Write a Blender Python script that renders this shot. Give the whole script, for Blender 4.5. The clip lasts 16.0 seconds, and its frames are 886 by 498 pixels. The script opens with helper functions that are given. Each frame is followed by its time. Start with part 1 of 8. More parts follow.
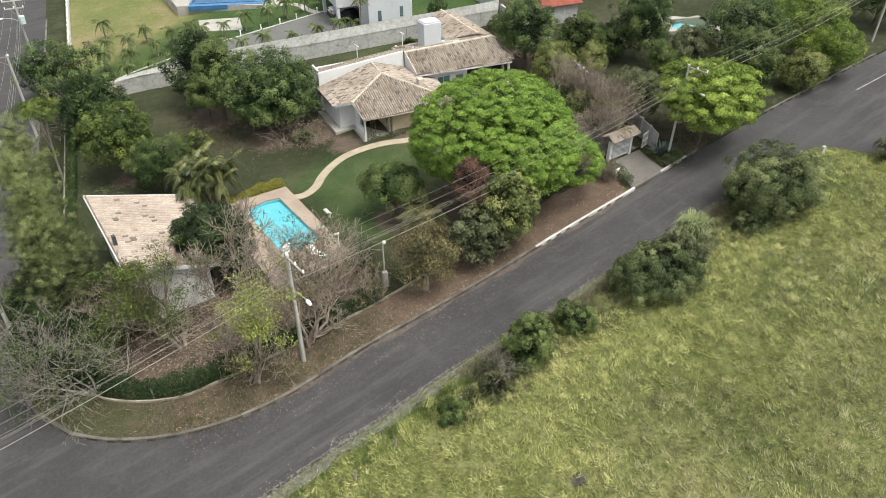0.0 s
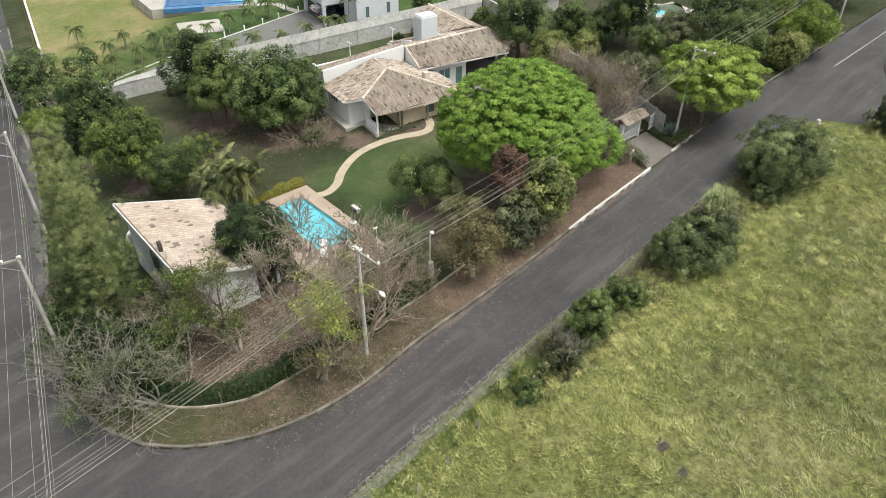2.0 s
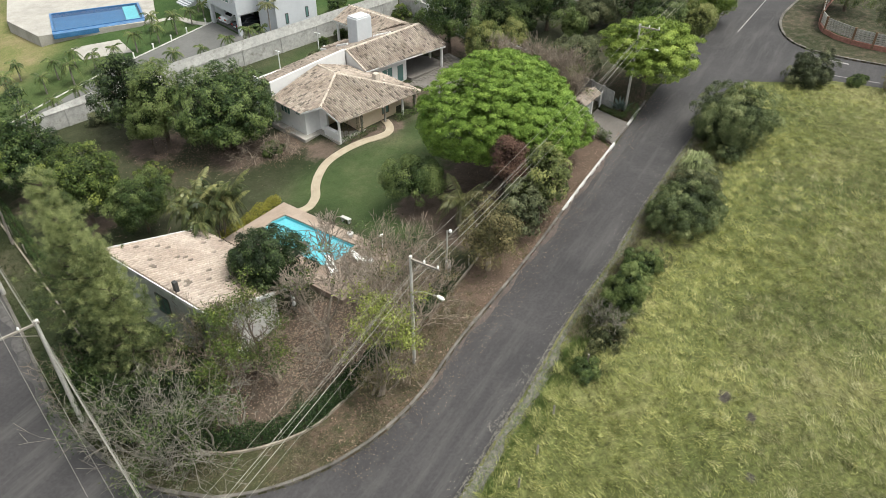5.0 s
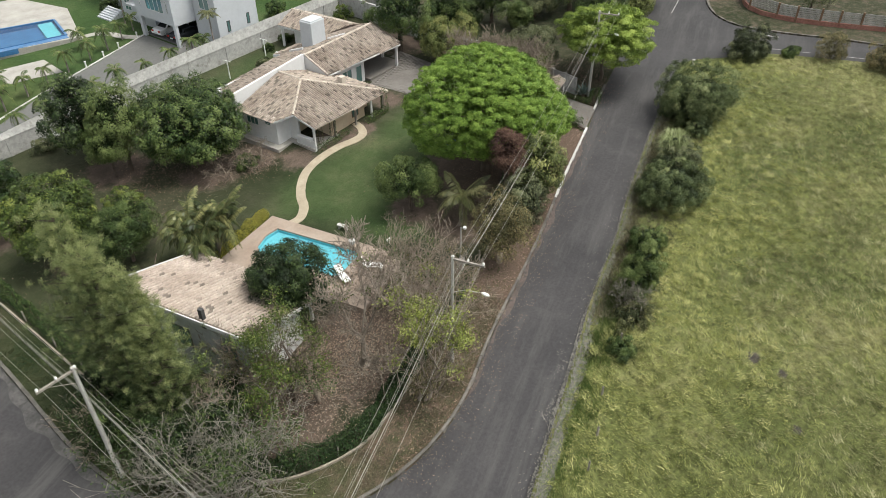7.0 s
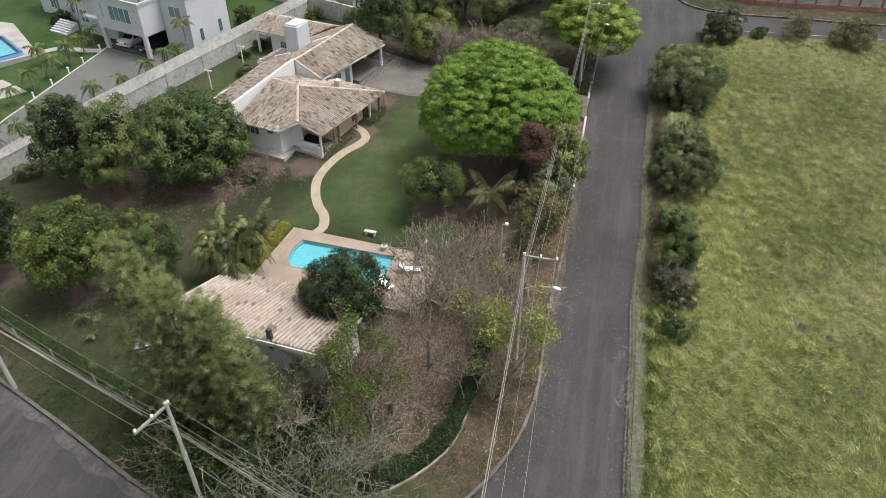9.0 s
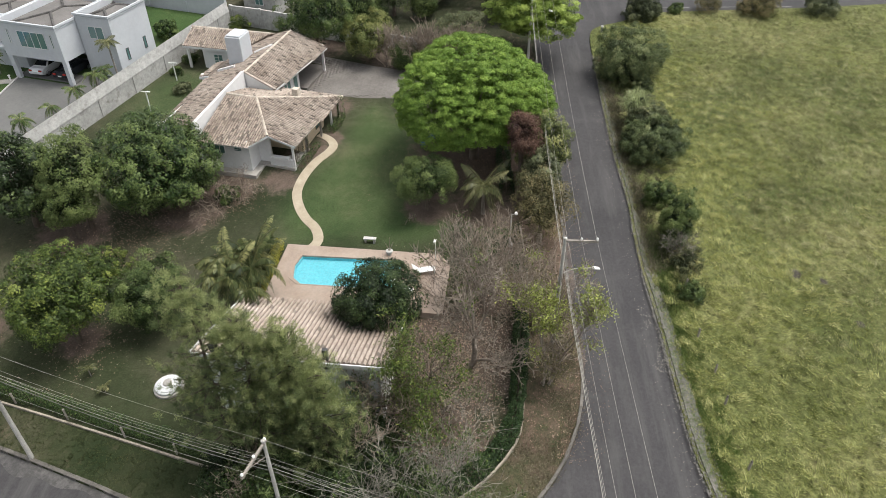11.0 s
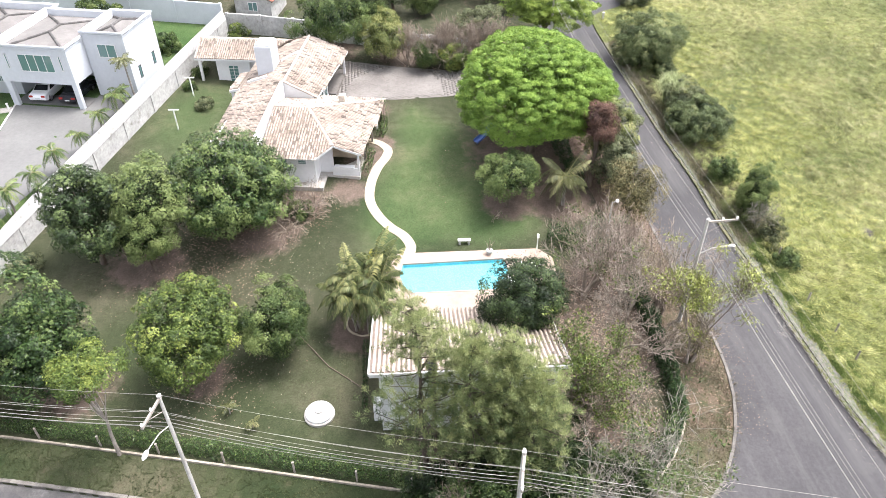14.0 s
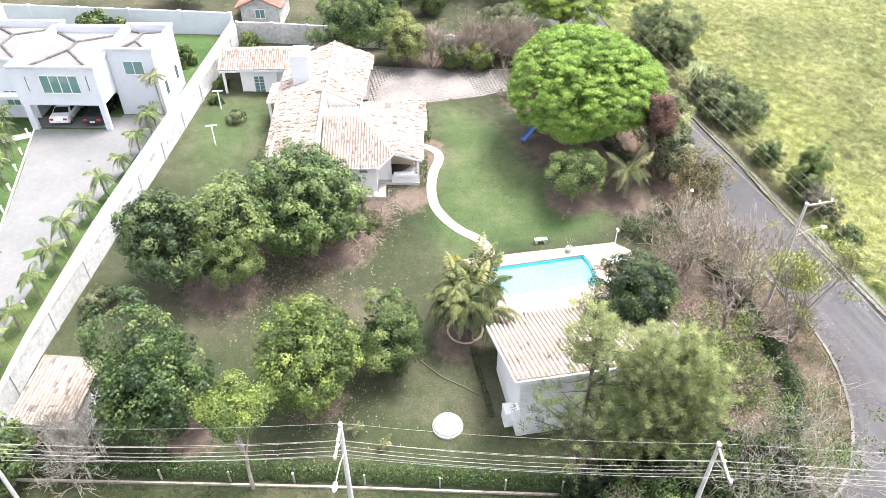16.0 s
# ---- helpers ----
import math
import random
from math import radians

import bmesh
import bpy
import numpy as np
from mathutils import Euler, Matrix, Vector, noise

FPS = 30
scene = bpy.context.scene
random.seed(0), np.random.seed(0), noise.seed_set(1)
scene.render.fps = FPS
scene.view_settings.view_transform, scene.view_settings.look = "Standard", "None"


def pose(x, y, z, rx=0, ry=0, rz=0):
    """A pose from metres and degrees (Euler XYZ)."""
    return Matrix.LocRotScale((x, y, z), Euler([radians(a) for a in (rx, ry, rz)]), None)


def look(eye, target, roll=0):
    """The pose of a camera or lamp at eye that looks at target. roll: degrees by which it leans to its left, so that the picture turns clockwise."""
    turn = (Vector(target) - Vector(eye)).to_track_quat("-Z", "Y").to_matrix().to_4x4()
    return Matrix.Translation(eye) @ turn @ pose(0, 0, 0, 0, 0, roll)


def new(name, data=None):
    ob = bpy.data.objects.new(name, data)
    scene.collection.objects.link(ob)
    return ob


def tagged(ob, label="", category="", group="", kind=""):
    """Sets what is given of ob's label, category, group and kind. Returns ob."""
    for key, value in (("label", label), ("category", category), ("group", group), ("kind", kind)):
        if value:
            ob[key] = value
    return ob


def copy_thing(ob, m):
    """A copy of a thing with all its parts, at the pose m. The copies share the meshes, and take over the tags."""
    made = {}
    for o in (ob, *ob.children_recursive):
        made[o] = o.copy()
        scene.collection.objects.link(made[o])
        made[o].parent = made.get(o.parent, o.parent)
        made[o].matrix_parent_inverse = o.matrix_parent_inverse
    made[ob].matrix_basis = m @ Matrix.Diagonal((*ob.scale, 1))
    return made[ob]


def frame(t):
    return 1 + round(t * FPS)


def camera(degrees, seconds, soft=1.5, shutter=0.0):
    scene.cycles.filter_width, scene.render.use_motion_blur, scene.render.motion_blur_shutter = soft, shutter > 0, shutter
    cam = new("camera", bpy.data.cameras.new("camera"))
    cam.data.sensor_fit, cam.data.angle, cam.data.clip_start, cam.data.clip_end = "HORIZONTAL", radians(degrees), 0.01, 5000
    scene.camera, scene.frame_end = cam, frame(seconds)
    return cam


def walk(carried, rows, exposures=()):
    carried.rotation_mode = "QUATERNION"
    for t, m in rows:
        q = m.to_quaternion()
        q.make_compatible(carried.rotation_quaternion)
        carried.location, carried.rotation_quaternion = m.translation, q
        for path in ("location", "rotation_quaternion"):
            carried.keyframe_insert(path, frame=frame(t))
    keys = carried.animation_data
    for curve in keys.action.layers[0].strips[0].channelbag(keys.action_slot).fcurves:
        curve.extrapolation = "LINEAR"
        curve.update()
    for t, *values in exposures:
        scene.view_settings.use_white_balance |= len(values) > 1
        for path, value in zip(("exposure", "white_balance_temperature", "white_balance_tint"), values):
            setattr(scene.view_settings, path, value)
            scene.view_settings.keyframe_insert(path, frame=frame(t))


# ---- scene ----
cam = camera(64.4, 16.0, soft=0.8)
METRES, EYE, TILT, LEAN, TURN = 73.07, 35.0, 5.14, 1.03, -24.3
ROWS = [
    (0.0, 0.0, 0.0, 0.0, 0.9, -41.56, -1.02),
    (0.5, -0.0275, -0.0058, -0.0006, -0.47, -41.56, -1.18),
    (1.0, -0.0551, -0.0099, -0.0005, -1.95, -41.57, -1.34),
    (1.5, -0.0825, -0.0118, -0.0011, -3.41, -41.61, -1.46),
    (2.0, -0.109, -0.0112, -0.0024, -5.04, -41.61, -1.59),
    (2.5, -0.1338, -0.0091, -0.0032, -7.25, -41.56, -1.71),
    (3.0, -0.1584, -0.0053, -0.0041, -9.99, -41.52, -1.81),
    (3.5, -0.1839, 0.0002, -0.005, -11.78, -41.53, -1.99),
    (4.0, -0.2084, 0.0068, -0.0057, -13.64, -41.53, -2.13),
    (6.5, -0.3351, 0.0557, -0.0111, -26.13, -41.26, -2.96),
    (7.0, -0.3602, 0.0697, -0.0129, -28.18, -41.25, -3.11),
    (7.5, -0.3852, 0.085, -0.0144, -30.26, -41.23, -3.25),
    (8.0, -0.4103, 0.1017, -0.016, -32.0, -41.22, -3.42),
    (8.5, -0.4351, 0.1194, -0.0175, -33.27, -41.24, -3.56),
    (9.0, -0.4595, 0.1374, -0.0188, -35.8, -41.15, -3.65),
    (11.5, -0.5789, 0.2514, -0.0296, -49.9, -40.58, -4.28),
    (12.0, -0.6007, 0.2778, -0.0317, -51.56, -40.57, -4.41),
    (12.5, -0.6218, 0.3057, -0.0338, -53.2, -40.55, -4.52),
    (13.0, -0.642, 0.3352, -0.0355, -54.67, -40.56, -4.62),
    (13.5, -0.6617, 0.3664, -0.0373, -56.3, -40.52, -4.72),
    (14.0, -0.6811, 0.3989, -0.0393, -57.61, -40.48, -4.81),
    (14.5, -0.6999, 0.4327, -0.0415, -58.67, -40.48, -4.91),
    (15.0, -0.718, 0.4679, -0.0438, -59.34, -40.56, -5.01),
    (15.5, -0.7344, 0.5032, -0.0455, -60.05, -40.62, -5.04),
    (16.0, -0.75, 0.5405, -0.0483, -64.34, -40.27, -5.06),
]
walk(cam, [(t, pose(0, 0, EYE, TILT, LEAN, TURN) @ pose(METRES * x, METRES * y, METRES * z, 90 + pitch, roll, yaw)) for t, x, y, z, yaw, pitch, roll in ROWS],
     exposures=[(0.0, 0.95, 6600, 5), (2.0, 0.97, 6600, 5), (4.0, 0.97, 6600, 5), (7.0, 0.79, 6550, 6), (9.0, 0.73, 6480, 8), (11.3, 0.89, 6450, 9), (12.0, 1.11, 6420, 10), (12.5, 1.38, 6400, 11), (13.0, 1.65, 6370, 12), (13.5, 1.9, 6320, 13), (14.0, 2.1, 6270, 14), (14.5, 2.24, 6240, 14), (15.0, 2.35, 6220, 14), (15.5, 2.43, 6220, 14), (16.0, 2.48, 6220, 14)])

# ---- light: a thinly overcast sky with a broad, weak sun ----
world = bpy.data.worlds.new("sky")
scene.world = world
world.use_nodes = True
wn, wl = world.node_tree.nodes, world.node_tree.links
sky = wn.new("ShaderNodeTexSky")
sky.sky_type, sky.sun_disc = "NISHITA", False
SUN_EL, SUN_AZ = 68.0, 150.0
sky.sun_elevation, sky.sun_rotation = radians(SUN_EL), radians(SUN_AZ)
sky.dust_density, sky.air_density, sky.ozone_density = 4.0, 1.0, 1.0
grey = wn.new("ShaderNodeHueSaturation")
grey.inputs["Saturation"].default_value = 0.22
wl.new(sky.outputs[0], grey.inputs["Color"])
wl.new(grey.outputs[0], wn["Background"].inputs[0])
wn["Background"].inputs[1].default_value = 0.13
sun_data = bpy.data.lights.new("sun", "SUN")
sun_data.energy, sun_data.angle, sun_data.color = 1.5, radians(22), (1.0, 0.95, 0.87)
sun = new("sun", sun_data)
az, el = radians(SUN_AZ), radians(SUN_EL)
sun.matrix_world = look((60 * math.sin(az), 60 * math.cos(az), 90), (60 * math.sin(az) - math.sin(az) * math.cos(el), 60 * math.cos(az) - math.cos(az) * math.cos(el), 90 - math.sin(el)))


# ---- materials ----
def node_mat(name):
    m = bpy.data.materials.new(name)
    m.use_nodes = True
    nt = m.node_tree
    return m, nt.nodes, nt.links, nt.nodes["Principled BSDF"]


def ramp(n, stops):
    r = n.new("ShaderNodeValToRGB")
    e = r.color_ramp.elements
    while len(e) < len(stops):
        e.new(0.5)
    for i, (p, c) in enumerate(stops):
        e[i].position, e[i].color = p, (*c, 1)
    return r


def noise_at(n, l, vec, scale, detail=4.0, rough=0.6):
    t = n.new("ShaderNodeTexNoise")
    t.inputs["Scale"].default_value, t.inputs["Detail"].default_value, t.inputs["Roughness"].default_value = scale, detail, rough
    l.new(vec, t.inputs["Vector"])
    return t.outputs["Fac"]


def mixed(n, l, fac, a, b, blend="MIX"):
    m = n.new("ShaderNodeMix")
    m.data_type, m.blend_type = "RGBA", blend
    for s, v in ((m.inputs[0], fac), (m.inputs[6], a), (m.inputs[7], b)):
        if isinstance(v, bpy.types.NodeSocket):
            l.new(v, s)
        elif isinstance(v, tuple):
            s.default_value = (*v, 1)
        else:
            s.default_value = v
    return m.outputs[2]


def place(n, world_space=True):
    return n.new("ShaderNodeNewGeometry").outputs["Position"] if world_space else n.new("ShaderNodeTexCoord").outputs["Object"]


def surface(name, dark, light, big=0.4, small=6.0, rough=0.85, bump=0.3, stain=None, stain_at=(0.55, 0.7), vary=0.0, island=0.0, metal=0.0, world_space=True, grain=0.3, odd=0.0, streak=None):
    """Two colours in broad patches with fine grain, an optional stain, fine relief."""
    m, n, l, b = node_mat(name)
    pos = place(n, world_space)
    broad, fine = noise_at(n, l, pos, big, 5), noise_at(n, l, pos, small, 6, 0.7)
    r1 = ramp(n, [(0.32, dark), (0.68, light)])
    l.new(broad, r1.inputs[0])
    r2 = ramp(n, [(0.25, (1 - grain,) * 3), (0.75, (1 + grain,) * 3)])
    l.new(fine, r2.inputs[0])
    col = mixed(n, l, 1.0, r1.outputs[0], r2.outputs[0], "MULTIPLY")
    if stain:
        s = noise_at(n, l, pos, big * 2.7, 6, 0.65)
        rs = ramp(n, [(stain_at[0], (0, 0, 0)), (stain_at[1], (1, 1, 1))])
        l.new(s, rs.inputs[0])
        col = mixed(n, l, rs.outputs[0], col, stain)
    if streak:
        mp = n.new("ShaderNodeMapping")
        mp.vector_type = "TEXTURE"
        mp.inputs["Rotation"].default_value, mp.inputs["Scale"].default_value = (0, 0, radians(15.6)), (18.0, 1.3, 1.0)
        l.new(pos, mp.inputs["Vector"])
        rk = ramp(n, [(0.5, (0, 0, 0)), (0.78, (1, 1, 1))])
        l.new(noise_at(n, l, mp.outputs[0], 1.0, 6, 0.7), rk.inputs[0])
        col = mixed(n, l, rk.outputs[0], col, streak)
    for amount, socket in ((vary, n.new("ShaderNodeObjectInfo").outputs["Random"]), (island, n.new("ShaderNodeNewGeometry").outputs["Random Per Island"])):
        if amount:
            rv = ramp(n, [(0.0, (1 - amount,) * 3), (1.0, (1 + amount,) * 3)]) if not odd else ramp(n, [(0.0, (0.38,) * 3), (odd, (0.5,) * 3), (odd + 0.03, (1 - amount,) * 3), (1.0, (1 + amount,) * 3)])
            l.new(socket, rv.inputs[0])
            col = mixed(n, l, 1.0, col, rv.outputs[0], "MULTIPLY")
    l.new(col, b.inputs["Base Color"])
    b.inputs["Roughness"].default_value, b.inputs["Metallic"].default_value = rough, metal
    if bump:
        bp = n.new("ShaderNodeBump")
        bp.inputs["Strength"].default_value, bp.inputs["Distance"].default_value = bump, 0.05
        l.new(fine, bp.inputs["Height"])
        l.new(bp.outputs[0], b.inputs["Normal"])
    return m


def leaf_mat(name, dark, mid, light, rough=0.5, through_light=0.14, spread=(0.48, 0.84, 1.2)):
    """Leaf colour by the leaf's own tint, lit through a little."""
    m, n, l, b = node_mat(name)
    a = n.new("ShaderNodeAttribute")
    a.attribute_name = "tint"
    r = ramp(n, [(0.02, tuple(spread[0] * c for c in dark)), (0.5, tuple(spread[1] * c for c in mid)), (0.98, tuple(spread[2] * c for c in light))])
    l.new(a.outputs["Fac"], r.inputs[0])
    l.new(r.outputs[0], b.inputs["Base Color"])
    b.inputs["Roughness"].default_value = rough
    b.inputs["Specular IOR Level"].default_value = 0.22
    t = n.new("ShaderNodeBsdfTranslucent")
    l.new(r.outputs[0], t.inputs[0])
    mix = n.new("ShaderNodeMixShader")
    mix.inputs[0].default_value = through_light
    l.new(b.outputs[0], mix.inputs[1])
    l.new(t.outputs[0], mix.inputs[2])
    l.new(mix.outputs[0], n["Material Output"].inputs[0])
    return m


def ground_mat(name, stops, soil, big=0.12, mid=1.2, fine=9.0, bump=0.5, litter=(0.148, 0.112, 0.09), lush=None, speck=(0.5, 1.4)):
    """Grass in broad patches and tufts; where the sheet's 'soil' value is high, bare earth with litter."""
    m, n, l, b = node_mat(name)
    pos = place(n)
    f1, f2, f3 = noise_at(n, l, pos, big, 5, 0.6), noise_at(n, l, pos, mid, 5, 0.65), noise_at(n, l, pos, fine, 5, 0.75)
    r = ramp(n, stops)
    mm = n.new("ShaderNodeMath")
    mm.operation = "MULTIPLY_ADD"
    mm.inputs[1].default_value, mm.inputs[2].default_value = 0.45, -0.225
    l.new(f2, mm.inputs[0])
    ad = n.new("ShaderNodeMath")
    l.new(f1, ad.inputs[0])
    l.new(mm.outputs[0], ad.inputs[1])
    l.new(ad.outputs[0], r.inputs[0])
    r3 = ramp(n, [(0.28, (speck[0],) * 3), (0.72, (speck[1],) * 3)])
    l.new(f3, r3.inputs[0])
    grass = mixed(n, l, 1.0, r.outputs[0], r3.outputs[0], "MULTIPLY")
    if lush:
        rw = ramp(n, lush)
        l.new(ad.outputs[0], rw.inputs[0])
        wet = mixed(n, l, 1.0, rw.outputs[0], r3.outputs[0], "MULTIPLY")
        aw = n.new("ShaderNodeAttribute")
        aw.attribute_name = "lush"
        grass = mixed(n, l, aw.outputs["Fac"], grass, wet)
    rl = ramp(n, [(0.35, soil), (0.65, litter)])
    l.new(f2, rl.inputs[0])
    earth = mixed(n, l, 1.0, rl.outputs[0], r3.outputs[0], "MULTIPLY")
    a = n.new("ShaderNodeAttribute")
    a.attribute_name = "soil"
    s1 = n.new("ShaderNodeMath")
    s1.operation = "MULTIPLY_ADD"
    s1.inputs[1].default_value, s1.inputs[2].default_value = 0.9, -0.45
    l.new(f2, s1.inputs[0])
    s2 = n.new("ShaderNodeMath")
    l.new(a.outputs["Fac"], s2.inputs[0])
    l.new(s1.outputs[0], s2.inputs[1])
    rs = ramp(n, [(0.3, (0, 0, 0)), (0.62, (1, 1, 1))])
    l.new(s2.outputs[0], rs.inputs[0])
    col = mixed(n, l, rs.outputs[0], grass, earth)
    l.new(col, b.inputs["Base Color"])
    b.inputs["Roughness"].default_value = 0.95
    b.inputs["Specular IOR Level"].default_value = 0.15
    bp = n.new("ShaderNodeBump")
    bp.inputs["Strength"].default_value, bp.inputs["Distance"].default_value = bump, 0.12
    l.new(f3, bp.inputs["Height"])
    l.new(bp.outputs[0], b.inputs["Normal"])
    return m


M = {}
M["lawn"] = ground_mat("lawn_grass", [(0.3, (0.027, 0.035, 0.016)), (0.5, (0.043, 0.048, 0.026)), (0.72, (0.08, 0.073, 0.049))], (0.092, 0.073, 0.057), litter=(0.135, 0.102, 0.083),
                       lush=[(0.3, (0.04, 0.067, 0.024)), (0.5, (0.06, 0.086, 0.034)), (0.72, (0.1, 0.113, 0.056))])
M["neighbour_lawn"] = ground_mat("mown_pale_grass", [(0.3, (0.10, 0.135, 0.04)), (0.5, (0.16, 0.165, 0.065)), (0.7, (0.24, 0.20, 0.11))], (0.3, 0.22, 0.15),
                                 lush=[(0.3, (0.032, 0.062, 0.019)), (0.5, (0.048, 0.085, 0.027)), (0.7, (0.075, 0.106, 0.04))])
M["verge"] = ground_mat("verge_earth", [(0.3, (0.04, 0.05, 0.021)), (0.5, (0.066, 0.066, 0.035)), (0.7, (0.098, 0.084, 0.054))], (0.112, 0.084, 0.064), litter=(0.138, 0.098, 0.075),
                        lush=[(0.3, (0.02, 0.031, 0.012)), (0.5, (0.039, 0.047, 0.022)), (0.7, (0.08, 0.075, 0.047))])
M["field"] = ground_mat("field_grass_floor", [(0.3, (0.068, 0.082, 0.027)), (0.5, (0.122, 0.132, 0.048)), (0.7, (0.19, 0.182, 0.082))], (0.075, 0.066, 0.054), litter=(0.055, 0.05, 0.043), big=0.1, mid=1.3, fine=3.4, bump=1.0, speck=(0.25, 1.75))
M["rubble"] = surface("grey_roadside_gravel", (0.085, 0.08, 0.07), (0.17, 0.158, 0.14), 1.4, 9.0, 0.95, 0.7, stain=(0.06, 0.08, 0.03), stain_at=(0.44, 0.58), grain=0.5)
M["earth"] = ground_mat("far_ground", [(0.3, (0.06, 0.08, 0.03)), (0.5, (0.10, 0.11, 0.045)), (0.7, (0.15, 0.12, 0.075))], (0.18, 0.12, 0.08))
M["asphalt"] = surface("worn_asphalt", (0.0338, 0.0325, 0.0342), (0.0535, 0.0508, 0.0525), 0.16, 5.0, 0.9, 0.25, stain=(0.075, 0.072, 0.07), stain_at=(0.56, 0.85), streak=(0.082, 0.079, 0.077))
M["kerb"] = surface("grey_kerb_concrete", (0.085, 0.078, 0.07), (0.165, 0.152, 0.136), 1.2, 9.0, 0.9, 0.3, vary=0.22)
M["kerb_white"] = surface("whitewashed_kerb", (0.4, 0.392, 0.378), (0.6, 0.59, 0.575), 1.0, 9.0, 0.8, 0.2, vary=0.12)
M["stone"] = surface("loose_grey_stone", (0.1, 0.095, 0.085), (0.22, 0.21, 0.19), 2.0, 12.0, 0.95, 0.0, island=0.4)
M["concrete"] = surface("pale_concrete", (0.29, 0.275, 0.25), (0.40, 0.38, 0.35), 0.5, 8.0, 0.9, 0.2, grain=0.14)
M["path"] = surface("cream_path_stone", (0.3, 0.252, 0.185), (0.405, 0.348, 0.262), 0.8, 7.0, 0.9, 0.2, stain=(0.36, 0.31, 0.22), stain_at=(0.6, 0.85), grain=0.14)
M["deck"] = surface("pinkish_pool_deck", (0.29, 0.222, 0.176), (0.37, 0.3, 0.247), 0.5, 6.0, 0.85, 0.15, vary=0.08, grain=0.14)
M["cobble"] = surface("courtyard_paving", (0.13, 0.118, 0.108), (0.185, 0.171, 0.158), 0.3, 4.0, 0.9, 0.3, stain=(0.11, 0.098, 0.088), stain_at=(0.55, 0.8), vary=0.035, grain=0.2)
M["paver"] = surface("pale_driveway_paving", (0.106, 0.106, 0.103), (0.142, 0.14, 0.136), 0.2, 3.0, 0.9, 0.2, vary=0.06, grain=0.14)
M["white"] = surface("white_wall_paint", (0.66, 0.656, 0.656), (0.74, 0.736, 0.732), 0.4, 3.0, 0.75, 0.08, grain=0.06)
M["white_cool"] = surface("bright_white_wall_paint", (0.48, 0.5, 0.53), (0.545, 0.565, 0.592), 0.3, 3.0, 0.7, 0.05, grain=0.06)
M["grey_wall"] = surface("weathered_grey_white_wall", (0.5, 0.51, 0.51), (0.68, 0.69, 0.69), 0.5, 4.0, 0.85, 0.12, stain=(0.3, 0.3, 0.29), stain_at=(0.62, 0.85), grain=0.14)
M["old_wall"] = surface("mossy_boundary_wall_paint", (0.34, 0.336, 0.322), (0.46, 0.455, 0.438), 0.5, 2.6, 0.9, 0.2, stain=(0.2, 0.19, 0.165), stain_at=(0.56, 0.76))
M["cream_wall"] = surface("stained_cream_wall", (0.19, 0.165, 0.13), (0.37, 0.325, 0.265), 0.7, 6.0, 0.9, 0.2, stain=(0.1, 0.09, 0.07), stain_at=(0.52, 0.68))
M["fascia"] = surface("white_fascia_board", (0.6, 0.6, 0.6), (0.7, 0.7, 0.7), 1.0, 6.0, 0.6, 0.05, grain=0.06)
M["beige"] = surface("beige_wall_paint", (0.56, 0.45, 0.32), (0.70, 0.585, 0.43), 0.5, 5.0, 0.85, 0.1, grain=0.06)
M["tile"] = surface("weathered_roof_tile", (0.265, 0.215, 0.176), (0.385, 0.328, 0.278), 0.35, 6.0, 0.9, 0.3, stain=(0.20, 0.165, 0.14), stain_at=(0.64, 0.72), island=0.2, odd=0.08)
M["tile_pale"] = surface("sun_bleached_roof_tile", (0.345, 0.28, 0.232), (0.46, 0.39, 0.337), 0.35, 6.0, 0.9, 0.3, stain=(0.28, 0.235, 0.2), stain_at=(0.68, 0.76), island=0.1, vary=0.1, odd=0.05)
M["tile_red"] = surface("red_roof_tile", (0.36, 0.10, 0.075), (0.5, 0.17, 0.12), 0.5, 6.0, 0.8, 0.3, island=0.2)
M["roof_under"] = surface("roof_channel_tile", (0.135, 0.108, 0.087), (0.21, 0.172, 0.142), 0.6, 6.0, 0.95, 0.2)
M["ridge"] = surface("cream_ridge_mortar", (0.42, 0.36, 0.30), (0.54, 0.48, 0.41), 0.8, 6.0, 0.9, 0.3, island=0.15)
M["grey_roof"] = surface("grey_brown_roof_sheet", (0.12, 0.112, 0.105), (0.17, 0.16, 0.152), 0.5, 7.0, 0.9, 0.2, grain=0.14)
M["grey_ridge"] = surface("dark_grey_ridge_tile", (0.06, 0.056, 0.054), (0.10, 0.095, 0.09), 1.0, 7.0, 0.9, 0.2, island=0.25)
M["wood"] = surface("brown_wood", (0.13, 0.075, 0.045), (0.22, 0.135, 0.08), 2.0, 14.0, 0.75, 0.3)
M["grey_wood"] = surface("weathered_grey_post_wood", (0.20, 0.18, 0.155), (0.32, 0.29, 0.255), 2.0, 12.0, 0.9, 0.3)
M["pole"] = surface("concrete_pole", (0.36, 0.345, 0.32), (0.50, 0.485, 0.455), 0.6, 9.0, 0.9, 0.25)
M["iron"] = surface("dark_metal", (0.06, 0.06, 0.062), (0.11, 0.11, 0.11), 2.0, 14.0, 0.6, 0.1, metal=0.5)
M["wire"] = surface("pale_power_cable", (0.26, 0.25, 0.22), (0.36, 0.345, 0.30), 0.2, 4.0, 0.6, 0.0)
M["wire_dark"] = surface("dark_power_cable", (0.10, 0.10, 0.09), (0.17, 0.165, 0.15), 0.2, 4.0, 0.6, 0.0)
M["lamp_white"] = surface("white_enamel", (0.72, 0.72, 0.7), (0.82, 0.82, 0.8), 2.0, 10.0, 0.4, 0.0, grain=0.06)
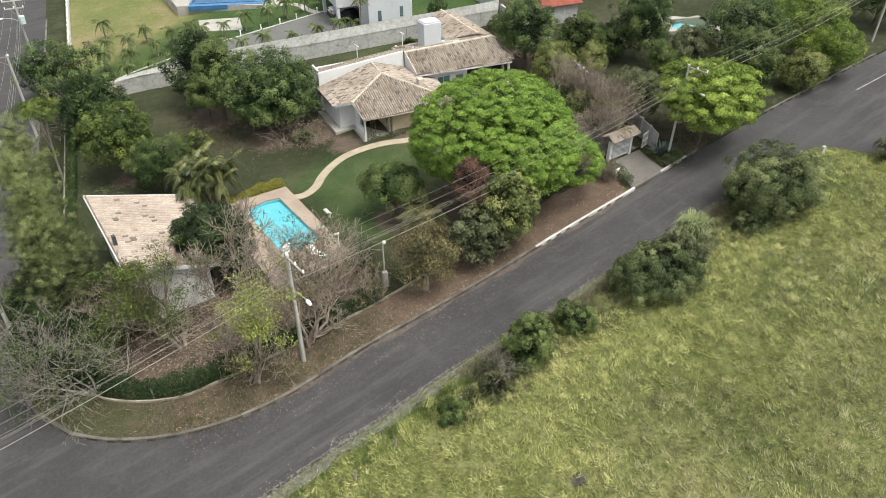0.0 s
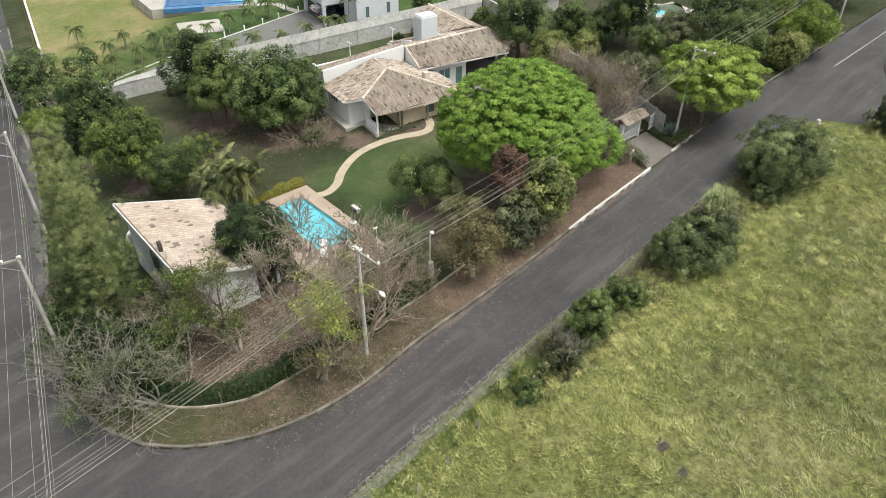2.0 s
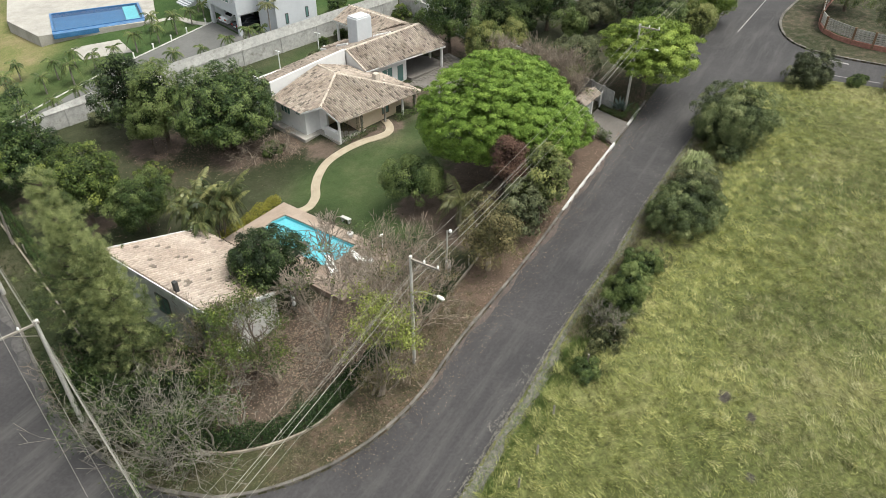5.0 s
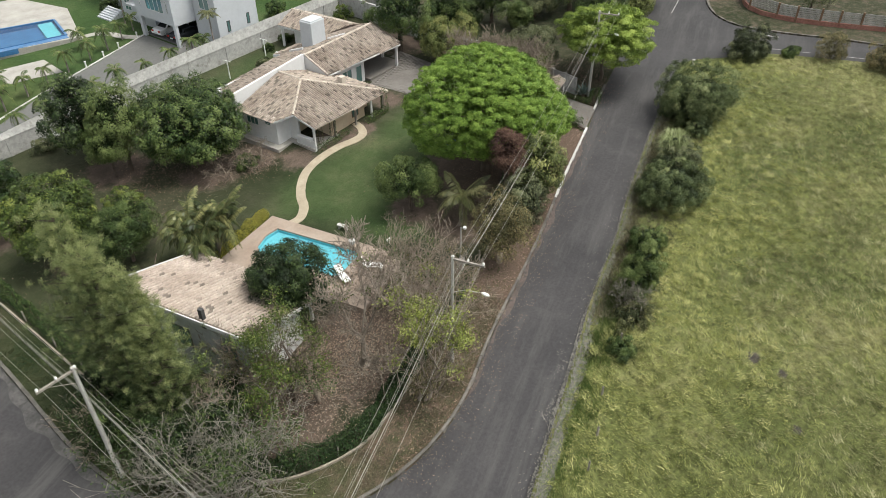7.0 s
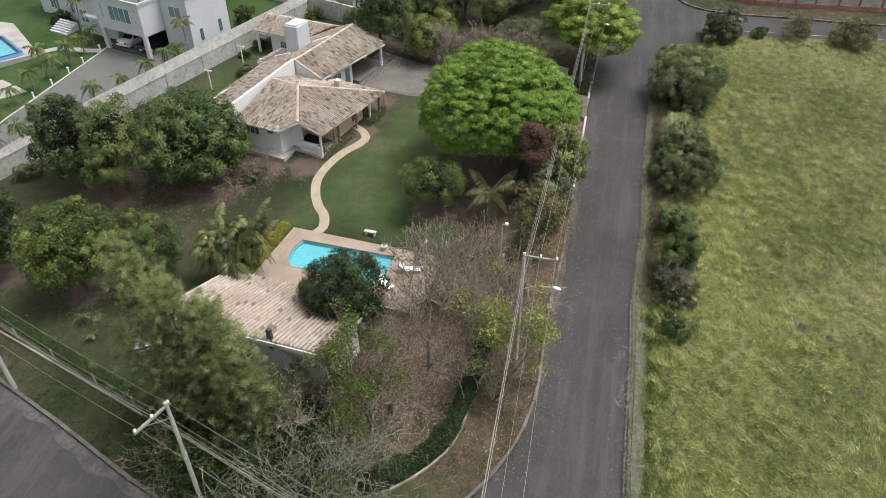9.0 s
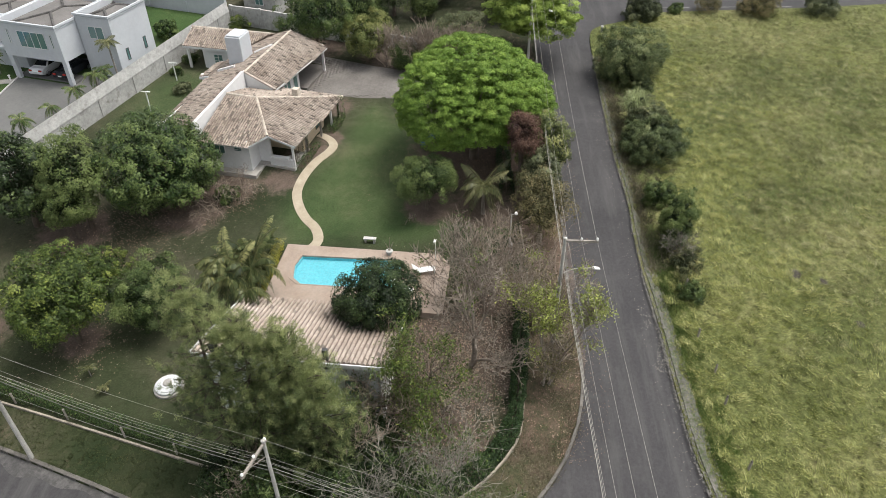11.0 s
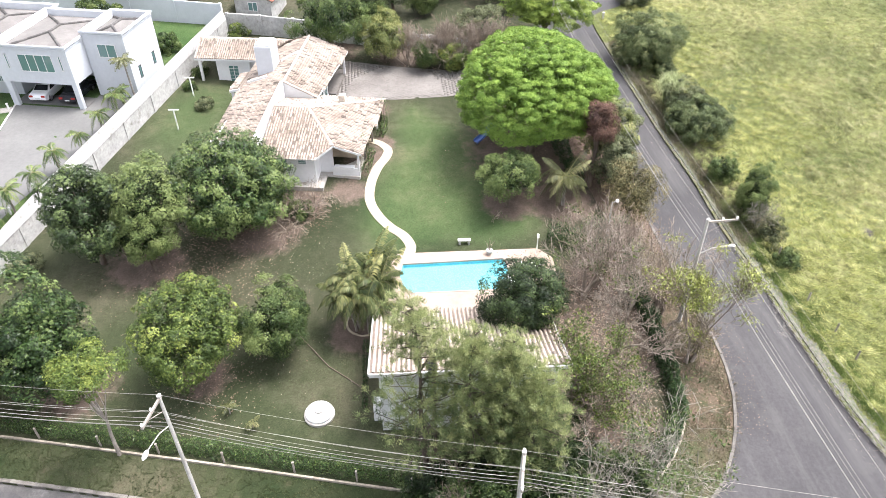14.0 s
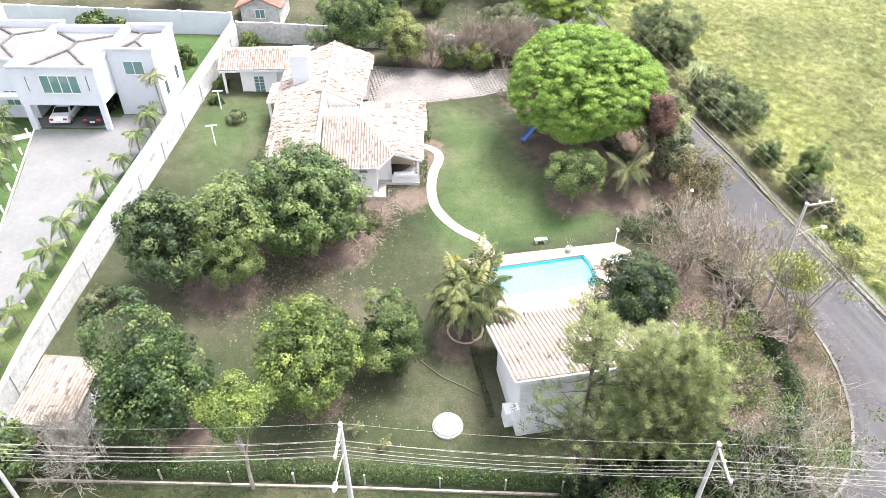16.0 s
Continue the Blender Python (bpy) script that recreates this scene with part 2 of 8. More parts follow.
M["bark"] = surface("brown_bark", (0.085, 0.065, 0.05), (0.16, 0.125, 0.10), 1.5, 12.0, 0.95, 0.6)
M["bark_grey"] = surface("pale_grey_bark", (0.17, 0.15, 0.13), (0.30, 0.265, 0.235), 1.2, 10.0, 0.95, 0.5)
M["twig"] = surface("dry_twig_bark", (0.165, 0.132, 0.104), (0.33, 0.272, 0.22), 0.8, 6.0, 0.95, 0.2, island=0.3)
M["dead_bark"] = surface("pale_dead_branch_bark", (0.13, 0.106, 0.084), (0.3, 0.255, 0.21), 0.8, 6.0, 0.95, 0.3)
M["twig_white"] = surface("bleached_twig_bark", (0.15, 0.137, 0.115), (0.28, 0.26, 0.222), 0.8, 6.0, 0.95, 0.2, island=0.3)
M["palm_rib"] = surface("green_palm_rib", (0.11, 0.12, 0.045), (0.18, 0.18, 0.07), 1.0, 8.0, 0.7, 0.0)
M["pine_bark"] = surface("dark_pine_bark", (0.05, 0.038, 0.032), (0.10, 0.075, 0.06), 2.0, 10.0, 0.95, 0.6)
M["car_white"] = surface("white_car_paint", (0.75, 0.75, 0.76), (0.8, 0.8, 0.81), 1.0, 3.0, 0.25, 0.0, grain=0.06)
M["car_dark"] = surface("dark_car_paint", (0.018, 0.02, 0.026), (0.03, 0.032, 0.038), 1.0, 3.0, 0.2, 0.0, grain=0.06)
M["tyre"] = surface("black_rubber", (0.015, 0.015, 0.015), (0.03, 0.03, 0.03), 3.0, 20.0, 0.85, 0.1)
M["rim"] = surface("alloy_metal", (0.4, 0.4, 0.41), (0.55, 0.55, 0.56), 3.0, 20.0, 0.35, 0.0, metal=0.9)
M["red_lens"] = surface("red_lens_plastic", (0.3, 0.015, 0.012), (0.4, 0.03, 0.02), 3.0, 20.0, 0.25, 0.0)
M["blue"] = surface("blue_plastic", (0.03, 0.08, 0.25), (0.06, 0.13, 0.36), 1.0, 8.0, 0.45, 0.0)
M["blue_tile"] = surface("blue_pool_tile", (0.03, 0.115, 0.27), (0.055, 0.17, 0.35), 1.0, 8.0, 0.35, 0.0)
M["pool_tile"] = surface("turquoise_pool_lining", (0.135, 0.43, 0.5), (0.17, 0.48, 0.55), 0.5, 8.0, 0.5, 0.0)
M["red_wall"] = surface("red_brown_base_wall", (0.25, 0.11, 0.085), (0.36, 0.18, 0.14), 0.5, 4.0, 0.9, 0.2)
M["orange"] = surface("ochre_wall_paint", (0.5, 0.26, 0.10), (0.62, 0.35, 0.16), 0.5, 4.0, 0.85, 0.1, grain=0.06)
M["transformer"] = surface("pale_grey_transformer_steel", (0.45, 0.55, 0.52), (0.55, 0.66, 0.63), 1.0, 8.0, 0.5, 0.0)
M["road_paint"] = surface("worn_white_road_paint", (0.22, 0.21, 0.2), (0.42, 0.415, 0.4), 1.2, 9.0, 0.8, 0.1, stain=(0.13, 0.12, 0.12), stain_at=(0.5, 0.7))

glass, n_, l_, b_ = node_mat("window_glass")
b_.inputs["Base Color"].default_value = (0.10, 0.19, 0.18, 1)
b_.inputs["Roughness"].default_value, b_.inputs["Specular IOR Level"].default_value = 0.06, 0.9
M["glass"] = glass
dark_glass, n_, l_, b_ = node_mat("dark_car_glass")
b_.inputs["Base Color"].default_value = (0.01, 0.012, 0.014, 1)
b_.inputs["Roughness"].default_value = 0.05
M["car_glass"] = dark_glass
water, n_, l_, b_ = node_mat("pool_water")
clear_ = n_.new("ShaderNodeBsdfTransparent")
clear_.inputs[0].default_value = (0.84, 0.97, 0.98, 1)
gloss_ = n_.new("ShaderNodeBsdfGlossy")
gloss_.inputs["Roughness"].default_value = 0.04
fres_ = n_.new("ShaderNodeFresnel")
fres_.inputs["IOR"].default_value = 1.33
bump_ = n_.new("ShaderNodeBump")
bump_.inputs["Strength"].default_value, bump_.inputs["Distance"].default_value = 0.12, 0.05
l_.new(noise_at(n_, l_, place(n_), 2.2, 3), bump_.inputs["Height"])
l_.new(bump_.outputs[0], gloss_.inputs["Normal"])
mix_ = n_.new("ShaderNodeMixShader")
l_.new(fres_.outputs[0], mix_.inputs[0])
l_.new(clear_.outputs[0], mix_.inputs[1])
l_.new(gloss_.outputs[0], mix_.inputs[2])
l_.new(mix_.outputs[0], n_["Material Output"].inputs[0])
M["water"] = water

L = {}
L["rain"] = leaf_mat("feathery_bright_leaves", (0.075, 0.142, 0.022), (0.14, 0.235, 0.036), (0.225, 0.32, 0.064), spread=(0.6, 0.95, 1.25))
L["flam"] = leaf_mat("light_feathery_leaves", (0.11, 0.17, 0.03), (0.2, 0.28, 0.05), (0.3, 0.37, 0.085), spread=(0.6, 0.95, 1.25))
L["mango"] = leaf_mat("glossy_mango_leaves", (0.02, 0.044, 0.013), (0.05, 0.092, 0.025), (0.138, 0.178, 0.058), 0.36)
L["dark"] = leaf_mat("dark_green_leaves", (0.018, 0.036, 0.012), (0.038, 0.066, 0.021), (0.098, 0.132, 0.046), 0.42)
L["lime"] = leaf_mat("yellow_green_leaves", (0.042, 0.075, 0.017), (0.092, 0.138, 0.031), (0.215, 0.248, 0.058), 0.45)
L["green"] = leaf_mat("mid_green_leaves", (0.028, 0.054, 0.016), (0.064, 0.103, 0.029), (0.145, 0.18, 0.062), 0.5)
L["grey"] = leaf_mat("dull_grey_green_leaves", (0.058, 0.077, 0.035), (0.110, 0.130, 0.063), (0.189, 0.198, 0.106), 0.5)
L["pine"] = leaf_mat("pine_needles", (0.07, 0.108, 0.046), (0.19, 0.236, 0.102), (0.345, 0.37, 0.17), 0.5, 0.5, spread=(0.6, 0.95, 1.25))
L["rust"] = leaf_mat("mixed_rusty_leaves", (0.10, 0.097, 0.042), (0.155, 0.145, 0.064), (0.24, 0.195, 0.10), 0.6)
L["olive"] = leaf_mat("olive_yellow_leaves", (0.075, 0.1, 0.03), (0.145, 0.178, 0.055), (0.255, 0.265, 0.095), 0.5)
L["tuft"] = leaf_mat("yellow_green_tuft_leaves", (0.12, 0.15, 0.035), (0.23, 0.27, 0.065), (0.35, 0.37, 0.11), 0.5, spread=(0.6, 0.95, 1.25))
L["straw"] = leaf_mat("grey_straw_blades", (0.115, 0.10, 0.066), (0.20, 0.178, 0.118), (0.31, 0.28, 0.20), 0.8, 0.1, spread=(0.6, 0.95, 1.25))
L["shrub"] = leaf_mat("dull_shrub_leaves", (0.045, 0.07, 0.028), (0.105, 0.14, 0.055), (0.23, 0.255, 0.115), 0.5)
L["scrub"] = leaf_mat("rough_weed_leaves", (0.045, 0.058, 0.026), (0.105, 0.122, 0.052), (0.22, 0.21, 0.11), 0.6, 0.2)
L["copper"] = leaf_mat("dark_copper_leaves", (0.06, 0.036, 0.03), (0.112, 0.062, 0.047), (0.18, 0.11, 0.08), 0.6)
L["palm"] = leaf_mat("palm_leaflets", (0.045, 0.056, 0.022), (0.095, 0.105, 0.042), (0.182, 0.175, 0.084), 0.4)
L["areca"] = leaf_mat("glossy_areca_leaflets", (0.032, 0.052, 0.018), (0.085, 0.108, 0.038), (0.25, 0.24, 0.1), 0.36)
L["small_palm"] = leaf_mat("fresh_palm_leaflets", (0.036, 0.068, 0.019), (0.074, 0.116, 0.032), (0.15, 0.18, 0.056), 0.45)
L["fern"] = leaf_mat("feathery_pale_leaves", (0.17, 0.21, 0.085), (0.27, 0.32, 0.14), (0.38, 0.41, 0.22), 0.6)
L["hedge"] = leaf_mat("hedge_leaves", (0.014, 0.036, 0.011), (0.03, 0.06, 0.018), (0.06, 0.096, 0.03), 0.5)
L["gold"] = leaf_mat("golden_hedge_leaves", (0.15, 0.155, 0.026), (0.29, 0.28, 0.045), (0.43, 0.39, 0.08), 0.5)
L["agave"] = leaf_mat("blue_grey_agave", (0.09, 0.13, 0.11), (0.14, 0.19, 0.165), (0.2, 0.25, 0.22), 0.5, 0.05)
L["dry"] = leaf_mat("fallen_dry_leaves", (0.10, 0.066, 0.046), (0.175, 0.118, 0.086), (0.29, 0.215, 0.165), 0.8, 0.0, spread=(0.6, 0.95, 1.25))
L["petal"] = leaf_mat("pale_fallen_leaves", (0.24, 0.20, 0.15), (0.36, 0.31, 0.25), (0.50, 0.45, 0.38), 0.8, 0.0, spread=(0.6, 0.95, 1.25))
L["blade"] = leaf_mat("field_grass_blades", (0.165, 0.205, 0.062), (0.395, 0.425, 0.155), (0.54, 0.52, 0.25), 0.6, 0.3, spread=(0.6, 0.95, 1.25))
L["blade_grey"] = leaf_mat("greyish_field_blades", (0.09, 0.105, 0.043), (0.255, 0.264, 0.128), (0.44, 0.425, 0.25), 0.6, 0.3, spread=(0.6, 0.95, 1.25))
L["lush"] = leaf_mat("lush_verge_blades", (0.07, 0.115, 0.032), (0.14, 0.205, 0.058), (0.25, 0.3, 0.11), 0.6, 0.25, spread=(0.6, 0.95, 1.25))
L["turf"] = leaf_mat("short_turf_blades", (0.05, 0.07, 0.026), (0.085, 0.098, 0.042), (0.165, 0.146, 0.082), 0.7, 0.2, spread=(0.6, 0.95, 1.25))


# ---- building helpers ----
def ease(t):
    t = min(1.0, max(0.0, t))
    return t * t * (3 - 2 * t)


def wall_line(x):
    """Where the boundary with the neighbouring plot runs."""
    return 87.3 - 0.0555 * (x + 9.6)


def T(x, y):
    """Height of the land: it climbs gently to the east, with a low pad under the house and a higher plot to the north."""
    z = 0.06 * x - 0.35 + 0.8 * math.exp(-((x - 21) / 8) ** 2 - ((y - 66) / 7) ** 2) + 0.65 * ease((y - 70) / 14) * ease((x + 9) / 8)
    return z + (1.1 * ease((x + 9) / 20) if y > wall_line(x) + 0.05 and x < 60 else 0.0)


def Tn(x, y):
    return np.vectorize(T, otypes=[float])(x, y)


def thing(name, x, y, z=None, turn=0.0, label="", category="", group="", kind=""):
    e = new(name)
    e.matrix_world = pose(x, y, T(x, y) if z is None else z, 0, 0, turn)
    return tagged(e, label, category, group, kind)


def link_mesh(name, me, material, parent=None, label="", smooth=False):
    ob = new(name, me)
    if material:
        me.materials.append(material)
    if smooth:
        me.polygons.foreach_set("use_smooth", [True] * len(me.polygons))
    if parent:
        ob.parent = parent
    return tagged(ob, label)


def upward(bm):
    """Turns flat faces to look up."""
    bm.normal_update()
    for f in bm.faces:
        if f.normal.z < 0:
            f.normal_flip()


def part(name, bm, material, parent=None, label="", smooth=False):
    me = bpy.data.meshes.new(name)
    bm.to_mesh(me)
    bm.free()
    return link_mesh(name, me, material, parent, label, smooth)


def mesh_np(name, verts, faces, tint=None, attr="tint"):
    """A mesh from arrays: verts (n, 3), faces (m, k)."""
    me = bpy.data.meshes.new(name)
    k = faces.shape[1]
    me.vertices.add(len(verts))
    me.vertices.foreach_set("co", np.asarray(verts, dtype=np.float32).ravel())
    me.loops.add(faces.size)
    me.loops.foreach_set("vertex_index", faces.astype(np.int32).ravel())
    me.polygons.add(len(faces))
    me.polygons.foreach_set("loop_start", np.arange(0, faces.size, k, dtype=np.int32))
    me.update(calc_edges=True)
    if tint is not None:
        a = me.attributes.new(attr, "FLOAT", "POINT")
        a.data.foreach_set("value", np.asarray(tint, dtype=np.float32).ravel())
    return me


def box(bm, x0, y0, z0, x1, y1, z1, m=None):
    """Adds a box to bm."""
    vs = [bm.verts.new(p) for p in ((x0, y0, z0), (x1, y0, z0), (x1, y1, z0), (x0, y1, z0), (x0, y0, z1), (x1, y0, z1), (x1, y1, z1), (x0, y1, z1))]
    if m is not None:
        for v in vs:
            v.co = m @ v.co
    for f in ((3, 2, 1, 0), (4, 5, 6, 7), (0, 1, 5, 4), (1, 2, 6, 5), (2, 3, 7, 6), (3, 0, 4, 7)):
        bm.faces.new([vs[i] for i in f])
    return vs


def box_bm(x0, y0, z0, x1, y1, z1, bevel=0.0):
    bm = bmesh.new()
    box(bm, x0, y0, z0, x1, y1, z1)
    if bevel:
        bmesh.ops.bevel(bm, geom=bm.edges[:], offset=bevel, segments=1, affect="EDGES")
    return bm


def prism(bm, pts, z0, z1):
    """Adds an upright prism over the outline pts; z0 and z1 may be functions of x and y."""
    f0 = z0 if callable(z0) else lambda x, y: z0
    f1 = z1 if callable(z1) else lambda x, y: z1
    lo = [bm.verts.new((x, y, f0(x, y))) for x, y in pts]
    hi = [bm.verts.new((x, y, f1(x, y))) for x, y in pts]
    k = len(pts)
    bm.faces.new(hi)
    bm.faces.new(lo[::-1])
    for i in range(k):
        bm.faces.new((lo[i], lo[(i + 1) % k], hi[(i + 1) % k], hi[i]))


def tubes(segments, sides=5, tint=None):
    """Tapered tubes as arrays; segments: rows of x0 y0 z0 x1 y1 z1 r0 r1."""
    s = np.asarray(segments, dtype=float)
    p0, p1, r0, r1 = s[:, :3], s[:, 3:6], s[:, 6:7], s[:, 7:8]
    d = p1 - p0
    d = d / np.maximum(np.linalg.norm(d, axis=1, keepdims=True), 1e-6)
    ref = np.where(np.abs(d[:, 2:3]) > 0.9, np.array([[1.0, 0, 0]]), np.array([[0, 0, 1.0]]))
    u = np.cross(d, ref)
    u /= np.linalg.norm(u, axis=1, keepdims=True)
    v = np.cross(d, u)
    ang = np.arange(sides) * 2 * np.pi / sides
    ring = np.cos(ang)[None, :, None] * u[:, None, :] + np.sin(ang)[None, :, None] * v[:, None, :]
    verts = np.concatenate([p0[:, None, :] + ring * r0[:, None, :], p1[:, None, :] + ring * r1[:, None, :]], axis=1)
    base = (np.arange(len(s)) * 2 * sides)[:, None]
    i = np.arange(sides)
    quad = np.stack([i, (i + 1) % sides, (i + 1) % sides + sides, i + sides], axis=1)
    faces = (base[:, :, None] + quad[None, :, :]).reshape(-1, 4)
    return verts.reshape(-1, 3), faces


def tube_part(name, segments, material, parent=None, sides=6, label="", smooth=True):
    v, f = tubes(segments, sides)
    return link_mesh(name, mesh_np(name, v, f), material, parent, label, smooth)


def rope(name, points, r, material, sides=5):
    """One continuous round cable through the points."""
    p = np.asarray(points, dtype=float)
    t = np.gradient(p, axis=0)
    t /= np.linalg.norm(t, axis=1, keepdims=True)
    u = np.cross(t, np.array([0, 0, 1.0]))
    u /= np.linalg.norm(u, axis=1, keepdims=True)
    v = np.cross(t, u)
    a = np.arange(sides) * 2 * np.pi / sides
    verts = p[:, None] + r * (np.cos(a)[None, :, None] * u[:, None] + np.sin(a)[None, :, None] * v[:, None])
    i, j = np.meshgrid(np.arange(len(p) - 1), np.arange(sides), indexing="ij")
    k = (j + 1) % sides
    faces = np.stack([i * sides + j, i * sides + k, (i + 1) * sides + k, (i + 1) * sides + j], axis=2).reshape(-1, 4)
    return link_mesh(name, mesh_np(name, verts.reshape(-1, 3), faces), material, None, smooth=True)


def lathe(name, profile, material, parent=None, sides=20, label="", at=(0, 0, 0)):
    """A turned part; profile: radius and height from bottom to top."""
    bm = bmesh.new()
    rings = [[bm.verts.new((at[0] + r * math.cos(2 * math.pi * i / sides), at[1] + r * math.sin(2 * math.pi * i / sides), at[2] + z)) for i in range(sides)] for r, z in profile]
    for a, b in zip(rings, rings[1:]):
        for i in range(sides):
            bm.faces.new((a[i], a[(i + 1) % sides], b[(i + 1) % sides], b[i]))
    bm.faces.new(rings[0][::-1])
    bm.faces.new(rings[-1])
    return part(name, bm, material, parent, label, smooth=False)


def smooth_line(pts, step=1.0):
    """A Catmull-Rom line through pts, sampled about every step metres."""
    p = [np.array(q, dtype=float) for q in pts]
    p = [2 * p[0] - p[1], *p, 2 * p[-1] - p[-2]]
    out = []
    for a, b, c, d in zip(p, p[1:], p[2:], p[3:]):
        k = max(1, int(np.linalg.norm(c - b) / step))
        for t in np.arange(k) / k:
            out.append(0.5 * (2 * b + (c - a) * t + (2 * a - 5 * b + 4 * c - d) * t * t + (3 * b - a - 3 * c + d) * t ** 3))
    out.append(p[-2])
    return [tuple(q) for q in out]


def offset_line(pts, d):
    """The line moved d metres to its left."""
    a = np.array(pts)
    t = np.gradient(a, axis=0)
    t /= np.linalg.norm(t, axis=1, keepdims=True)
    return [tuple(q) for q in a + d * np.stack([-t[:, 1], t[:, 0]], axis=1)]


def sheet(name, outline, rise, material, res=2.0, depth=0.4, soil=None, rough=0.0, parent=None, hole=None):
    """A piece of ground of that outline, rise metres over the land, with its edge going depth metres down."""
    bm = bmesh.new()
    f = bm.faces.new([bm.verts.new((x, y, 0)) for x, y in outline])
    f.normal_update()
    if f.normal.z < 0:
        f.normal_flip()
    bmesh.ops.triangulate(bm, faces=bm.faces[:])
    xs, ys = [p[0] for p in outline], [p[1] for p in outline]
    for lo, hi, ax in ((min(xs), max(xs), 0), (min(ys), max(ys), 1)):
        c = math.floor(lo / res) * res + res
        while c < hi:
            no = (1, 0, 0) if ax == 0 else (0, 1, 0)
            co = (c, 0, 0) if ax == 0 else (0, c, 0)
            bmesh.ops.bisect_plane(bm, geom=bm.verts[:] + bm.edges[:] + bm.faces[:], dist=1e-5, plane_co=co, plane_no=no)
            c += res
    edge = [e for e in bm.edges if e.is_boundary]
    if hole:
        mids = [f.calc_center_median() for f in bm.faces]
        gone = inside(np.array([c.x for c in mids]), np.array([c.y for c in mids]), hole)
        bmesh.ops.delete(bm, geom=[f for f, g in zip(bm.faces[:], gone) if g], context="FACES")
        edge = [e for e in edge if e.is_valid]
    rim = {v for e in edge for v in e.verts}
    for v in bm.verts:
        w = 0.0 if v in rim else rough * (noise.noise(Vector((v.co.x * 0.6, v.co.y * 0.6, 3.0))) + 0.5 * noise.noise(Vector((v.co.x * 1.7, v.co.y * 1.7, 9.0))))
        v.co.z = T(v.co.x, v.co.y) + rise + w
    if depth:
        r = bmesh.ops.extrude_edge_only(bm, edges=edge)
        for v in [g for g in r["geom"] if isinstance(g, bmesh.types.BMVert)]:
            v.co.z -= depth
    bmesh.ops.recalc_face_normals(bm, faces=bm.faces[:])
    ob = part(name, bm, material, parent, smooth=False)
    if soil:
        a = ob.data.attributes.new("soil", "FLOAT", "POINT")
        a.data.foreach_set("value", [soil(v.co.x, v.co.y) for v in ob.data.vertices])
    return ob


def strip(line, half):
    return [*offset_line(line, half), *offset_line(line, -half)[::-1]]


def inside(px, py, outline):
    """Which of the points (arrays) lie inside the outline."""
    r = np.zeros(len(px), dtype=bool)
    k = len(outline)
    for i in range(k):
        (x0, y0), (x1, y1) = outline[i], outline[(i + 1) % k]
        if y0 == y1:
            continue
        c = (y0 > py) != (y1 > py)
        r ^= c & (px < (x1 - x0) * (py - y0) / (y1 - y0) + x0)
    return r

# ---- the land ----
KERB_W = [(-13.3, 150), (-13.0, 117), (-13.2, 90), (-13.2, 70), (-13.6, 60), (-14.3, 50.7), (-14.0, 45), (-12.6, 39.6), (-10.2, 36.0)]
KERB_N = [(-10.2, 36.0), (-8.0, 34.4), (-5.2, 33.2), (-2.6, 32.65), (0.2, 32.55), (3.7, 33.1), (9.0, 34.8), (16.6, 36.7), (22.3, 38.3), (28.8, 40.3), (36.3, 42.4), (41.2, 43.9), (44.9, 45.0), (52.5, 47.1), (61.9, 49.4), (73.1, 52.0), (81, 53.8), (110, 60), (180, 74)]
KERB_S = [(-20.5, 6), (-16, 15.5), (-11, 20.5), (-5.6, 23.6), (-1.4, 25.5), (3.8, 27.1), (9, 28.6), (16.1, 30.8), (22.8, 32.4), (30.9, 34.8), (41, 37.4), (47.2, 38.9), (54.5, 40.6), (57.5, 40.2), (60, 37.4), (63.3, 34.5), (66.5, 26), (69.3, 17.5), (76, 0), (88, -30)]
KERB_E = [(180, 66), (110, 52.6), (88, 48), (77.5, 46.2), (72.3, 43.2), (70.2, 39.6), (70.3, 35.4), (72, 28.5), (74.4, 18), (81, 0), (93, -30)]
LINE_W, LINE_N, LINE_S, LINE_E = (smooth_line(k, 1.0) for k in (KERB_W, KERB_N, KERB_S, KERB_E))
BOUND = smooth_line([(-10.3, 87.3), (-10.4, 66), (-10.6, 52), (-10.4, 44.5), (-9.2, 39.8), (-7.2, 37.5), (-3.7, 36.0), (-0.5, 36.2), (5.5, 37.4), (12.6, 39.1), (20, 41.6), (28, 44.2), (36.4, 46.6)], 1.0)

ground = sheet("ground", [(-60, -60), (190, -60), (190, 210), (-60, 210)], -0.42, M["earth"], 10.0, 0)
for v in ground.data.vertices:
    if -15 < v.co.x < 50 and 72 < v.co.y < 106:
        v.co.z -= 1.1
bmf = bmesh.new()
for x0, y0, x1, y1 in ((-3000, 210, 3000, 3000), (-3000, -3000, 3000, -60), (-3000, -60, -60, 210), (190, -60, 3000, 210)):
    c = [(x0, y0), (x1, y0), (x1, y1), (x0, y1)]
    bmf.faces.new([bmf.verts.new((x, y, 0.06 * min(max(x, -60), 190) - 0.77)) for x, y in c])
far = bmesh.new()
me_far = bpy.data.meshes.new("ground_far")
bmf.to_mesh(me_far)
far.from_mesh(me_far)
far.from_mesh(ground.data)
far.to_mesh(ground.data)
far.free()
bmf.free()
bpy.data.meshes.remove(me_far)
tagged(ground, "dry earth and rough grass reaching into the distance", "ground", kind="structure")

road_outline = [*LINE_W[:-1], *LINE_N, *LINE_E, *LINE_S[::-1], (-20.8, 40), (-20.8, 150)]
road = tagged(sheet("road", road_outline, -0.22, M["asphalt"], 4.0, 0.3), "worn grey asphalt road strewn with leaves along its edges", "road", kind="structure")

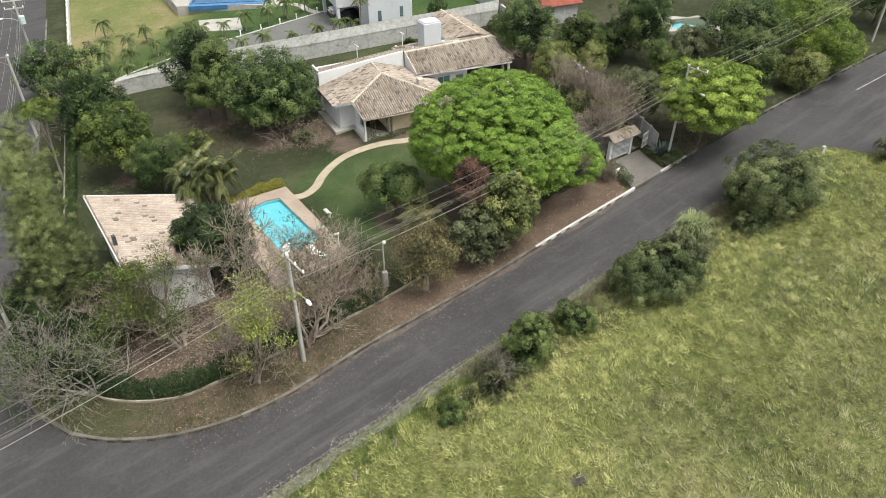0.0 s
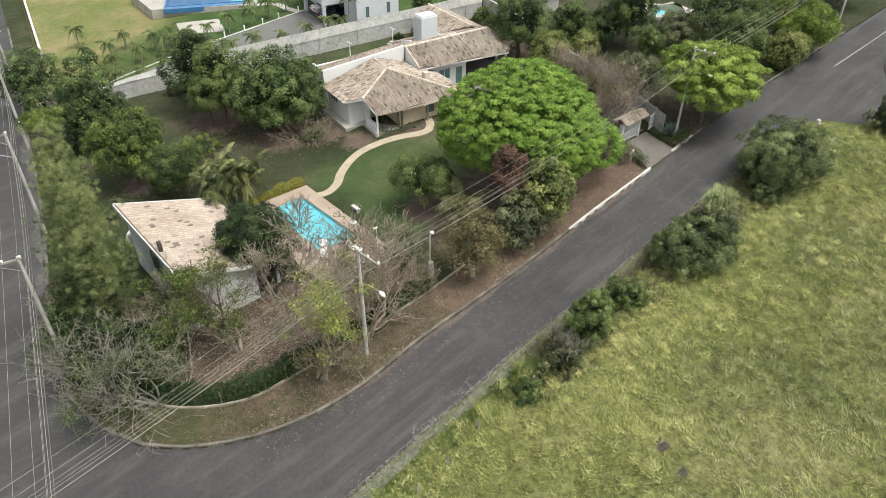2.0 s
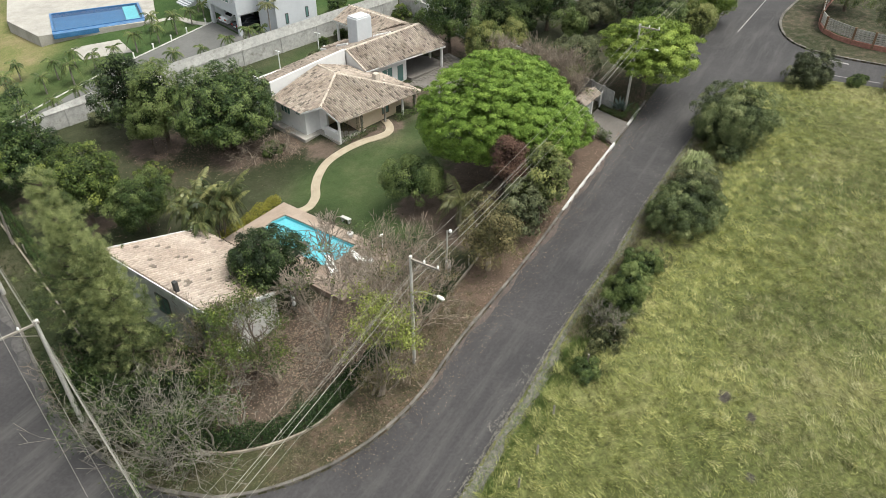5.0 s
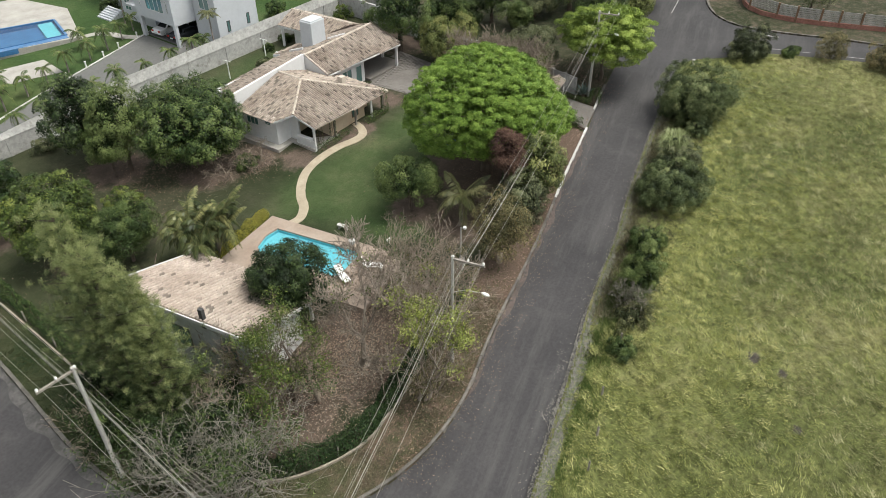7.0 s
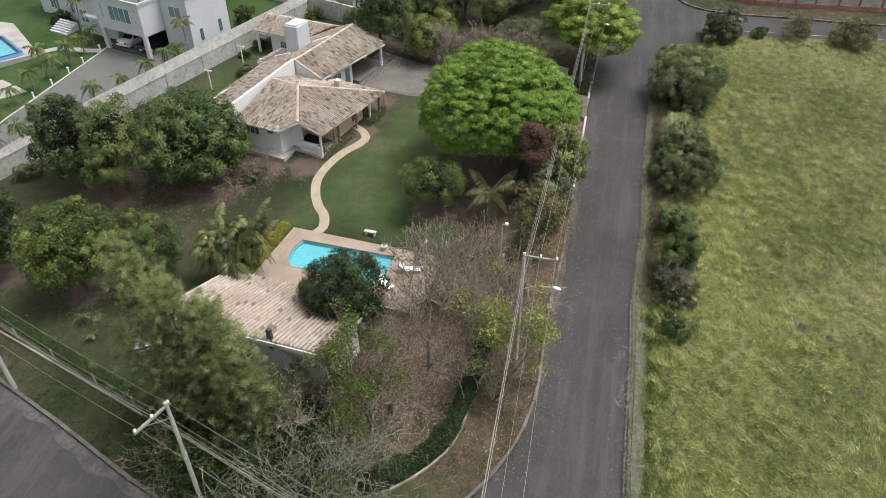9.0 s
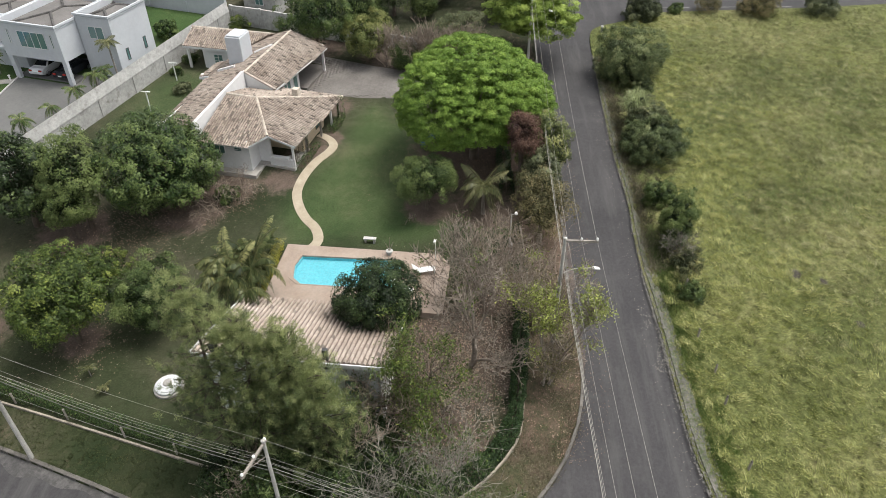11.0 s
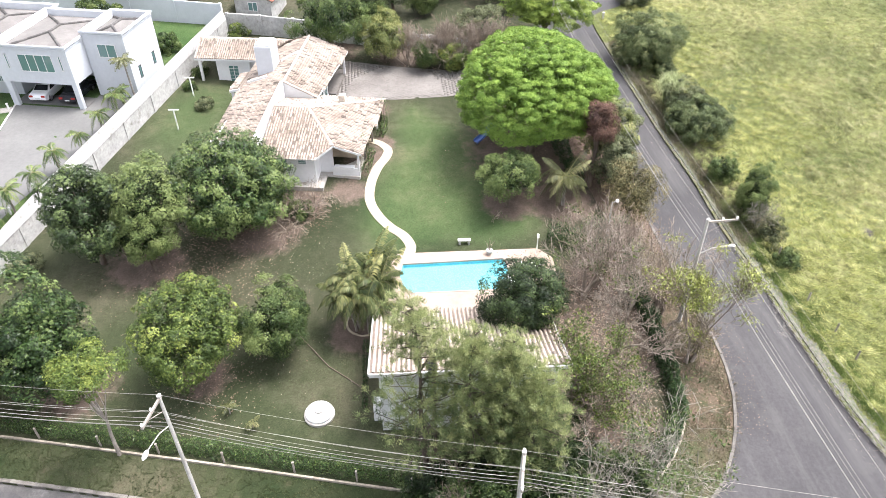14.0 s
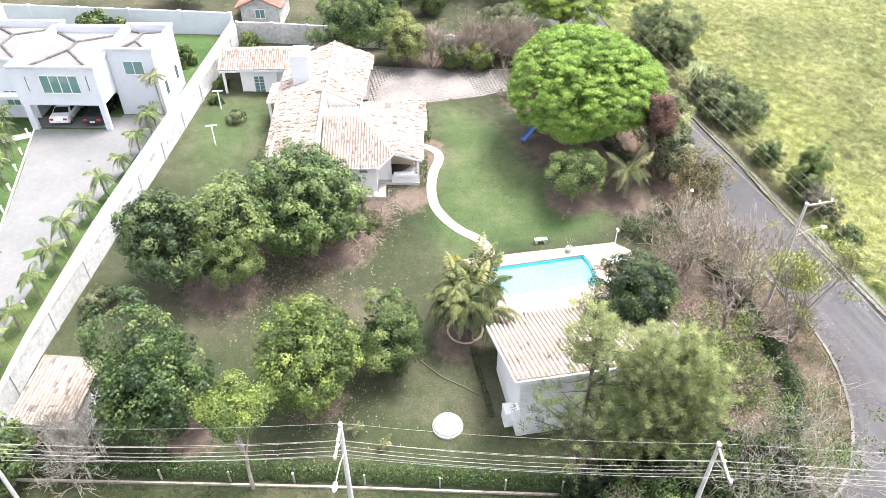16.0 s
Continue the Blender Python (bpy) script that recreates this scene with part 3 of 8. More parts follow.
TREE_SOIL = [(25.8, 46.7, 7.5), (10.6, 68.2, 3.6), (5.5, 76, 3.6), (-4.4, 67.5, 2.1), (-6.3, 75.5, 3), (17.2, 48.5, 3.0), (18, 44, 4), (14.5, 66.5, 3.0), (-9.5, 49, 3), (0.8, 58.4, 2.2), (2, 41.5, 6), (-5, 41, 4.4), (9, 40.5, 4), (25, 44.5, 5), (34, 50, 5), (20.5, 62.3, 2.0), (44, 62, 5), (50, 56, 6), (44, 72, 5), (30.6, 63.6, 2.4), (22.0, 61.2, 1.6), (24.4, 61.2, 1.5), (16.6, 62.4, 2.2)]


def lawn_soil(x, y):
    s = max(1.15 - math.hypot(x - a, y - b) / r for a, b, r in TREE_SOIL)
    return min(1.0, max(0.0, s) * 0.95) + 0.1


MIDLAWN = [(8.5, 59.5), (11.2, 54.5), (12.2, 47.5), (15.5, 45.5), (20, 50), (27, 53), (33.2, 60.5), (29, 60.8), (24.6, 59.6), (19.5, 60.4), (14, 60.4)]
PLOT = [*BOUND, (38.3, 47.6), (42.2, 48.6), (45.3, 50.5), (45.5, 66), (45.4, 84.2), (-9.9, 87.25)]
POOL_HOLE = [(8.4, 57.3), (10.3, 48.6), (9.7, 47.2), (4.9, 47.6), (3.3, 56.2), (4.2, 57.5)]
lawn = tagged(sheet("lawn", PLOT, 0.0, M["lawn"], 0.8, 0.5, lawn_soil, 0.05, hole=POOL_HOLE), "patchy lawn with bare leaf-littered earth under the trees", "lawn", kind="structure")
def verge_soil(x, y):
    return (0.22 + 0.25 * ease((x + 9) / 6) + 0.45 * ease((x - 9) / 8)) if y < 48 else 0.2


cut = [p for p in LINE_N if p[0] < 37.4]
verge_outline = [*[p for p in LINE_W[:-1]], *cut, (38.2, 47.4), *BOUND[::-1], (-10.3, 150)]
tagged(sheet("verge", verge_outline, -0.04, M["verge"], 1.2, 0.4, verge_soil, 0.04), "roadside verge of dry grass, earth and fallen leaves", "verge", kind="structure")
east_line = [p for p in LINE_N if 41.4 < p[0] < 179]
tagged(sheet("verge_east", [*east_line, (179, 120), (47.8, 120), (45.7, 84), (45.7, 66), (45.4, 50.4), (42.3, 48.5)], -0.04, M["lawn"], 2.0, 0.4, lambda x, y: 0.28 if y < 64 and x < 75 else 0.22, 0.05, hole=[(63.6, 71.2), (68.2, 69.6), (70.9, 73.4), (65.4, 74.2)]), "shaded earth and lawn of the next plot", "lawn", kind="structure")
FIELD = [*LINE_S, (88, -58), (-20.5, -58)]
tagged(sheet("field", FIELD, -0.05, M["field"], 1.5, 0.4, lambda x, y: 0.1, 0.10), "overgrown field of long yellow-green grass", "field", kind="structure")
tagged(sheet("corner_lawn", [*LINE_E, (179, -30), (179, 60)], -0.04, M["lawn"], 6.0, 0.4, lambda x, y: 0.35, 0.05), "grassed corner beyond the junction", "lawn", kind="structure")
NEIGH = [(-10.1, 87.45), (20, 85.8), (44.6, 84.42), (46, 120), (52, 150), (-9.6, 150), (-9.4, 108)]
tagged(sheet("neighbour_lawn", NEIGH, 0.0, M["neighbour_lawn"], 1.5, 0.4, lambda x, y: 0.12, 0.03, hole=[(7.2, 109.1), (18.6, 106.1), (20.9, 113.2), (9.5, 117.1)]), "mown pale lawn of the neighbouring house", "lawn", kind="structure")
tagged(sheet("verge_west_road", [(-20.9, 6), (-20.9, 150), (-60, 150), (-60, -58), (-20.9, -58)], -0.04, M["lawn"], 6.0, 0.4, lambda x, y: 0.3, 0.05), "grass verge across the road", "verge", kind="structure")


vx_ = np.array([(v.co.x, v.co.y) for v in lawn.data.vertices])
dl_ = np.zeros(len(vx_))
for ox, oy in ((0, 0), (0.8, 0), (-0.8, 0), (0, 0.8), (0, -0.8), (1.5, 1), (-1.5, -1), (1.2, -1.4), (-1.2, 1.4)):
    dl_ += inside(vx_[:, 0] + ox, vx_[:, 1] + oy, MIDLAWN) / 9.0
dl_ = np.maximum(dl_, 0.75 * np.clip(1.4 - np.hypot((vx_[:, 0] - 27) / 8, (vx_[:, 1] - 81) / 4), 0, 1))
# the slight green tone of the west strip stands in for tree shade
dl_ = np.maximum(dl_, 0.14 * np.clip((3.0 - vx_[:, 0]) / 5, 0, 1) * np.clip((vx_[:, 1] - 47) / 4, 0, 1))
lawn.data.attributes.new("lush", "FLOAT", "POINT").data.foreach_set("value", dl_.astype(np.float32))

verge_ = bpy.data.objects["verge"]
verge_.data.attributes.new("lush", "FLOAT", "POINT").data.foreach_set("value", [ease((v.co.y - 46) / 5) for v in verge_.data.vertices])
neigh_ = bpy.data.objects["neighbour_lawn"]
vx_ = np.array([(v.co.x, v.co.y) for v in neigh_.data.vertices])
green_ = np.clip((vx_[:, 0] - 5) / 6, 0, 1)
green_ = np.maximum(green_, np.clip((103.5 - vx_[:, 1] + 0.7 * vx_[:, 0]) / 5, 0, 0.8))
neigh_.data.attributes.new("lush", "FLOAT", "POINT").data.foreach_set("value", green_.astype(np.float32))

# a strip of gravel and rubble where the field meets the road
rub_ = [p for p in LINE_S if -9 < p[0] < 46]
in_, out_ = [], []
for i, (p, q) in enumerate(zip(rub_, rub_[1:])):
    dx_, dy_ = q[0] - p[0], q[1] - p[1]
    ln_ = math.hypot(dx_, dy_)
    w_ = (0.5 if p[0] < 13 else 0.34) + 0.22 * math.sin(i * 0.8) + 0.15 * math.sin(i * 2.3)
    in_.append((p[0] + dy_ / ln_ * 0.22, p[1] - dx_ / ln_ * 0.22))
    out_.append((p[0] + dy_ / ln_ * (0.3 + w_), p[1] - dx_ / ln_ * (0.3 + w_)))
tagged(sheet("gravel_strip", in_ + out_[::-1], 0.05, M["rubble"], 0.8, 0.1), "grey gravel and rubble strip beside the road", "gravel", kind="structure")


M["dust"] = surface("pale_dusty_asphalt_edge", (0.055, 0.053, 0.052), (0.115, 0.11, 0.105), 0.9, 6.0, 0.95, 0.3, stain=(0.06, 0.057, 0.055), stain_at=(0.5, 0.62), grain=0.35)
dust_ = smooth_line([p for p in LINE_W if 44 < p[1] < 110][::4], 0.4)
wide_ = [min(1.0, i / 12) * (0.7 + 0.2 * math.sin(i * 0.31) + 0.16 * math.sin(i * 0.83 + 1)) for i in range(len(dust_), 0, -1)]
tagged(sheet("road_edge", [(x - 0.02, y) for x, y in dust_] + [(x - w, y) for (x, y), w in zip(dust_, wide_)][::-1], -0.214, M["dust"], 1.5, 0.0), "dusty pale broken edge of the side street", "road", kind="structure")
red_ = smooth_line([p for p in LINE_N if 1 < p[0] < 37][::4], 0.4)
wide_ = [min(1.0, i / 12) * (0.3 + 0.13 * math.sin(i * 0.27) + 0.1 * math.sin(i * 0.71 + 2)) for i in range(len(red_))]
M["red_dust"] = surface("reddish_gutter_dust", (0.07, 0.057, 0.052), (0.125, 0.1, 0.088), 0.9, 7.0, 0.95, 0.3, stain=(0.055, 0.05, 0.05), stain_at=(0.5, 0.62), grain=0.35)
tagged(sheet("gutter", [(x + 0.01, y - 0.02) for x, y in red_] + [(x + 0.25 * w, y - w) for (x, y), w in zip(red_, wide_)][::-1], -0.214, M["red_dust"], 1.5, 0.0), "reddish dust lying in the gutter", "road", kind="structure")


# ---- kerbs ----
def kerb(name, line, label, width=0.32, white=(), skip=(), rise=-0.02, inner=1):
    e = tagged(new(name), label, "kerb", kind="structure")
    stones = {}
    k = 0
    for a, b in zip(line, line[1:]):
        mx, my = (a[0] + b[0]) / 2, (a[1] + b[1]) / 2
        if any(lo < mx < hi for lo, hi in skip):
            continue
        w = any(lo < mx < hi for lo, hi in white)
        ln = math.hypot(b[0] - a[0], b[1] - a[1])
        if ln < 0.2:
            continue
        key = (w, round(ln, 1))
        lap = -0.03 if w else 0.004
        if key not in stones:
            bm = box_bm(-ln / 2 + lap, -width / 2, -0.3, ln / 2 - lap, width / 2, 0.0, 0.012)
            me = bpy.data.meshes.new("kerb_stone")
            bm.to_mesh(me)
            bm.free()
            me.materials.append(M["kerb_white"] if w else M["kerb"])
            stones[key] = me
        ob = new("kerb_stone", stones[key])
        ang = math.degrees(math.atan2(b[1] - a[1], b[0] - a[0]))
        off = inner * width / 2
        ob.matrix_world = pose(mx - off * math.sin(radians(ang)), my + off * math.cos(radians(ang)), T(mx, my) + rise + 0.012 * random.uniform(-1, 1), 0, math.degrees(-math.atan(0.06 * math.cos(radians(ang)))) , ang + random.uniform(-1.2, 1.2))
        ob.parent = e
        k += 1
    return e


kerb("kerb_north", [p for p in LINE_N if p[0] < 80], "concrete kerb, whitewashed on both sides of the driveway", 0.2, white=((25.5, 36.9), (41.3, 45.2)), skip=((36.9, 41.3), (46.5, 58)), rise=0.04)
kerb("kerb_west", [p for p in LINE_W if 30 < p[1] < 125], "grey concrete kerb beside the road", 0.24, rise=0.03)
kerb("kerb_field", [p for p in LINE_S if -12 < p[0] < 72 and p[1] > 5], "half-buried broken concrete kerb along the field", 0.22, rise=-0.16, inner=-1)
kerb("kerb_corner", [p for p in LINE_E if p[0] < 100 and p[1] > 10], "curved concrete kerb round the junction corner", 0.3)


# ---- paved surfaces ----
def paved(name, outline, rise, material, label, category, piece, size, turn, gap=0.005, limit=330, centre=None, res=1.5):
    """A bedding sheet with separate paving pieces set on it; those round centre as single parts, the rest in one mesh."""
    base = tagged(sheet(name, outline, rise - 0.04, M["cobble"], res, 0.25), label, category, kind="structure")
    c, s = math.cos(radians(turn)), math.sin(radians(turn))
    xs, ys = np.array([p[0] for p in outline]), np.array([p[1] for p in outline])
    u, v = xs * c + ys * s, -xs * s + ys * c
    cells = [(i, j) for i in range(int(u.min() / size[0]) - 1, int(u.max() / size[0]) + 2) for j in range(int(v.min() / size[1]) - 1, int(v.max() / size[1]) + 2)]
    a = np.array([((i + 0.5 + (0.5 if j % 2 else 0)) * size[0], (j + 0.5) * size[1]) for i, j in cells])
    px, py = a[:, 0] * c - a[:, 1] * s, a[:, 0] * s + a[:, 1] * c
    shrink = inside(px, py, outline)
    for dx, dy in ((-0.5, -0.5), (0.5, -0.5), (0.5, 0.5), (-0.5, 0.5)):
        ex, ey = a[:, 0] + dx * size[0], a[:, 1] + dy * size[1]
        shrink &= inside(ex * c - ey * s, ex * s + ey * c, outline)
    pts = np.stack([px, py], axis=1)[shrink]
    if centre is not None:
        pts = pts[np.argsort(np.hypot(pts[:, 0] - centre[0], pts[:, 1] - centre[1]))]
    h0, h1 = size[0] / 2 - gap, size[1] / 2 - gap
    bm = box_bm(-h0, -h1, -0.05, h0, h1, 0.0)
    me = bpy.data.meshes.new(piece)
    bm.to_mesh(me)
    bm.free()
    me.materials.append(material)
    near = pts[:limit] if len(pts) > 320 or len(pts) <= limit else pts
    rest = pts[len(near):]
    for x, y in near:
        ob = new(piece, me)
        gx_, gy_ = (T(x + 0.3, y) - T(x - 0.3, y)) / 0.6, (T(x, y + 0.3) - T(x, y - 0.3)) / 0.6
        ob.matrix_world = pose(x, y, T(x, y) + rise + random.uniform(-0.004, 0.006), math.degrees(math.atan(gy_ * c - gx_ * s)), -math.degrees(math.atan(gx_ * c + gy_ * s)), turn)
        ob.parent = base
    if len(rest):
        corners = np.array([(-h0, -h1), (h0, -h1), (h0, h1), (-h0, h1)])
        vx = rest[:, 0:1] + corners[None, :, 0] * c - corners[None, :, 1] * s
        vy = rest[:, 1:2] + corners[None, :, 0] * s + corners[None, :, 1] * c
        lift = np.random.uniform(-0.004, 0.006, (len(rest), 1))
        top = np.stack([vx, vy, Tn(vx, vy) + rise + lift], axis=2)
        bot = top - np.array([0, 0, 0.05])
        verts = np.concatenate([top, bot], axis=1).reshape(-1, 3)
        q = np.array([(0, 1, 2, 3), (0, 4, 5, 1), (1, 5, 6, 2), (2, 6, 7, 3), (3, 7, 4, 0)])
        faces = ((np.arange(len(rest)) * 8)[:, None, None] + q[None]).reshape(-1, 4)
        tagged(link_mesh(piece + "_field", mesh_np(piece + "_field", verts, faces), material, base), kind="stuff")
    return base


COURT = [(31.0, 68.5), (32.6, 66.5), (33.1, 61.6), (34.6, 56), (36.6, 51.6), (38.6, 48.1), (41.8, 48.6), (40.6, 53), (40.2, 57.5), (40.4, 63), (41.2, 70.5), (39.3, 70.5), (39.25, 68.3), (33.0, 67.93)]
APRON = [(38.2, 47.6), (41.9, 48.3), (41.6, 44.0), (37.3, 42.9)]

# ---- curved garden path ----
PATH = smooth_line([(9.1, 56.1), (10.4, 55.95), (11.7, 56.8), (12.6, 58.1), (13.9, 59.4), (15.6, 60.45), (17.8, 60.85), (20.2, 60.75), (22.0, 60.35), (23.3, 60.4), (24.15, 61.3), (24.5, 62.5)], 0.35)
garden_path = tagged(sheet("path", strip(PATH, 0.42), 0.05, M["path"], 0.9, 0.15), "curving cream-coloured garden path", "path", kind="structure")

# ---- boundary walls ----
def wall_along(name, line, base, height, thick, material, label, cap=None, pillars=0.0, step=False):
    """A wall along a line; height over the land; optional coping and pillars as parts."""
    e = tagged(new(name), label, "wall", kind="structure")
    left, right = offset_line(line, thick / 2), offset_line(line, -thick / 2)
    bm = bmesh.new()
    for i in range(len(line) - 1):
        prism(bm, [left[i], left[i + 1], right[i + 1], right[i]], lambda x, y: T(x, y) + base, lambda x, y: T(x, y) + height)
    bmesh.ops.remove_doubles(bm, verts=bm.verts[:], dist=0.001)
    part("wall_panel", bm, material, e)
    if cap:
        l2, r2 = offset_line(line, thick / 2 + 0.04), offset_line(line, -thick / 2 - 0.04)
        bm = bmesh.new()
        for i in range(len(line) - 1):
            prism(bm, [l2[i], l2[i + 1], r2[i + 1], r2[i]], lambda x, y: T(x, y) + height - 0.002, lambda x, y: T(x, y) + height + 0.07)
        part("coping", bm, cap, e)
    if pillars:
        run, nxt = 0.0, 0.0
        for a, b in zip(line, line[1:]):
            ln = math.hypot(b[0] - a[0], b[1] - a[1])
            while nxt < run + ln:
                k = (nxt - run) / ln
                x, y = a[0] + (b[0] - a[0]) * k, a[1] + (b[1] - a[1]) * k
                ang = math.atan2(b[1] - a[1], b[0] - a[0])
                bm = bmesh.new()
                box(bm, -0.16, -thick / 2 - 0.07, base, 0.16, thick / 2 + 0.07, height + 0.09, pose(x, y, T(x, y), 0, 0, math.degrees(ang)))
                part("pillar", bm, material, e)
                nxt += pillars
            run += ln
    return e


def straight(a, b, step=2.0):
    k = max(1, int(math.hypot(b[0] - a[0], b[1] - a[1]) / step))
    return [(a[0] + (b[0] - a[0]) * i / k, a[1] + (b[1] - a[1]) * i / k) for i in range(k + 1)]


wall_along("wall_low", BOUND[:int(len(BOUND) * 0.80)], -0.3, 0.13, 0.12, M["cream_wall"], "low stained cream boundary wall under the hedge")
wall_along("wall_neighbour", straight((-9.6, 87.3), (44.7, 84.29)), -0.4, 1.85, 0.2, M["old_wall"], "tall stained white boundary wall with dark mossy patches", cap=M["old_wall"], pillars=5.2)
wall_along("wall_back", straight((44.7, 84.6), (47.5, 125)), -0.4, 2.6, 0.2, M["white_cool"], "clean white rear boundary wall", pillars=6.0)
wall_along("wall_garden_rear", straight((45.2, 84.2), (45.6, 72)), -0.4, 2.4, 0.2, M["old_wall"], "old stained rear garden wall", pillars=4.0)
wall_along("wall_precast", straight((45.6, 71.6), (44.3, 54.2)), -0.4, 1.9, 0.1, M["grey_wall"], "grey precast concrete panel fence", pillars=2.0)
wall_along("wall_drive_fence", straight((44.0, 53.8), (42.95, 47.2)), -0.4, 1.9, 0.12, M["old_wall"], "white panel wall beside the entrance", pillars=1.7)
wall_along("wall_street_neighbour", straight((-9.5, 108), (-9.9, 150)), -0.3, 1.1, 0.18, M["white"], "low white street wall with piers", pillars=2.6)
wall_along("wall_junction", smooth_line([(90, 44.4), (80, 42.2), (75.6, 39.8), (74.4, 36), (75, 31), (77, 24), (80, 14)], 1.5), -0.3, 0.5, 0.22, M["red_wall"], "low reddish-brown base wall of the corner plot")

# ---- tiled roofs ----
def tile_rows(poly, down, wid=0.215, run=0.42):
    """Places of barrel tiles on a roof plane given by its corners; down: the way water runs. Rows of (place, across, along, normal)."""
    p = [Vector(q) for q in poly]
    nrm = (p[1] - p[0]).cross(p[2] - p[0]).normalized()
    if nrm.z < 0:
        nrm = -nrm
    d = Vector(down)
    d = (d - nrm * d.dot(nrm)).normalized()
    a = nrm.cross(d).normalized()
    uv = [((q - p[0]).dot(a), (q - p[0]).dot(d)) for q in p]
    us, vs = [q[0] for q in uv], [q[1] for q in uv]
    gu, gv = np.meshgrid(np.arange(min(us) + wid / 2, max(us), wid), np.arange(max(vs) - run / 2 + 0.06, min(vs), -run))
    gu, gv = gu.ravel(), gv.ravel()
    ok = inside(gu, gv - 0.1, uv)
    o = np.array(p[0])[None] + gu[ok, None] * np.array(a)[None] + gv[ok, None] * np.array(d)[None]
    return o, np.array(a), np.array(d), np.array(nrm)


def barrel(wid, run, seg=4):
    """One tile's profile: curved verts, wide end downhill and lifted."""
    ang = np.linspace(0, np.pi, seg + 1)
    out = []
    for along, scale, lift in ((-0.56, 0.84, 0.0), (0.56, 1.0, 0.035)):
        for t in ang:
            out.append((math.cos(t) * wid * 0.35 * scale, along * run, math.sin(t) * wid * 0.5 * scale + lift))
    k = seg + 1
    faces = [(i, i + 1, k + i + 1, k + i) for i in range(seg)]
    return np.array(out), np.array(faces)


def tile_mesh(name, rows, wid=0.215, run=0.42, seed=1):
    o, a, d, nrm = rows
    rng = np.random.default_rng(seed)
    v, f = barrel(wid, run)
    jit = rng.normal(0, 0.008, (len(o), 3))
    skew = rng.normal(0, 0.02, (len(o), 1))
    verts = (o + jit)[:, None, :] + (v[None, :, 0:1] + skew[:, :, None] * v[None, :, 1:2]) * a[None, None] + v[None, :, 1:2] * d[None, None] + v[None, :, 2:3] * nrm[None, None]
    faces = ((np.arange(len(o)) * len(v))[:, None, None] + f[None]).reshape(-1, 4)
    return mesh_np(name, verts.reshape(-1, 3), faces)


def roof_plane(parent, poly, down, material, seed, thick=0.14, wid=0.24, run=0.42, name="roof_slope"):
    """A roof slope: slab with its tiles as a joined sub-part."""
    bm = bmesh.new()
    top = [bm.verts.new(q) for q in poly]
    bot = [bm.verts.new((q[0], q[1], q[2] - thick)) for q in poly]
    k = len(poly)
    tris = bmesh.ops.triangulate(bm, faces=[bm.faces.new(top)])["faces"]
    tris = [np.array([tuple(v.co) for v in f.verts]) for f in tris]
    bm.faces.new(bot[::-1])
    for i in range(k):
        bm.faces.new((top[i], bot[i], bot[(i + 1) % k], top[(i + 1) % k]))
    bmesh.ops.recalc_face_normals(bm, faces=bm.faces[:])
    slab = part(name, bm, M["roof_under"], parent)
    o, a, d, nrm = tile_rows(poly, down, wid, run)
    for t in tris:
        e1, e2, w = t[1] - t[0], t[2] - t[0], o - t[0]
        det = e1[0] * e2[1] - e1[1] * e2[0]
        s = (w[:, 0] * e2[1] - w[:, 1] * e2[0]) / det
        r = (e1[0] * w[:, 1] - e1[1] * w[:, 0]) / det
        ok = (s > -0.01) & (r > -0.01) & (s + r < 1.01)
        o[ok, 2] = t[0][2] + s[ok] * e1[2] + r[ok] * e2[2] + 0.012
    me = tile_mesh("roof_tiles", (o, a, d, nrm), wid, run, seed)
    tagged(link_mesh("roof_tiles", me, material, slab), kind="stuff")
    return slab


def ridge_cap(parent, a, b, material, r=0.15):
    """A line of overlapping ridge tiles from a to b."""
    a, b = Vector(a), Vector(b)
    k = max(2, int((b - a).length / 0.4))
    seg = []
    for i in range(k):
        p, q = a.lerp(b, i / k), a.lerp(b, (i + 1.12) / k)
        seg.append((*p, *q, r * 0.86, r))
    return tagged(tube_part("ridge_tiles", seg, material, parent, 7, smooth=False), kind="stuff")


def frame_board(parent, a, b, h, t, material, name="fascia"):
    """An upright board from a to b (3D), hanging h down."""
    a, b = Vector(a), Vector(b)
    d = (b - a)
    side = Vector((-d.y, d.x, 0)).normalized() * t / 2
    bm = bmesh.new()
    lo = Vector((0, 0, -h))
    vs = [bm.verts.new(q) for q in (a + side + lo, b + side + lo, b - side + lo, a - side + lo, a + side, b + side, b - side, a - side)]
    for f in ((3, 2, 1, 0), (4, 5, 6, 7), (0, 1, 5, 4), (1, 2, 6, 5), (2, 3, 7, 6), (3, 0, 4, 7)):
        bm.faces.new([vs[i] for i in f])
    bmesh.ops.recalc_face_normals(bm, faces=bm.faces[:])
    return part(name, bm, material, parent)


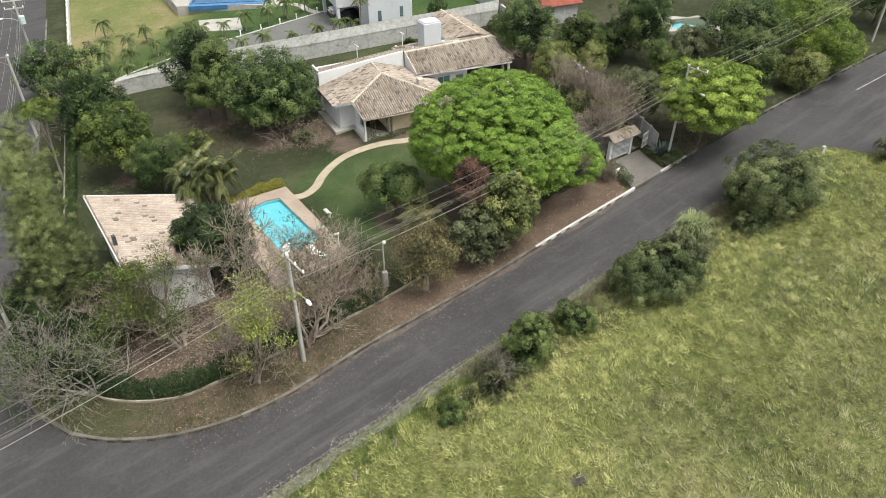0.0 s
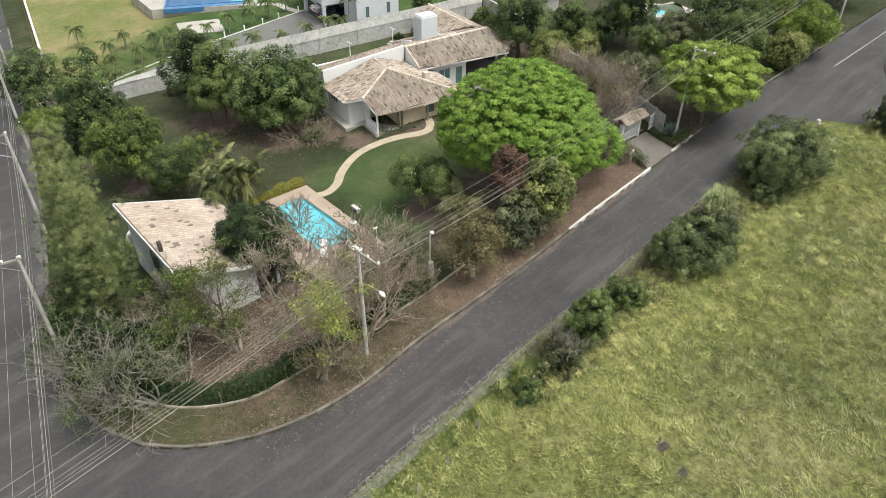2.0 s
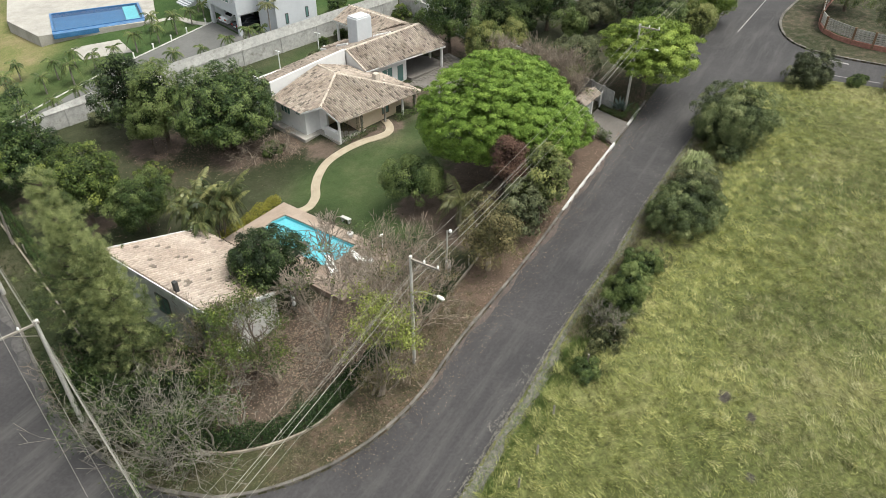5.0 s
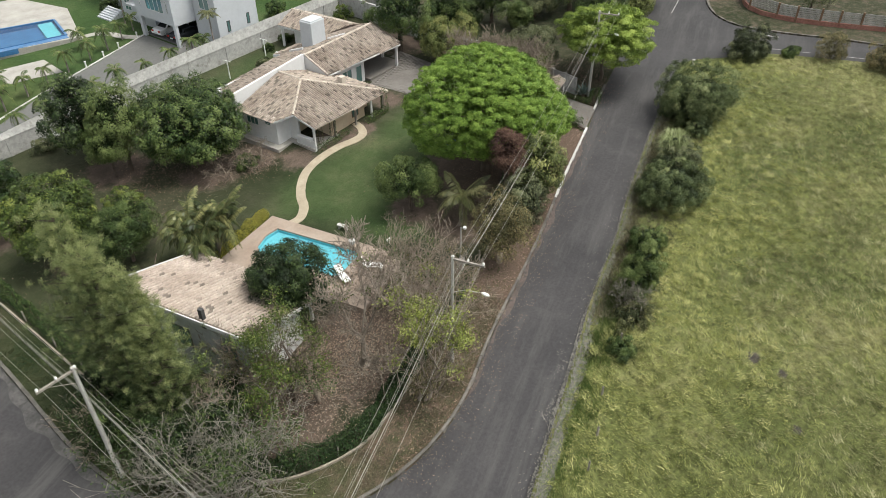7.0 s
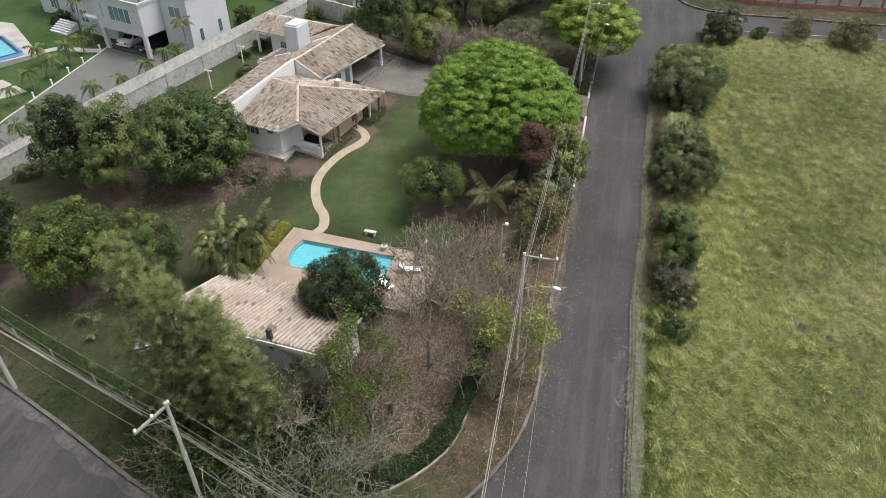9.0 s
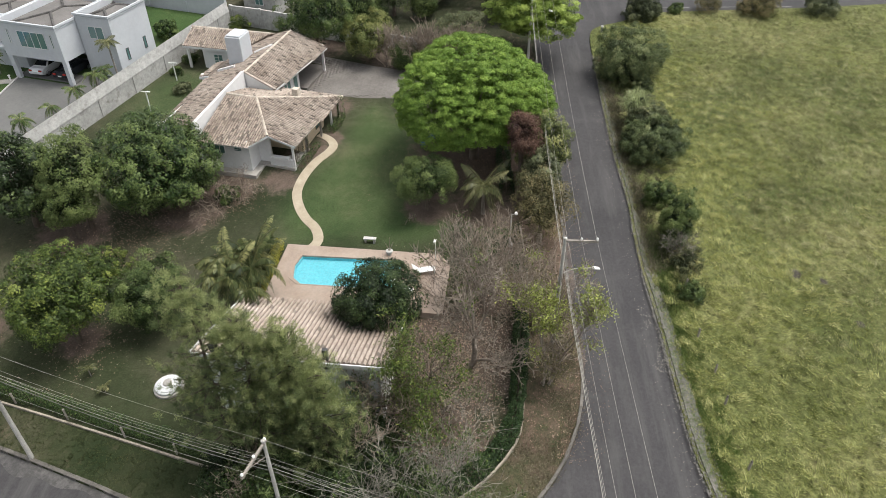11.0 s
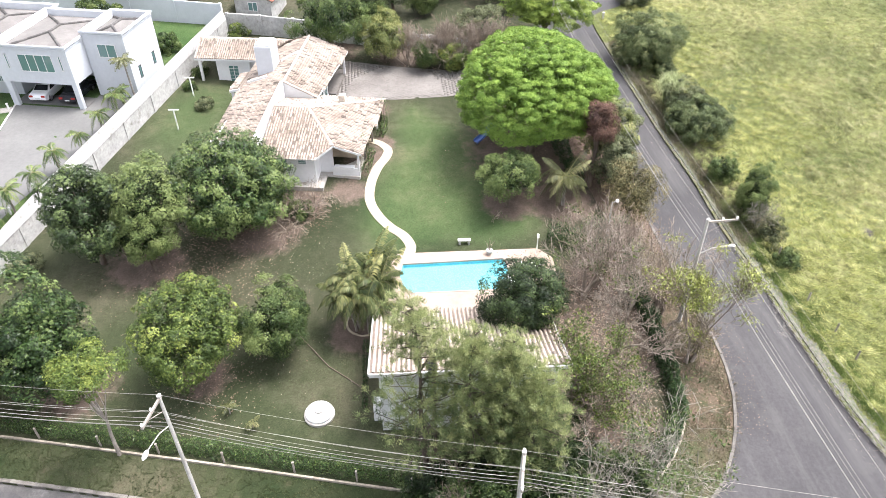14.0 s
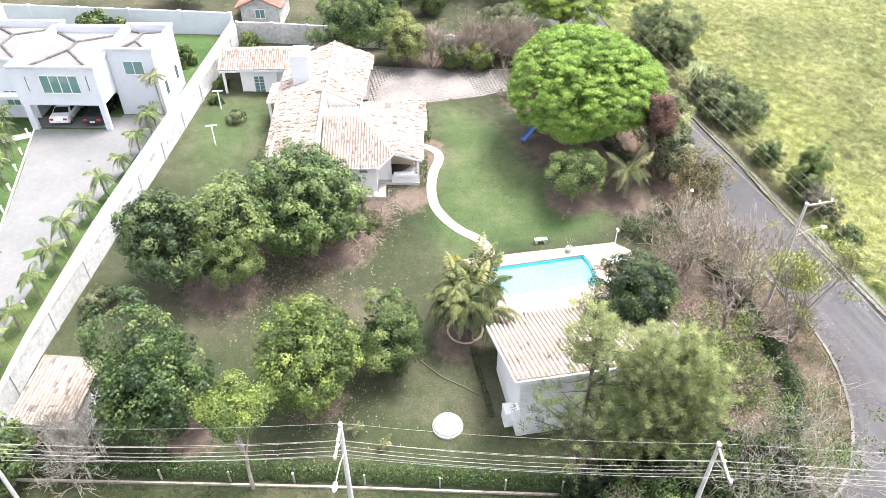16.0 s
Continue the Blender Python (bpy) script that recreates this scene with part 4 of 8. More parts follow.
def window(parent, x0, x1, z0, z1, m, mullions=2, frame_mat=None, bars=0):
    """A window in the plane y = 0 of the pose m (outside is -y): frame with panes as sub-parts."""
    fm = frame_mat or M["fascia"]
    bm = bmesh.new()
    t = 0.06
    for q in ((x0, z0, x1, z0 + t), (x0, z1 - t, x1, z1), (x0, z0, x0 + t, z1), (x1 - t, z0, x1, z1)):
        box(bm, q[0], -0.05, q[1], q[2], 0.05, q[3], m)
    for i in range(1, mullions):
        x = x0 + (x1 - x0) * i / mullions
        box(bm, x - t / 2, -0.045, z0 + t, x + t / 2, 0.045, z1 - t, m)
    for i in range(1, bars + 1):
        z = z0 + (z1 - z0) * i / (bars + 1)
        box(bm, x0 + t, -0.03, z - 0.015, x1 - t, 0.03, z + 0.015, m)
    w = part("window", bm, fm, parent)
    for i in range(mullions):
        a, b = x0 + (x1 - x0) * i / mullions, x0 + (x1 - x0) * (i + 1) / mullions
        bm = bmesh.new()
        box(bm, a + 0.03, -0.012, z0 + 0.03, b - 0.03, 0.012, z1 - 0.03, m)
        part("pane", bm, M["glass"], w)
    return w


def wall_box(parent, x0, y0, z0, x1, y1, z1, material, name="wall"):
    return part(name, box_bm(x0, y0, z0, x1, y1, z1), material, parent)


def sloped_wall(parent, pts, thick_vec, material, name="wall"):
    """A wall panel with the outline pts (3D, planar), thickened by thick_vec."""
    bm = bmesh.new()
    a = [bm.verts.new(q) for q in pts]
    b = [bm.verts.new(Vector(q) + Vector(thick_vec)) for q in pts]
    bm.faces.new(a)
    bm.faces.new(b[::-1])
    for i in range(len(pts)):
        bm.faces.new((a[i], b[i], b[(i + 1) % len(pts)], a[(i + 1) % len(pts)]))
    bmesh.ops.recalc_face_normals(bm, faces=bm.faces[:])
    return part(name, bm, material, parent)


# ---- the house: a low villa with several tiled roofs ----
HX, HY, HTURN = 24.0, 67.0, 3.5
house = thing("house", HX, HY, 0.0, HTURN, "white single-storey villa with weathered pinkish barrel-tile roofs", "house")


def hp(x, y, z):
    return (x - HX, y - HY, z)


Z0 = 1.55
# front roof: ridge running back to the tall wall, hips to the two front corners
F, G_ = hp(22.2, 67.4, 5.95), hp(22.4, 70.6, 5.95)
A_, B_, C_, D_, E_ = hp(16.1, 70.6, 4.25), hp(16.3, 65.7, 4.2), hp(17.7, 64.4, 4.75), hp(18.0, 62.0, 3.8), hp(28.6, 61.5, 3.75)
EB = hp(28.6, 68.0, 3.9)
roof_plane(house, [G_, A_, B_, C_, F], (-1, 0, -0.3), M["tile"], 11)
roof_plane(house, [F, C_, D_, E_], (0, -1, -0.4), M["tile"], 12)
roof_plane(house, [F, E_, EB, hp(26.5, 70.6, 4.6), G_], (1, 0, -0.3), M["tile"], 13)
for a, b in ((G_, F), (F, C_), (F, E_)):
    ridge_cap(house, a, b, M["ridge"])
frame_board(house, A_, B_, 0.16, 0.06, M["fascia"])
frame_board(house, B_, C_, 0.2, 0.06, M["fascia"])
frame_board(house, D_, C_, 0.2, 0.06, M["fascia"])
frame_board(house, D_, E_, 0.12, 0.06, M["ridge"], "eave_board")
small = part("chimney_small", box_bm(-0.3, -0.3, -0.6, 0.3, 0.3, 0.45, 0.02), M["ridge"], house)
small.location = hp(25.6, 65.0, 5.2)
# tall white wall behind the front roof, and the gable of the main roof
sloped_wall(house, [hp(16.4, 70.75, Z0 - 0.6), hp(26.3, 70.75, Z0 - 0.6), hp(26.3, 70.75, 6.5), hp(16.4, 70.75, 5.75)], (0, 0.25, 0), M["white"], "parapet_wall")
sloped_wall(house, [hp(26.45, 70.9, 3.6), hp(26.45, 70.9, 6.45), hp(26.45, 68.0, 5.0), hp(26.45, 68.0, 3.6)], (0.2, 0, 0), M["white"], "gable_wall")
# main roof: ridge eastwards, long slope to the north
RW, RE = hp(26.5, 70.75, 6.35), hp(37.6, 70.8, 6.4)
roof_plane(house, [RW, hp(26.5, 67.7, 4.85), hp(38.1, 66.9, 4.7), RE], (0, -1, -0.45), M["tile"], 14)
roof_plane(house, [hp(16.5, 71.0, 5.55), hp(26.5, 71.0, 6.2), hp(26.5, 75.6, 4.75), hp(17.4, 75.4, 4.3)], (0, 1, -0.34), M["tile"], 15)
roof_plane(house, [hp(26.52, 70.78, 6.33), RE, hp(37.0, 73.6, 5.5), hp(34.6, 75.7, 4.8), hp(26.52, 75.6, 4.75)], (0, 1, -0.34), M["tile"], 16)
roof_plane(house, [hp(27.4, 75.5, 4.98), hp(31.3, 75.5, 4.98), hp(31.3, 76.35, 4.78), hp(27.5, 76.55, 4.74)], (0, 1, -0.25), M["tile"], 17)
frame_board(house, hp(31.3, 76.4, 4.8), hp(27.45, 76.6, 4.76), 0.24, 0.08, M["fascia"])
frame_board(house, hp(27.36, 75.5, 5.02), hp(27.4, 76.6, 4.78), 0.24, 0.08, M["fascia"])
roof_plane(house, [RE, hp(38.1, 66.9, 4.7), hp(40.0, 70.5, 4.75), hp(39.6, 73.6, 4.8), hp(37.0, 73.6, 5.9)], (1, 0, -0.4), M["tile"], 18)
ridge_cap(house, RW, RE, M["ridge"])
ridge_cap(house, RW, hp(26.5, 67.7, 4.85), M["ridge"], 0.12)
frame_board(house, hp(26.5, 67.66, 4.75), hp(38.1, 66.86, 4.6), 0.14, 0.06, M["fascia"], "eave_board")
# north wing
W0, W1 = hp(37.0, 73.0, 6.1), hp(37.0, 82.6, 6.1)
roof_plane(house, [W0, hp(34.3, 75.6, 4.95), hp(34.3, 82.6, 4.95), W1], (-1, 0, -0.42), M["tile"], 19)
roof_plane(house, [W0, W1, hp(39.7, 82.6, 4.95), hp(39.7, 73.6, 4.95)], (1, 0, -0.42), M["tile"], 20)
ridge_cap(house, W0, W1, M["ridge"])
frame_board(house, hp(34.28, 75.6, 4.9), hp(34.28, 82.6, 4.9), 0.2, 0.06, M["fascia"])
frame_board(house, hp(34.3, 82.62, 4.95), hp(37.0, 82.62, 6.1), 0.2, 0.06, M["fascia"])
# walls
wall_box(house, *hp(16.75, 66.1, Z0 - 0.9), *hp(16.95, 70.75, 4.35), M["white"])
wall_box(house, *hp(16.75, 65.9, Z0 - 0.9), *hp(18.5, 66.1, 4.4), M["white"])
wall_box(house, *hp(18.5, 64.7, Z0 - 0.9), *hp(18.7, 66.1, 4.6), M["white"])
wall_box(house, *hp(20.9, 62.7, Z0 - 0.9), *hp(26.1, 62.9, 3.92), M["beige"], "veranda_wall")
wall_box(house, *hp(25.9, 62.9, Z0 - 0.9), *hp(26.1, 63.9, 3.95), M["beige"], "veranda_wall")
wall_box(house, *hp(25.9, 63.9, Z0 - 0.9), *hp(28.0, 64.1, 3.68), M["beige"], "veranda_wall")
wall_box(house, *hp(20.9, 62.9, Z0 - 0.9), *hp(21.1, 64.6, 3.9), M["beige"], "veranda_wall")
wall_box(house, *hp(20.9, 64.6, Z0 - 0.9), *hp(21.1, 66.1, 4.5), M["beige"], "veranda_wall")
wall_box(house, *hp(18.7, 65.9, Z0 - 0.9), *hp(20.9, 66.1, 4.6), M["beige"], "veranda_wall")
wall_box(house, *hp(27.8, 64.1, Z0 - 0.9), *hp(28.0, 68.4, 3.75), M["white"])
wall_box(house, *hp(17.0, 71.0, Z0 - 0.9), *hp(17.2, 75.0, 5.1), M["white"])
wall_box(house, *hp(17.2, 74.8, Z0 - 0.9), *hp(34.6, 75.0, 4.75), M["white"])
wall_box(house, *hp(26.65, 68.2, Z0 - 0.9), *hp(33.0, 68.4, 4.85), M["white"])
wall_box(house, *hp(32.8, 68.4, Z0 - 0.9), *hp(33.0, 74.8, 5.2), M["white"])
wall_box(house, *hp(34.9, 75.0, Z0 - 0.9), *hp(35.1, 80.6, 4.95), M["white"])
wall_box(house, *hp(35.1, 80.4, Z0 - 0.9), *hp(39.0, 80.6, 5.0), M["white"])
wall_box(house, *hp(38.8, 73.6, Z0 - 0.9), *hp(39.0, 80.4, 5.0), M["white"])
# floor slab and terrace
wall_box(house, *hp(15.95, 65.2, 0.4), *hp(18.6, 70.9, Z0 - 0.05), M["concrete"], "terrace")
wall_box(house, *hp(17.9, 62.3, 0.4), *hp(28.2, 66.0, Z0), M["concrete"], "veranda_floor")
wall_box(house, *hp(33.0, 67.4, 0.6), *hp(39.2, 74.8, 2.03), M["cobble"], "carport_floor")
wall_box(house, *hp(33.8, 75.0, 0.6), *hp(35.0, 82.4, 1.75), M["concrete"], "porch_floor")
wall_box(house, *hp(18.0, 71.2, 0.6), *hp(34.0, 74.9, 1.6), M["concrete"], "house_floor")
# porch wall with planter, posts
wall_box(house, *hp(18.05, 62.4, 1.2), *hp(18.25, 64.7, 2.25), M["white"], "porch_parapet")
planter = wall_box(house, *hp(17.85, 62.75, 2.25), *hp(18.3, 64.5, 2.5), M["white"], "flower_box")
for x, y in ((18.15, 62.35), (21.0, 62.3), (24.0, 62.1), (26.4, 62.0), (28.1, 61.9)):
    part("veranda_post", box_bm(*hp(x - 0.09, y - 0.09, 1.0), *hp(x + 0.09, y + 0.09, 3.85)), M["fascia"] if x < 19 or 26 < x < 27 else M["grey_wood"], house)
for x, y in ((38.0, 67.4), (38.9, 70.2), (38.9, 73.3), (34.55, 76.9), (34.55, 82.2), (27.9, 76.5)):
    part("post", box_bm(*hp(x - 0.12, y - 0.12, 1.0), *hp(x + 0.12, y + 0.12, 4.95)), M["white"], house)
# windows and doors
mw = pose(16.75 - HX, 68.6 - HY, 0, 0, 0, -90)
window(house, -1.3, 0.3, 2.9, 3.85, mw, 3)
window(house, 1.2, 2.0, 3.35, 3.85, mw, 1, bars=2)
window(house, -1.5, 1.5, 1.65, 3.75, pose(17.0 - HX, 73.0 - HY, 0, 0, 0, -90), 3, bars=3)
window(house, -0.5, 0.6, 1.75, 4.0, pose(34.9 - HX, 78.8 - HY, 0, 0, 0, -90), 2, bars=5)
window(house, -0.8, 0.8, 2.6, 3.9, pose(30.0 - HX, 68.2 - HY, 0), 2)
window(house, -0.5, 0.5, 1.7, 3.8, pose(32.0 - HX, 68.2 - HY, 0), 1)
window(house, -0.5, 0.5, 2.2, 3.3, pose(24.6 - HX, 62.7 - HY, 0), 2, M["wood"])
# chimney: a broad white block with flashing
chim = part("chimney", box_bm(*hp(29.75, 72.6, 4.2), *hp(31.95, 74.3, 8.35), 0.05), M["white_cool"], house)
part("chimney_cap", box_bm(*hp(29.85, 72.7, 8.35), *hp(31.85, 74.2, 8.5), 0.04), M["white_cool"], chim)
sloped_wall(house, [hp(28.4, 75.0, 4.95), hp(28.4, 73.0, 5.7), hp(28.4, 73.0, 6.0), hp(28.4, 75.0, 5.3)], (0.25, 0, 0), M["white"], "roof_parapet")
frame_board(house, hp(31.9, 72.4, 6.15), hp(33.3, 70.9, 6.6), 0.4, 0.12, M["white"], "flashing")
frame_board(house, hp(31.9, 74.3, 5.5), hp(33.3, 74.3, 5.5), 0.3, 0.12, M["white"], "flashing")

# ---- pool house: one steep slope over a high rear wall ----
PX, PY, PTURN = -6.1, 49.4, 11.4
pool_house = thing("pool_house", PX, PY, 0.0, PTURN, "white pool house with a single sloping roof of bleached tiles", "pool house")
HW, HE = 5.85, 7.9
ZW, ZE = 5.0, 2.3
slope = [(-0.0, HW, ZW), (-0.0, -HW, ZW), (HE, -HW, ZE), (HE, HW, ZE)]
bm = bmesh.new()
top = [bm.verts.new(q) for q in slope]
bot = [bm.verts.new((q[0], q[1], q[2] - 0.16)) for q in slope]
bm.faces.new(top)
bm.faces.new(bot[::-1])
for i in range(4):
    bm.faces.new((top[i], bot[i], bot[(i + 1) % 4], top[(i + 1) % 4]))
bmesh.ops.recalc_face_normals(bm, faces=bm.faces[:])
ph_slope = part("roof_slope", bm, M["roof_under"], pool_house)
rows = tile_rows(slope, (1, 0, (ZE - ZW) / HE), 0.29, 0.46)
o_, a_, d_, n_ = rows
order = np.argsort(np.hypot(o_[:, 0] - 2.0, o_[:, 1] - 3.4))
bv, bf = barrel(0.29, 0.46)
tile_me = mesh_np("roof_tile", bv, bf)
tile_me.materials.append(M["tile_pale"])
basis = Matrix((Vector(a_), Vector(d_), Vector(n_))).transposed().to_4x4()
for i in order[:300]:
    ob = new("roof_tile", tile_me)
    ob.parent = ph_slope
    ob.matrix_basis = Matrix.Translation(o_[i] + np.random.normal(0, 0.008, 3)) @ basis @ pose(0, 0, 0, 0, 0, random.gauss(0, 1.2))
me = tile_mesh("roof_tiles", (o_[order[300:]], a_, d_, n_), 0.29, 0.46, 31)
tagged(link_mesh("roof_tiles", me, M["tile_pale"], ph_slope), kind="stuff")
frame_board(pool_house, (-0.04, HW, ZW + 0.06), (-0.04, -HW, ZW + 0.06), 0.28, 0.08, M["fascia"])
frame_board(pool_house, (0, HW + 0.04, ZW + 0.1), (HE, HW + 0.04, ZE + 0.1), 0.26, 0.08, M["fascia"])
frame_board(pool_house, (0, -HW - 0.04, ZW + 0.1), (HE, -HW - 0.04, ZE + 0.1), 0.26, 0.08, M["fascia"])
wall_box(pool_house, 0.45, -HW + 0.5, -1.4, 0.65, HW - 0.5, ZW - 0.3, M["grey_wall"])
sloped_wall(pool_house, [(0.65, HW - 0.7, -1.4), (HE - 2.2, HW - 0.7, -1.4), (HE - 2.2, HW - 0.7, 2.85), (0.65, HW - 0.7, 4.6)], (0, 0.2, 0), M["white"])
sloped_wall(pool_house, [(0.65, -HW + 0.5, -1.4), (HE - 2.2, -HW + 0.5, -1.4), (HE - 2.2, -HW + 0.5, 2.85), (0.65, -HW + 0.5, 4.6)], (0, 0.2, 0), M["white"])
wall_box(pool_house, HE - 2.4, -HW + 0.7, -0.8, HE - 2.2, HW - 0.7, 2.8, M["white"])
for y in (-4.8, -1.6, 1.6, 4.8):
    part("post", box_bm(HE - 0.35, y - 0.1, -0.6, HE - 0.15, y + 0.1, 2.25), M["white"], pool_house)
mw = pose(0.45, -1.0, 0, 0, 0, -90)
window(pool_house, -1.9, -0.4, 1.6, 3.3, mw, 2, M["iron"], bars=3)
window(pool_house, 2.2, 3.4, 1.9, 3.2, mw, 2, M["iron"], bars=2)
part("vent_pipe", box_bm(0.25, -2.4, 4.2, 0.5, -2.1, 5.75), M["iron"], pool_house)
boxu = part("outlet_box", box_bm(0.2, HW - 0.5, 1.2, 0.75, HW - 0.08, 2.2, 0.03), M["white"], pool_house)
box2 = part("outlet_box", box_bm(1.2, HW - 0.5, -1.0, 2.1, HW + 0.05, 0.6, 0.03), M["white"], pool_house)

# ---- pool ----
pool = thing("pool", 0, 0, 0.0, 0, "turquoise swimming pool sunk in a pinkish tiled deck", "swimming pool", kind="structure")
PO = Vector((9.1, 58.0))
PE1, PE2 = Vector((0.195, -0.981)), Vector((-0.981, -0.195))


def pl(u, v):
    q = PO + PE1 * u + PE2 * v
    return (q.x, q.y)


DZ = 0.42
DECK_OUT = [pl(0, 0), pl(12.4, 0), pl(13.4, 1.2), pl(13.4, 6.9), pl(-0.0, 6.9), pl(0, 5.6)]
WATER = [pl(1.5, 1.35), pl(9.55, 1.1), pl(9.75, 1.9), pl(9.75, 4.3), pl(9.3, 4.7), pl(2.3, 4.75), pl(1.55, 4.1), pl(1.25, 2.6)]


def ring_prism(bm, outer, inner, z0, z1):
    bm2 = bmesh.new()
    o = [bm2.verts.new((x, y, 0)) for x, y in outer]
    i = [bm2.verts.new((x, y, 0)) for x, y in inner]
    es = [bm2.edges.new((r[k], r[(k + 1) % len(r)])) for r in (o, i) for k in range(len(r))]
    bmesh.ops.triangle_fill(bm2, use_beauty=True, use_dissolve=False, edges=es)
    bmesh.ops.recalc_face_normals(bm2, faces=bm2.faces[:])
    r = bmesh.ops.extrude_face_region(bm2, geom=bm2.faces[:])
    for v in [g for g in r["geom"] if isinstance(g, bmesh.types.BMVert)]:
        v.co.z = 1.0
    for v in bm2.verts:
        v.co.z = z1 if v.co.z > 0.5 else z0
    bmesh.ops.recalc_face_normals(bm2, faces=bm2.faces[:])
    return bm2


part("deck", ring_prism(None, DECK_OUT, WATER, -1.6, DZ), M["deck"], pool)
bm = bmesh.new()
prism(bm, [(x, y) for x, y in WATER], -1.62, 0.06)
part("basin_floor", bm, M["pool_tile"], pool)
cx, cy = np.mean([p[0] for p in WATER]), np.mean([p[1] for p in WATER])
INNER = [(cx + (x - cx) * 0.985, cy + (y - cy) * 0.97) for x, y in WATER]
part("basin_wall", ring_prism(None, [(cx + (x - cx) * 0.998, cy + (y - cy) * 0.996) for x, y in WATER], INNER, 0.06, DZ - 0.12), M["pool_tile"], pool)
bm = bmesh.new()
bm.faces.new([bm.verts.new((x, y, DZ - 0.14)) for x, y in [(cx + (x - cx) * 0.99, cy + (y - cy) * 0.98) for x, y in WATER]])
upward(bm)
w_ = part("water_surface", bm, M["water"], pool)
w_.visible_shadow = False
OUTC = [(cx + (x - cx) * 1.045, cy + (y - cy) * 1.09) for x, y in WATER]
part("coping", ring_prism(None, OUTC, [(cx + (x - cx) * 0.992, cy + (y - cy) * 0.985) for x, y in WATER], DZ - 0.1, DZ + 0.03), M["deck"], pool, "paler stone coping")

# ---- street poles and cables ----
def street_pole(x, y, height, arm_dir, label, arms=1, lamp=None, arm_len=1.9, offset=0.75, lean=0.0, brace=True, transformer=False, square=True, arm_z=0.15):
    """A concrete pole with a crossarm (parts: shaft, crossarm, insulators, brace, lamp)."""
    e = thing("utility_pole", x, y, label=label, category="pole", group="street poles")
    h = height
    seg = [(0, 0, -0.6, lean * 0.5, 0, h * 0.5, 0.17, 0.14), (lean * 0.5, 0, h * 0.5, lean, 0, h, 0.14, 0.105)]
    tube_part("shaft", seg, M["pole"], e, 4 if square else 10, smooth=not square)
    a = radians(arm_dir)
    for i in range(arms):
        z = h - arm_z - i * 0.9
        m = pose(lean, 0, z, 0, 0, arm_dir)
        bm = bmesh.new()
        box(bm, -arm_len / 2 + offset, -0.06, -0.06, arm_len / 2 + offset, 0.06, 0.06, m)
        arm = part("crossarm", bm, M["grey_wood"] if not transformer else M["pole"], e)
        for k in (-0.46, 0.0, 0.46):
            px = (offset + k * arm_len)
            q = m @ Vector((px, 0, 0.06))
            lathe("insulator", [(0.03, 0), (0.07, 0.05), (0.05, 0.1), (0.08, 0.14), (0.03, 0.22)], M["lamp_white"], arm, 8, at=tuple(q))
        if brace:
            q = m @ Vector((offset + arm_len * 0.25, 0, -0.05))
            tube_part("brace", [(lean, 0, z - 0.95, *q, 0.025, 0.025)], M["grey_wood"], e, 4)
    lathe("pole_cap", [(0.12, 0), (0.12, 0.06), (0.05, 0.1)], M["pole"], e, 8, at=(lean, 0, h))
    if lamp:
        lx, ly, lz = lamp
        ad = Vector((lx, ly, 0))
        pts = [(lean * 0.8, 0, lz - 0.5), (lx * 0.4, ly * 0.4, lz - 0.05), (lx * 0.85, ly * 0.85, lz + 0.05)]
        arm = tube_part("lamp_arm", [(*pts[0], *pts[1], 0.03, 0.03), (*pts[1], *pts[2], 0.03, 0.03)], M["pole"], e, 6)
        ang = math.degrees(math.atan2(ly, lx))
        bm = bmesh.new()
        bmesh.ops.create_uvsphere(bm, u_segments=10, v_segments=6, radius=0.5, matrix=pose(lx, ly, lz + 0.03, 0, 12, ang) @ Matrix.Diagonal((0.58, 0.27, 0.2, 1)))
        part("lamp_head", bm, M["lamp_white"], arm, "white street lamp head", smooth=True)
    if transformer:
        lathe("transformer", [(0.3, 0), (0.34, 0.05), (0.34, 0.95), (0.26, 1.02), (0.1, 1.05)], M["transformer"], e, 12, "pale grey-green transformer can", at=(0.3, -0.35, h - 2.9))
    return e


def sag(a, b, drop, k=10):
    a, b = np.array(a), np.array(b)
    p = [a + (b - a) * i / k - np.array([0, 0, drop * 4 * (i / k) * (1 - i / k)]) for i in range(k + 1)]
    return p


def cable(points_list, r, material, label, group):
    """One cable, hung through its supports."""
    pts = [q for i, p in enumerate(points_list) for q in (p if i == 0 else p[1:])]
    ob = rope("power_cable", pts, r, material)
    return tagged(ob, label, "power cable", group)


MAIN = [(-34.0, 23.0), (5.0, 35.45), (43.4, 45.9), (81.5, 56.2), (120, 66)]
MAIN_H = [9.0, 9.05, 9.0, 9.2, 9.2]
dirs = Vector((38.4, 10.45)).normalized()
perp = Vector((dirs.y, -dirs.x))
street_pole(*MAIN[1], 9.05, math.degrees(math.atan2(perp.y, perp.x)), "pale concrete street pole with a wooden crossarm and lamp", lamp=(0.55, -2.1, 6.75), arm_len=2.1, offset=1.0)
street_pole(*MAIN[2], 9.0, math.degrees(math.atan2(perp.y, perp.x)), "leaning concrete street pole beside the driveway", lamp=(0.7, -1.9, 6.9), arm_len=2.1, offset=0.9, lean=0.25)
street_pole(*MAIN[3], 9.2, math.degrees(math.atan2(perp.y, perp.x)), "far concrete street pole with two crossarms", arms=2, lamp=(0.9, -2.4, 6.6), arm_len=2.4, offset=0.3)
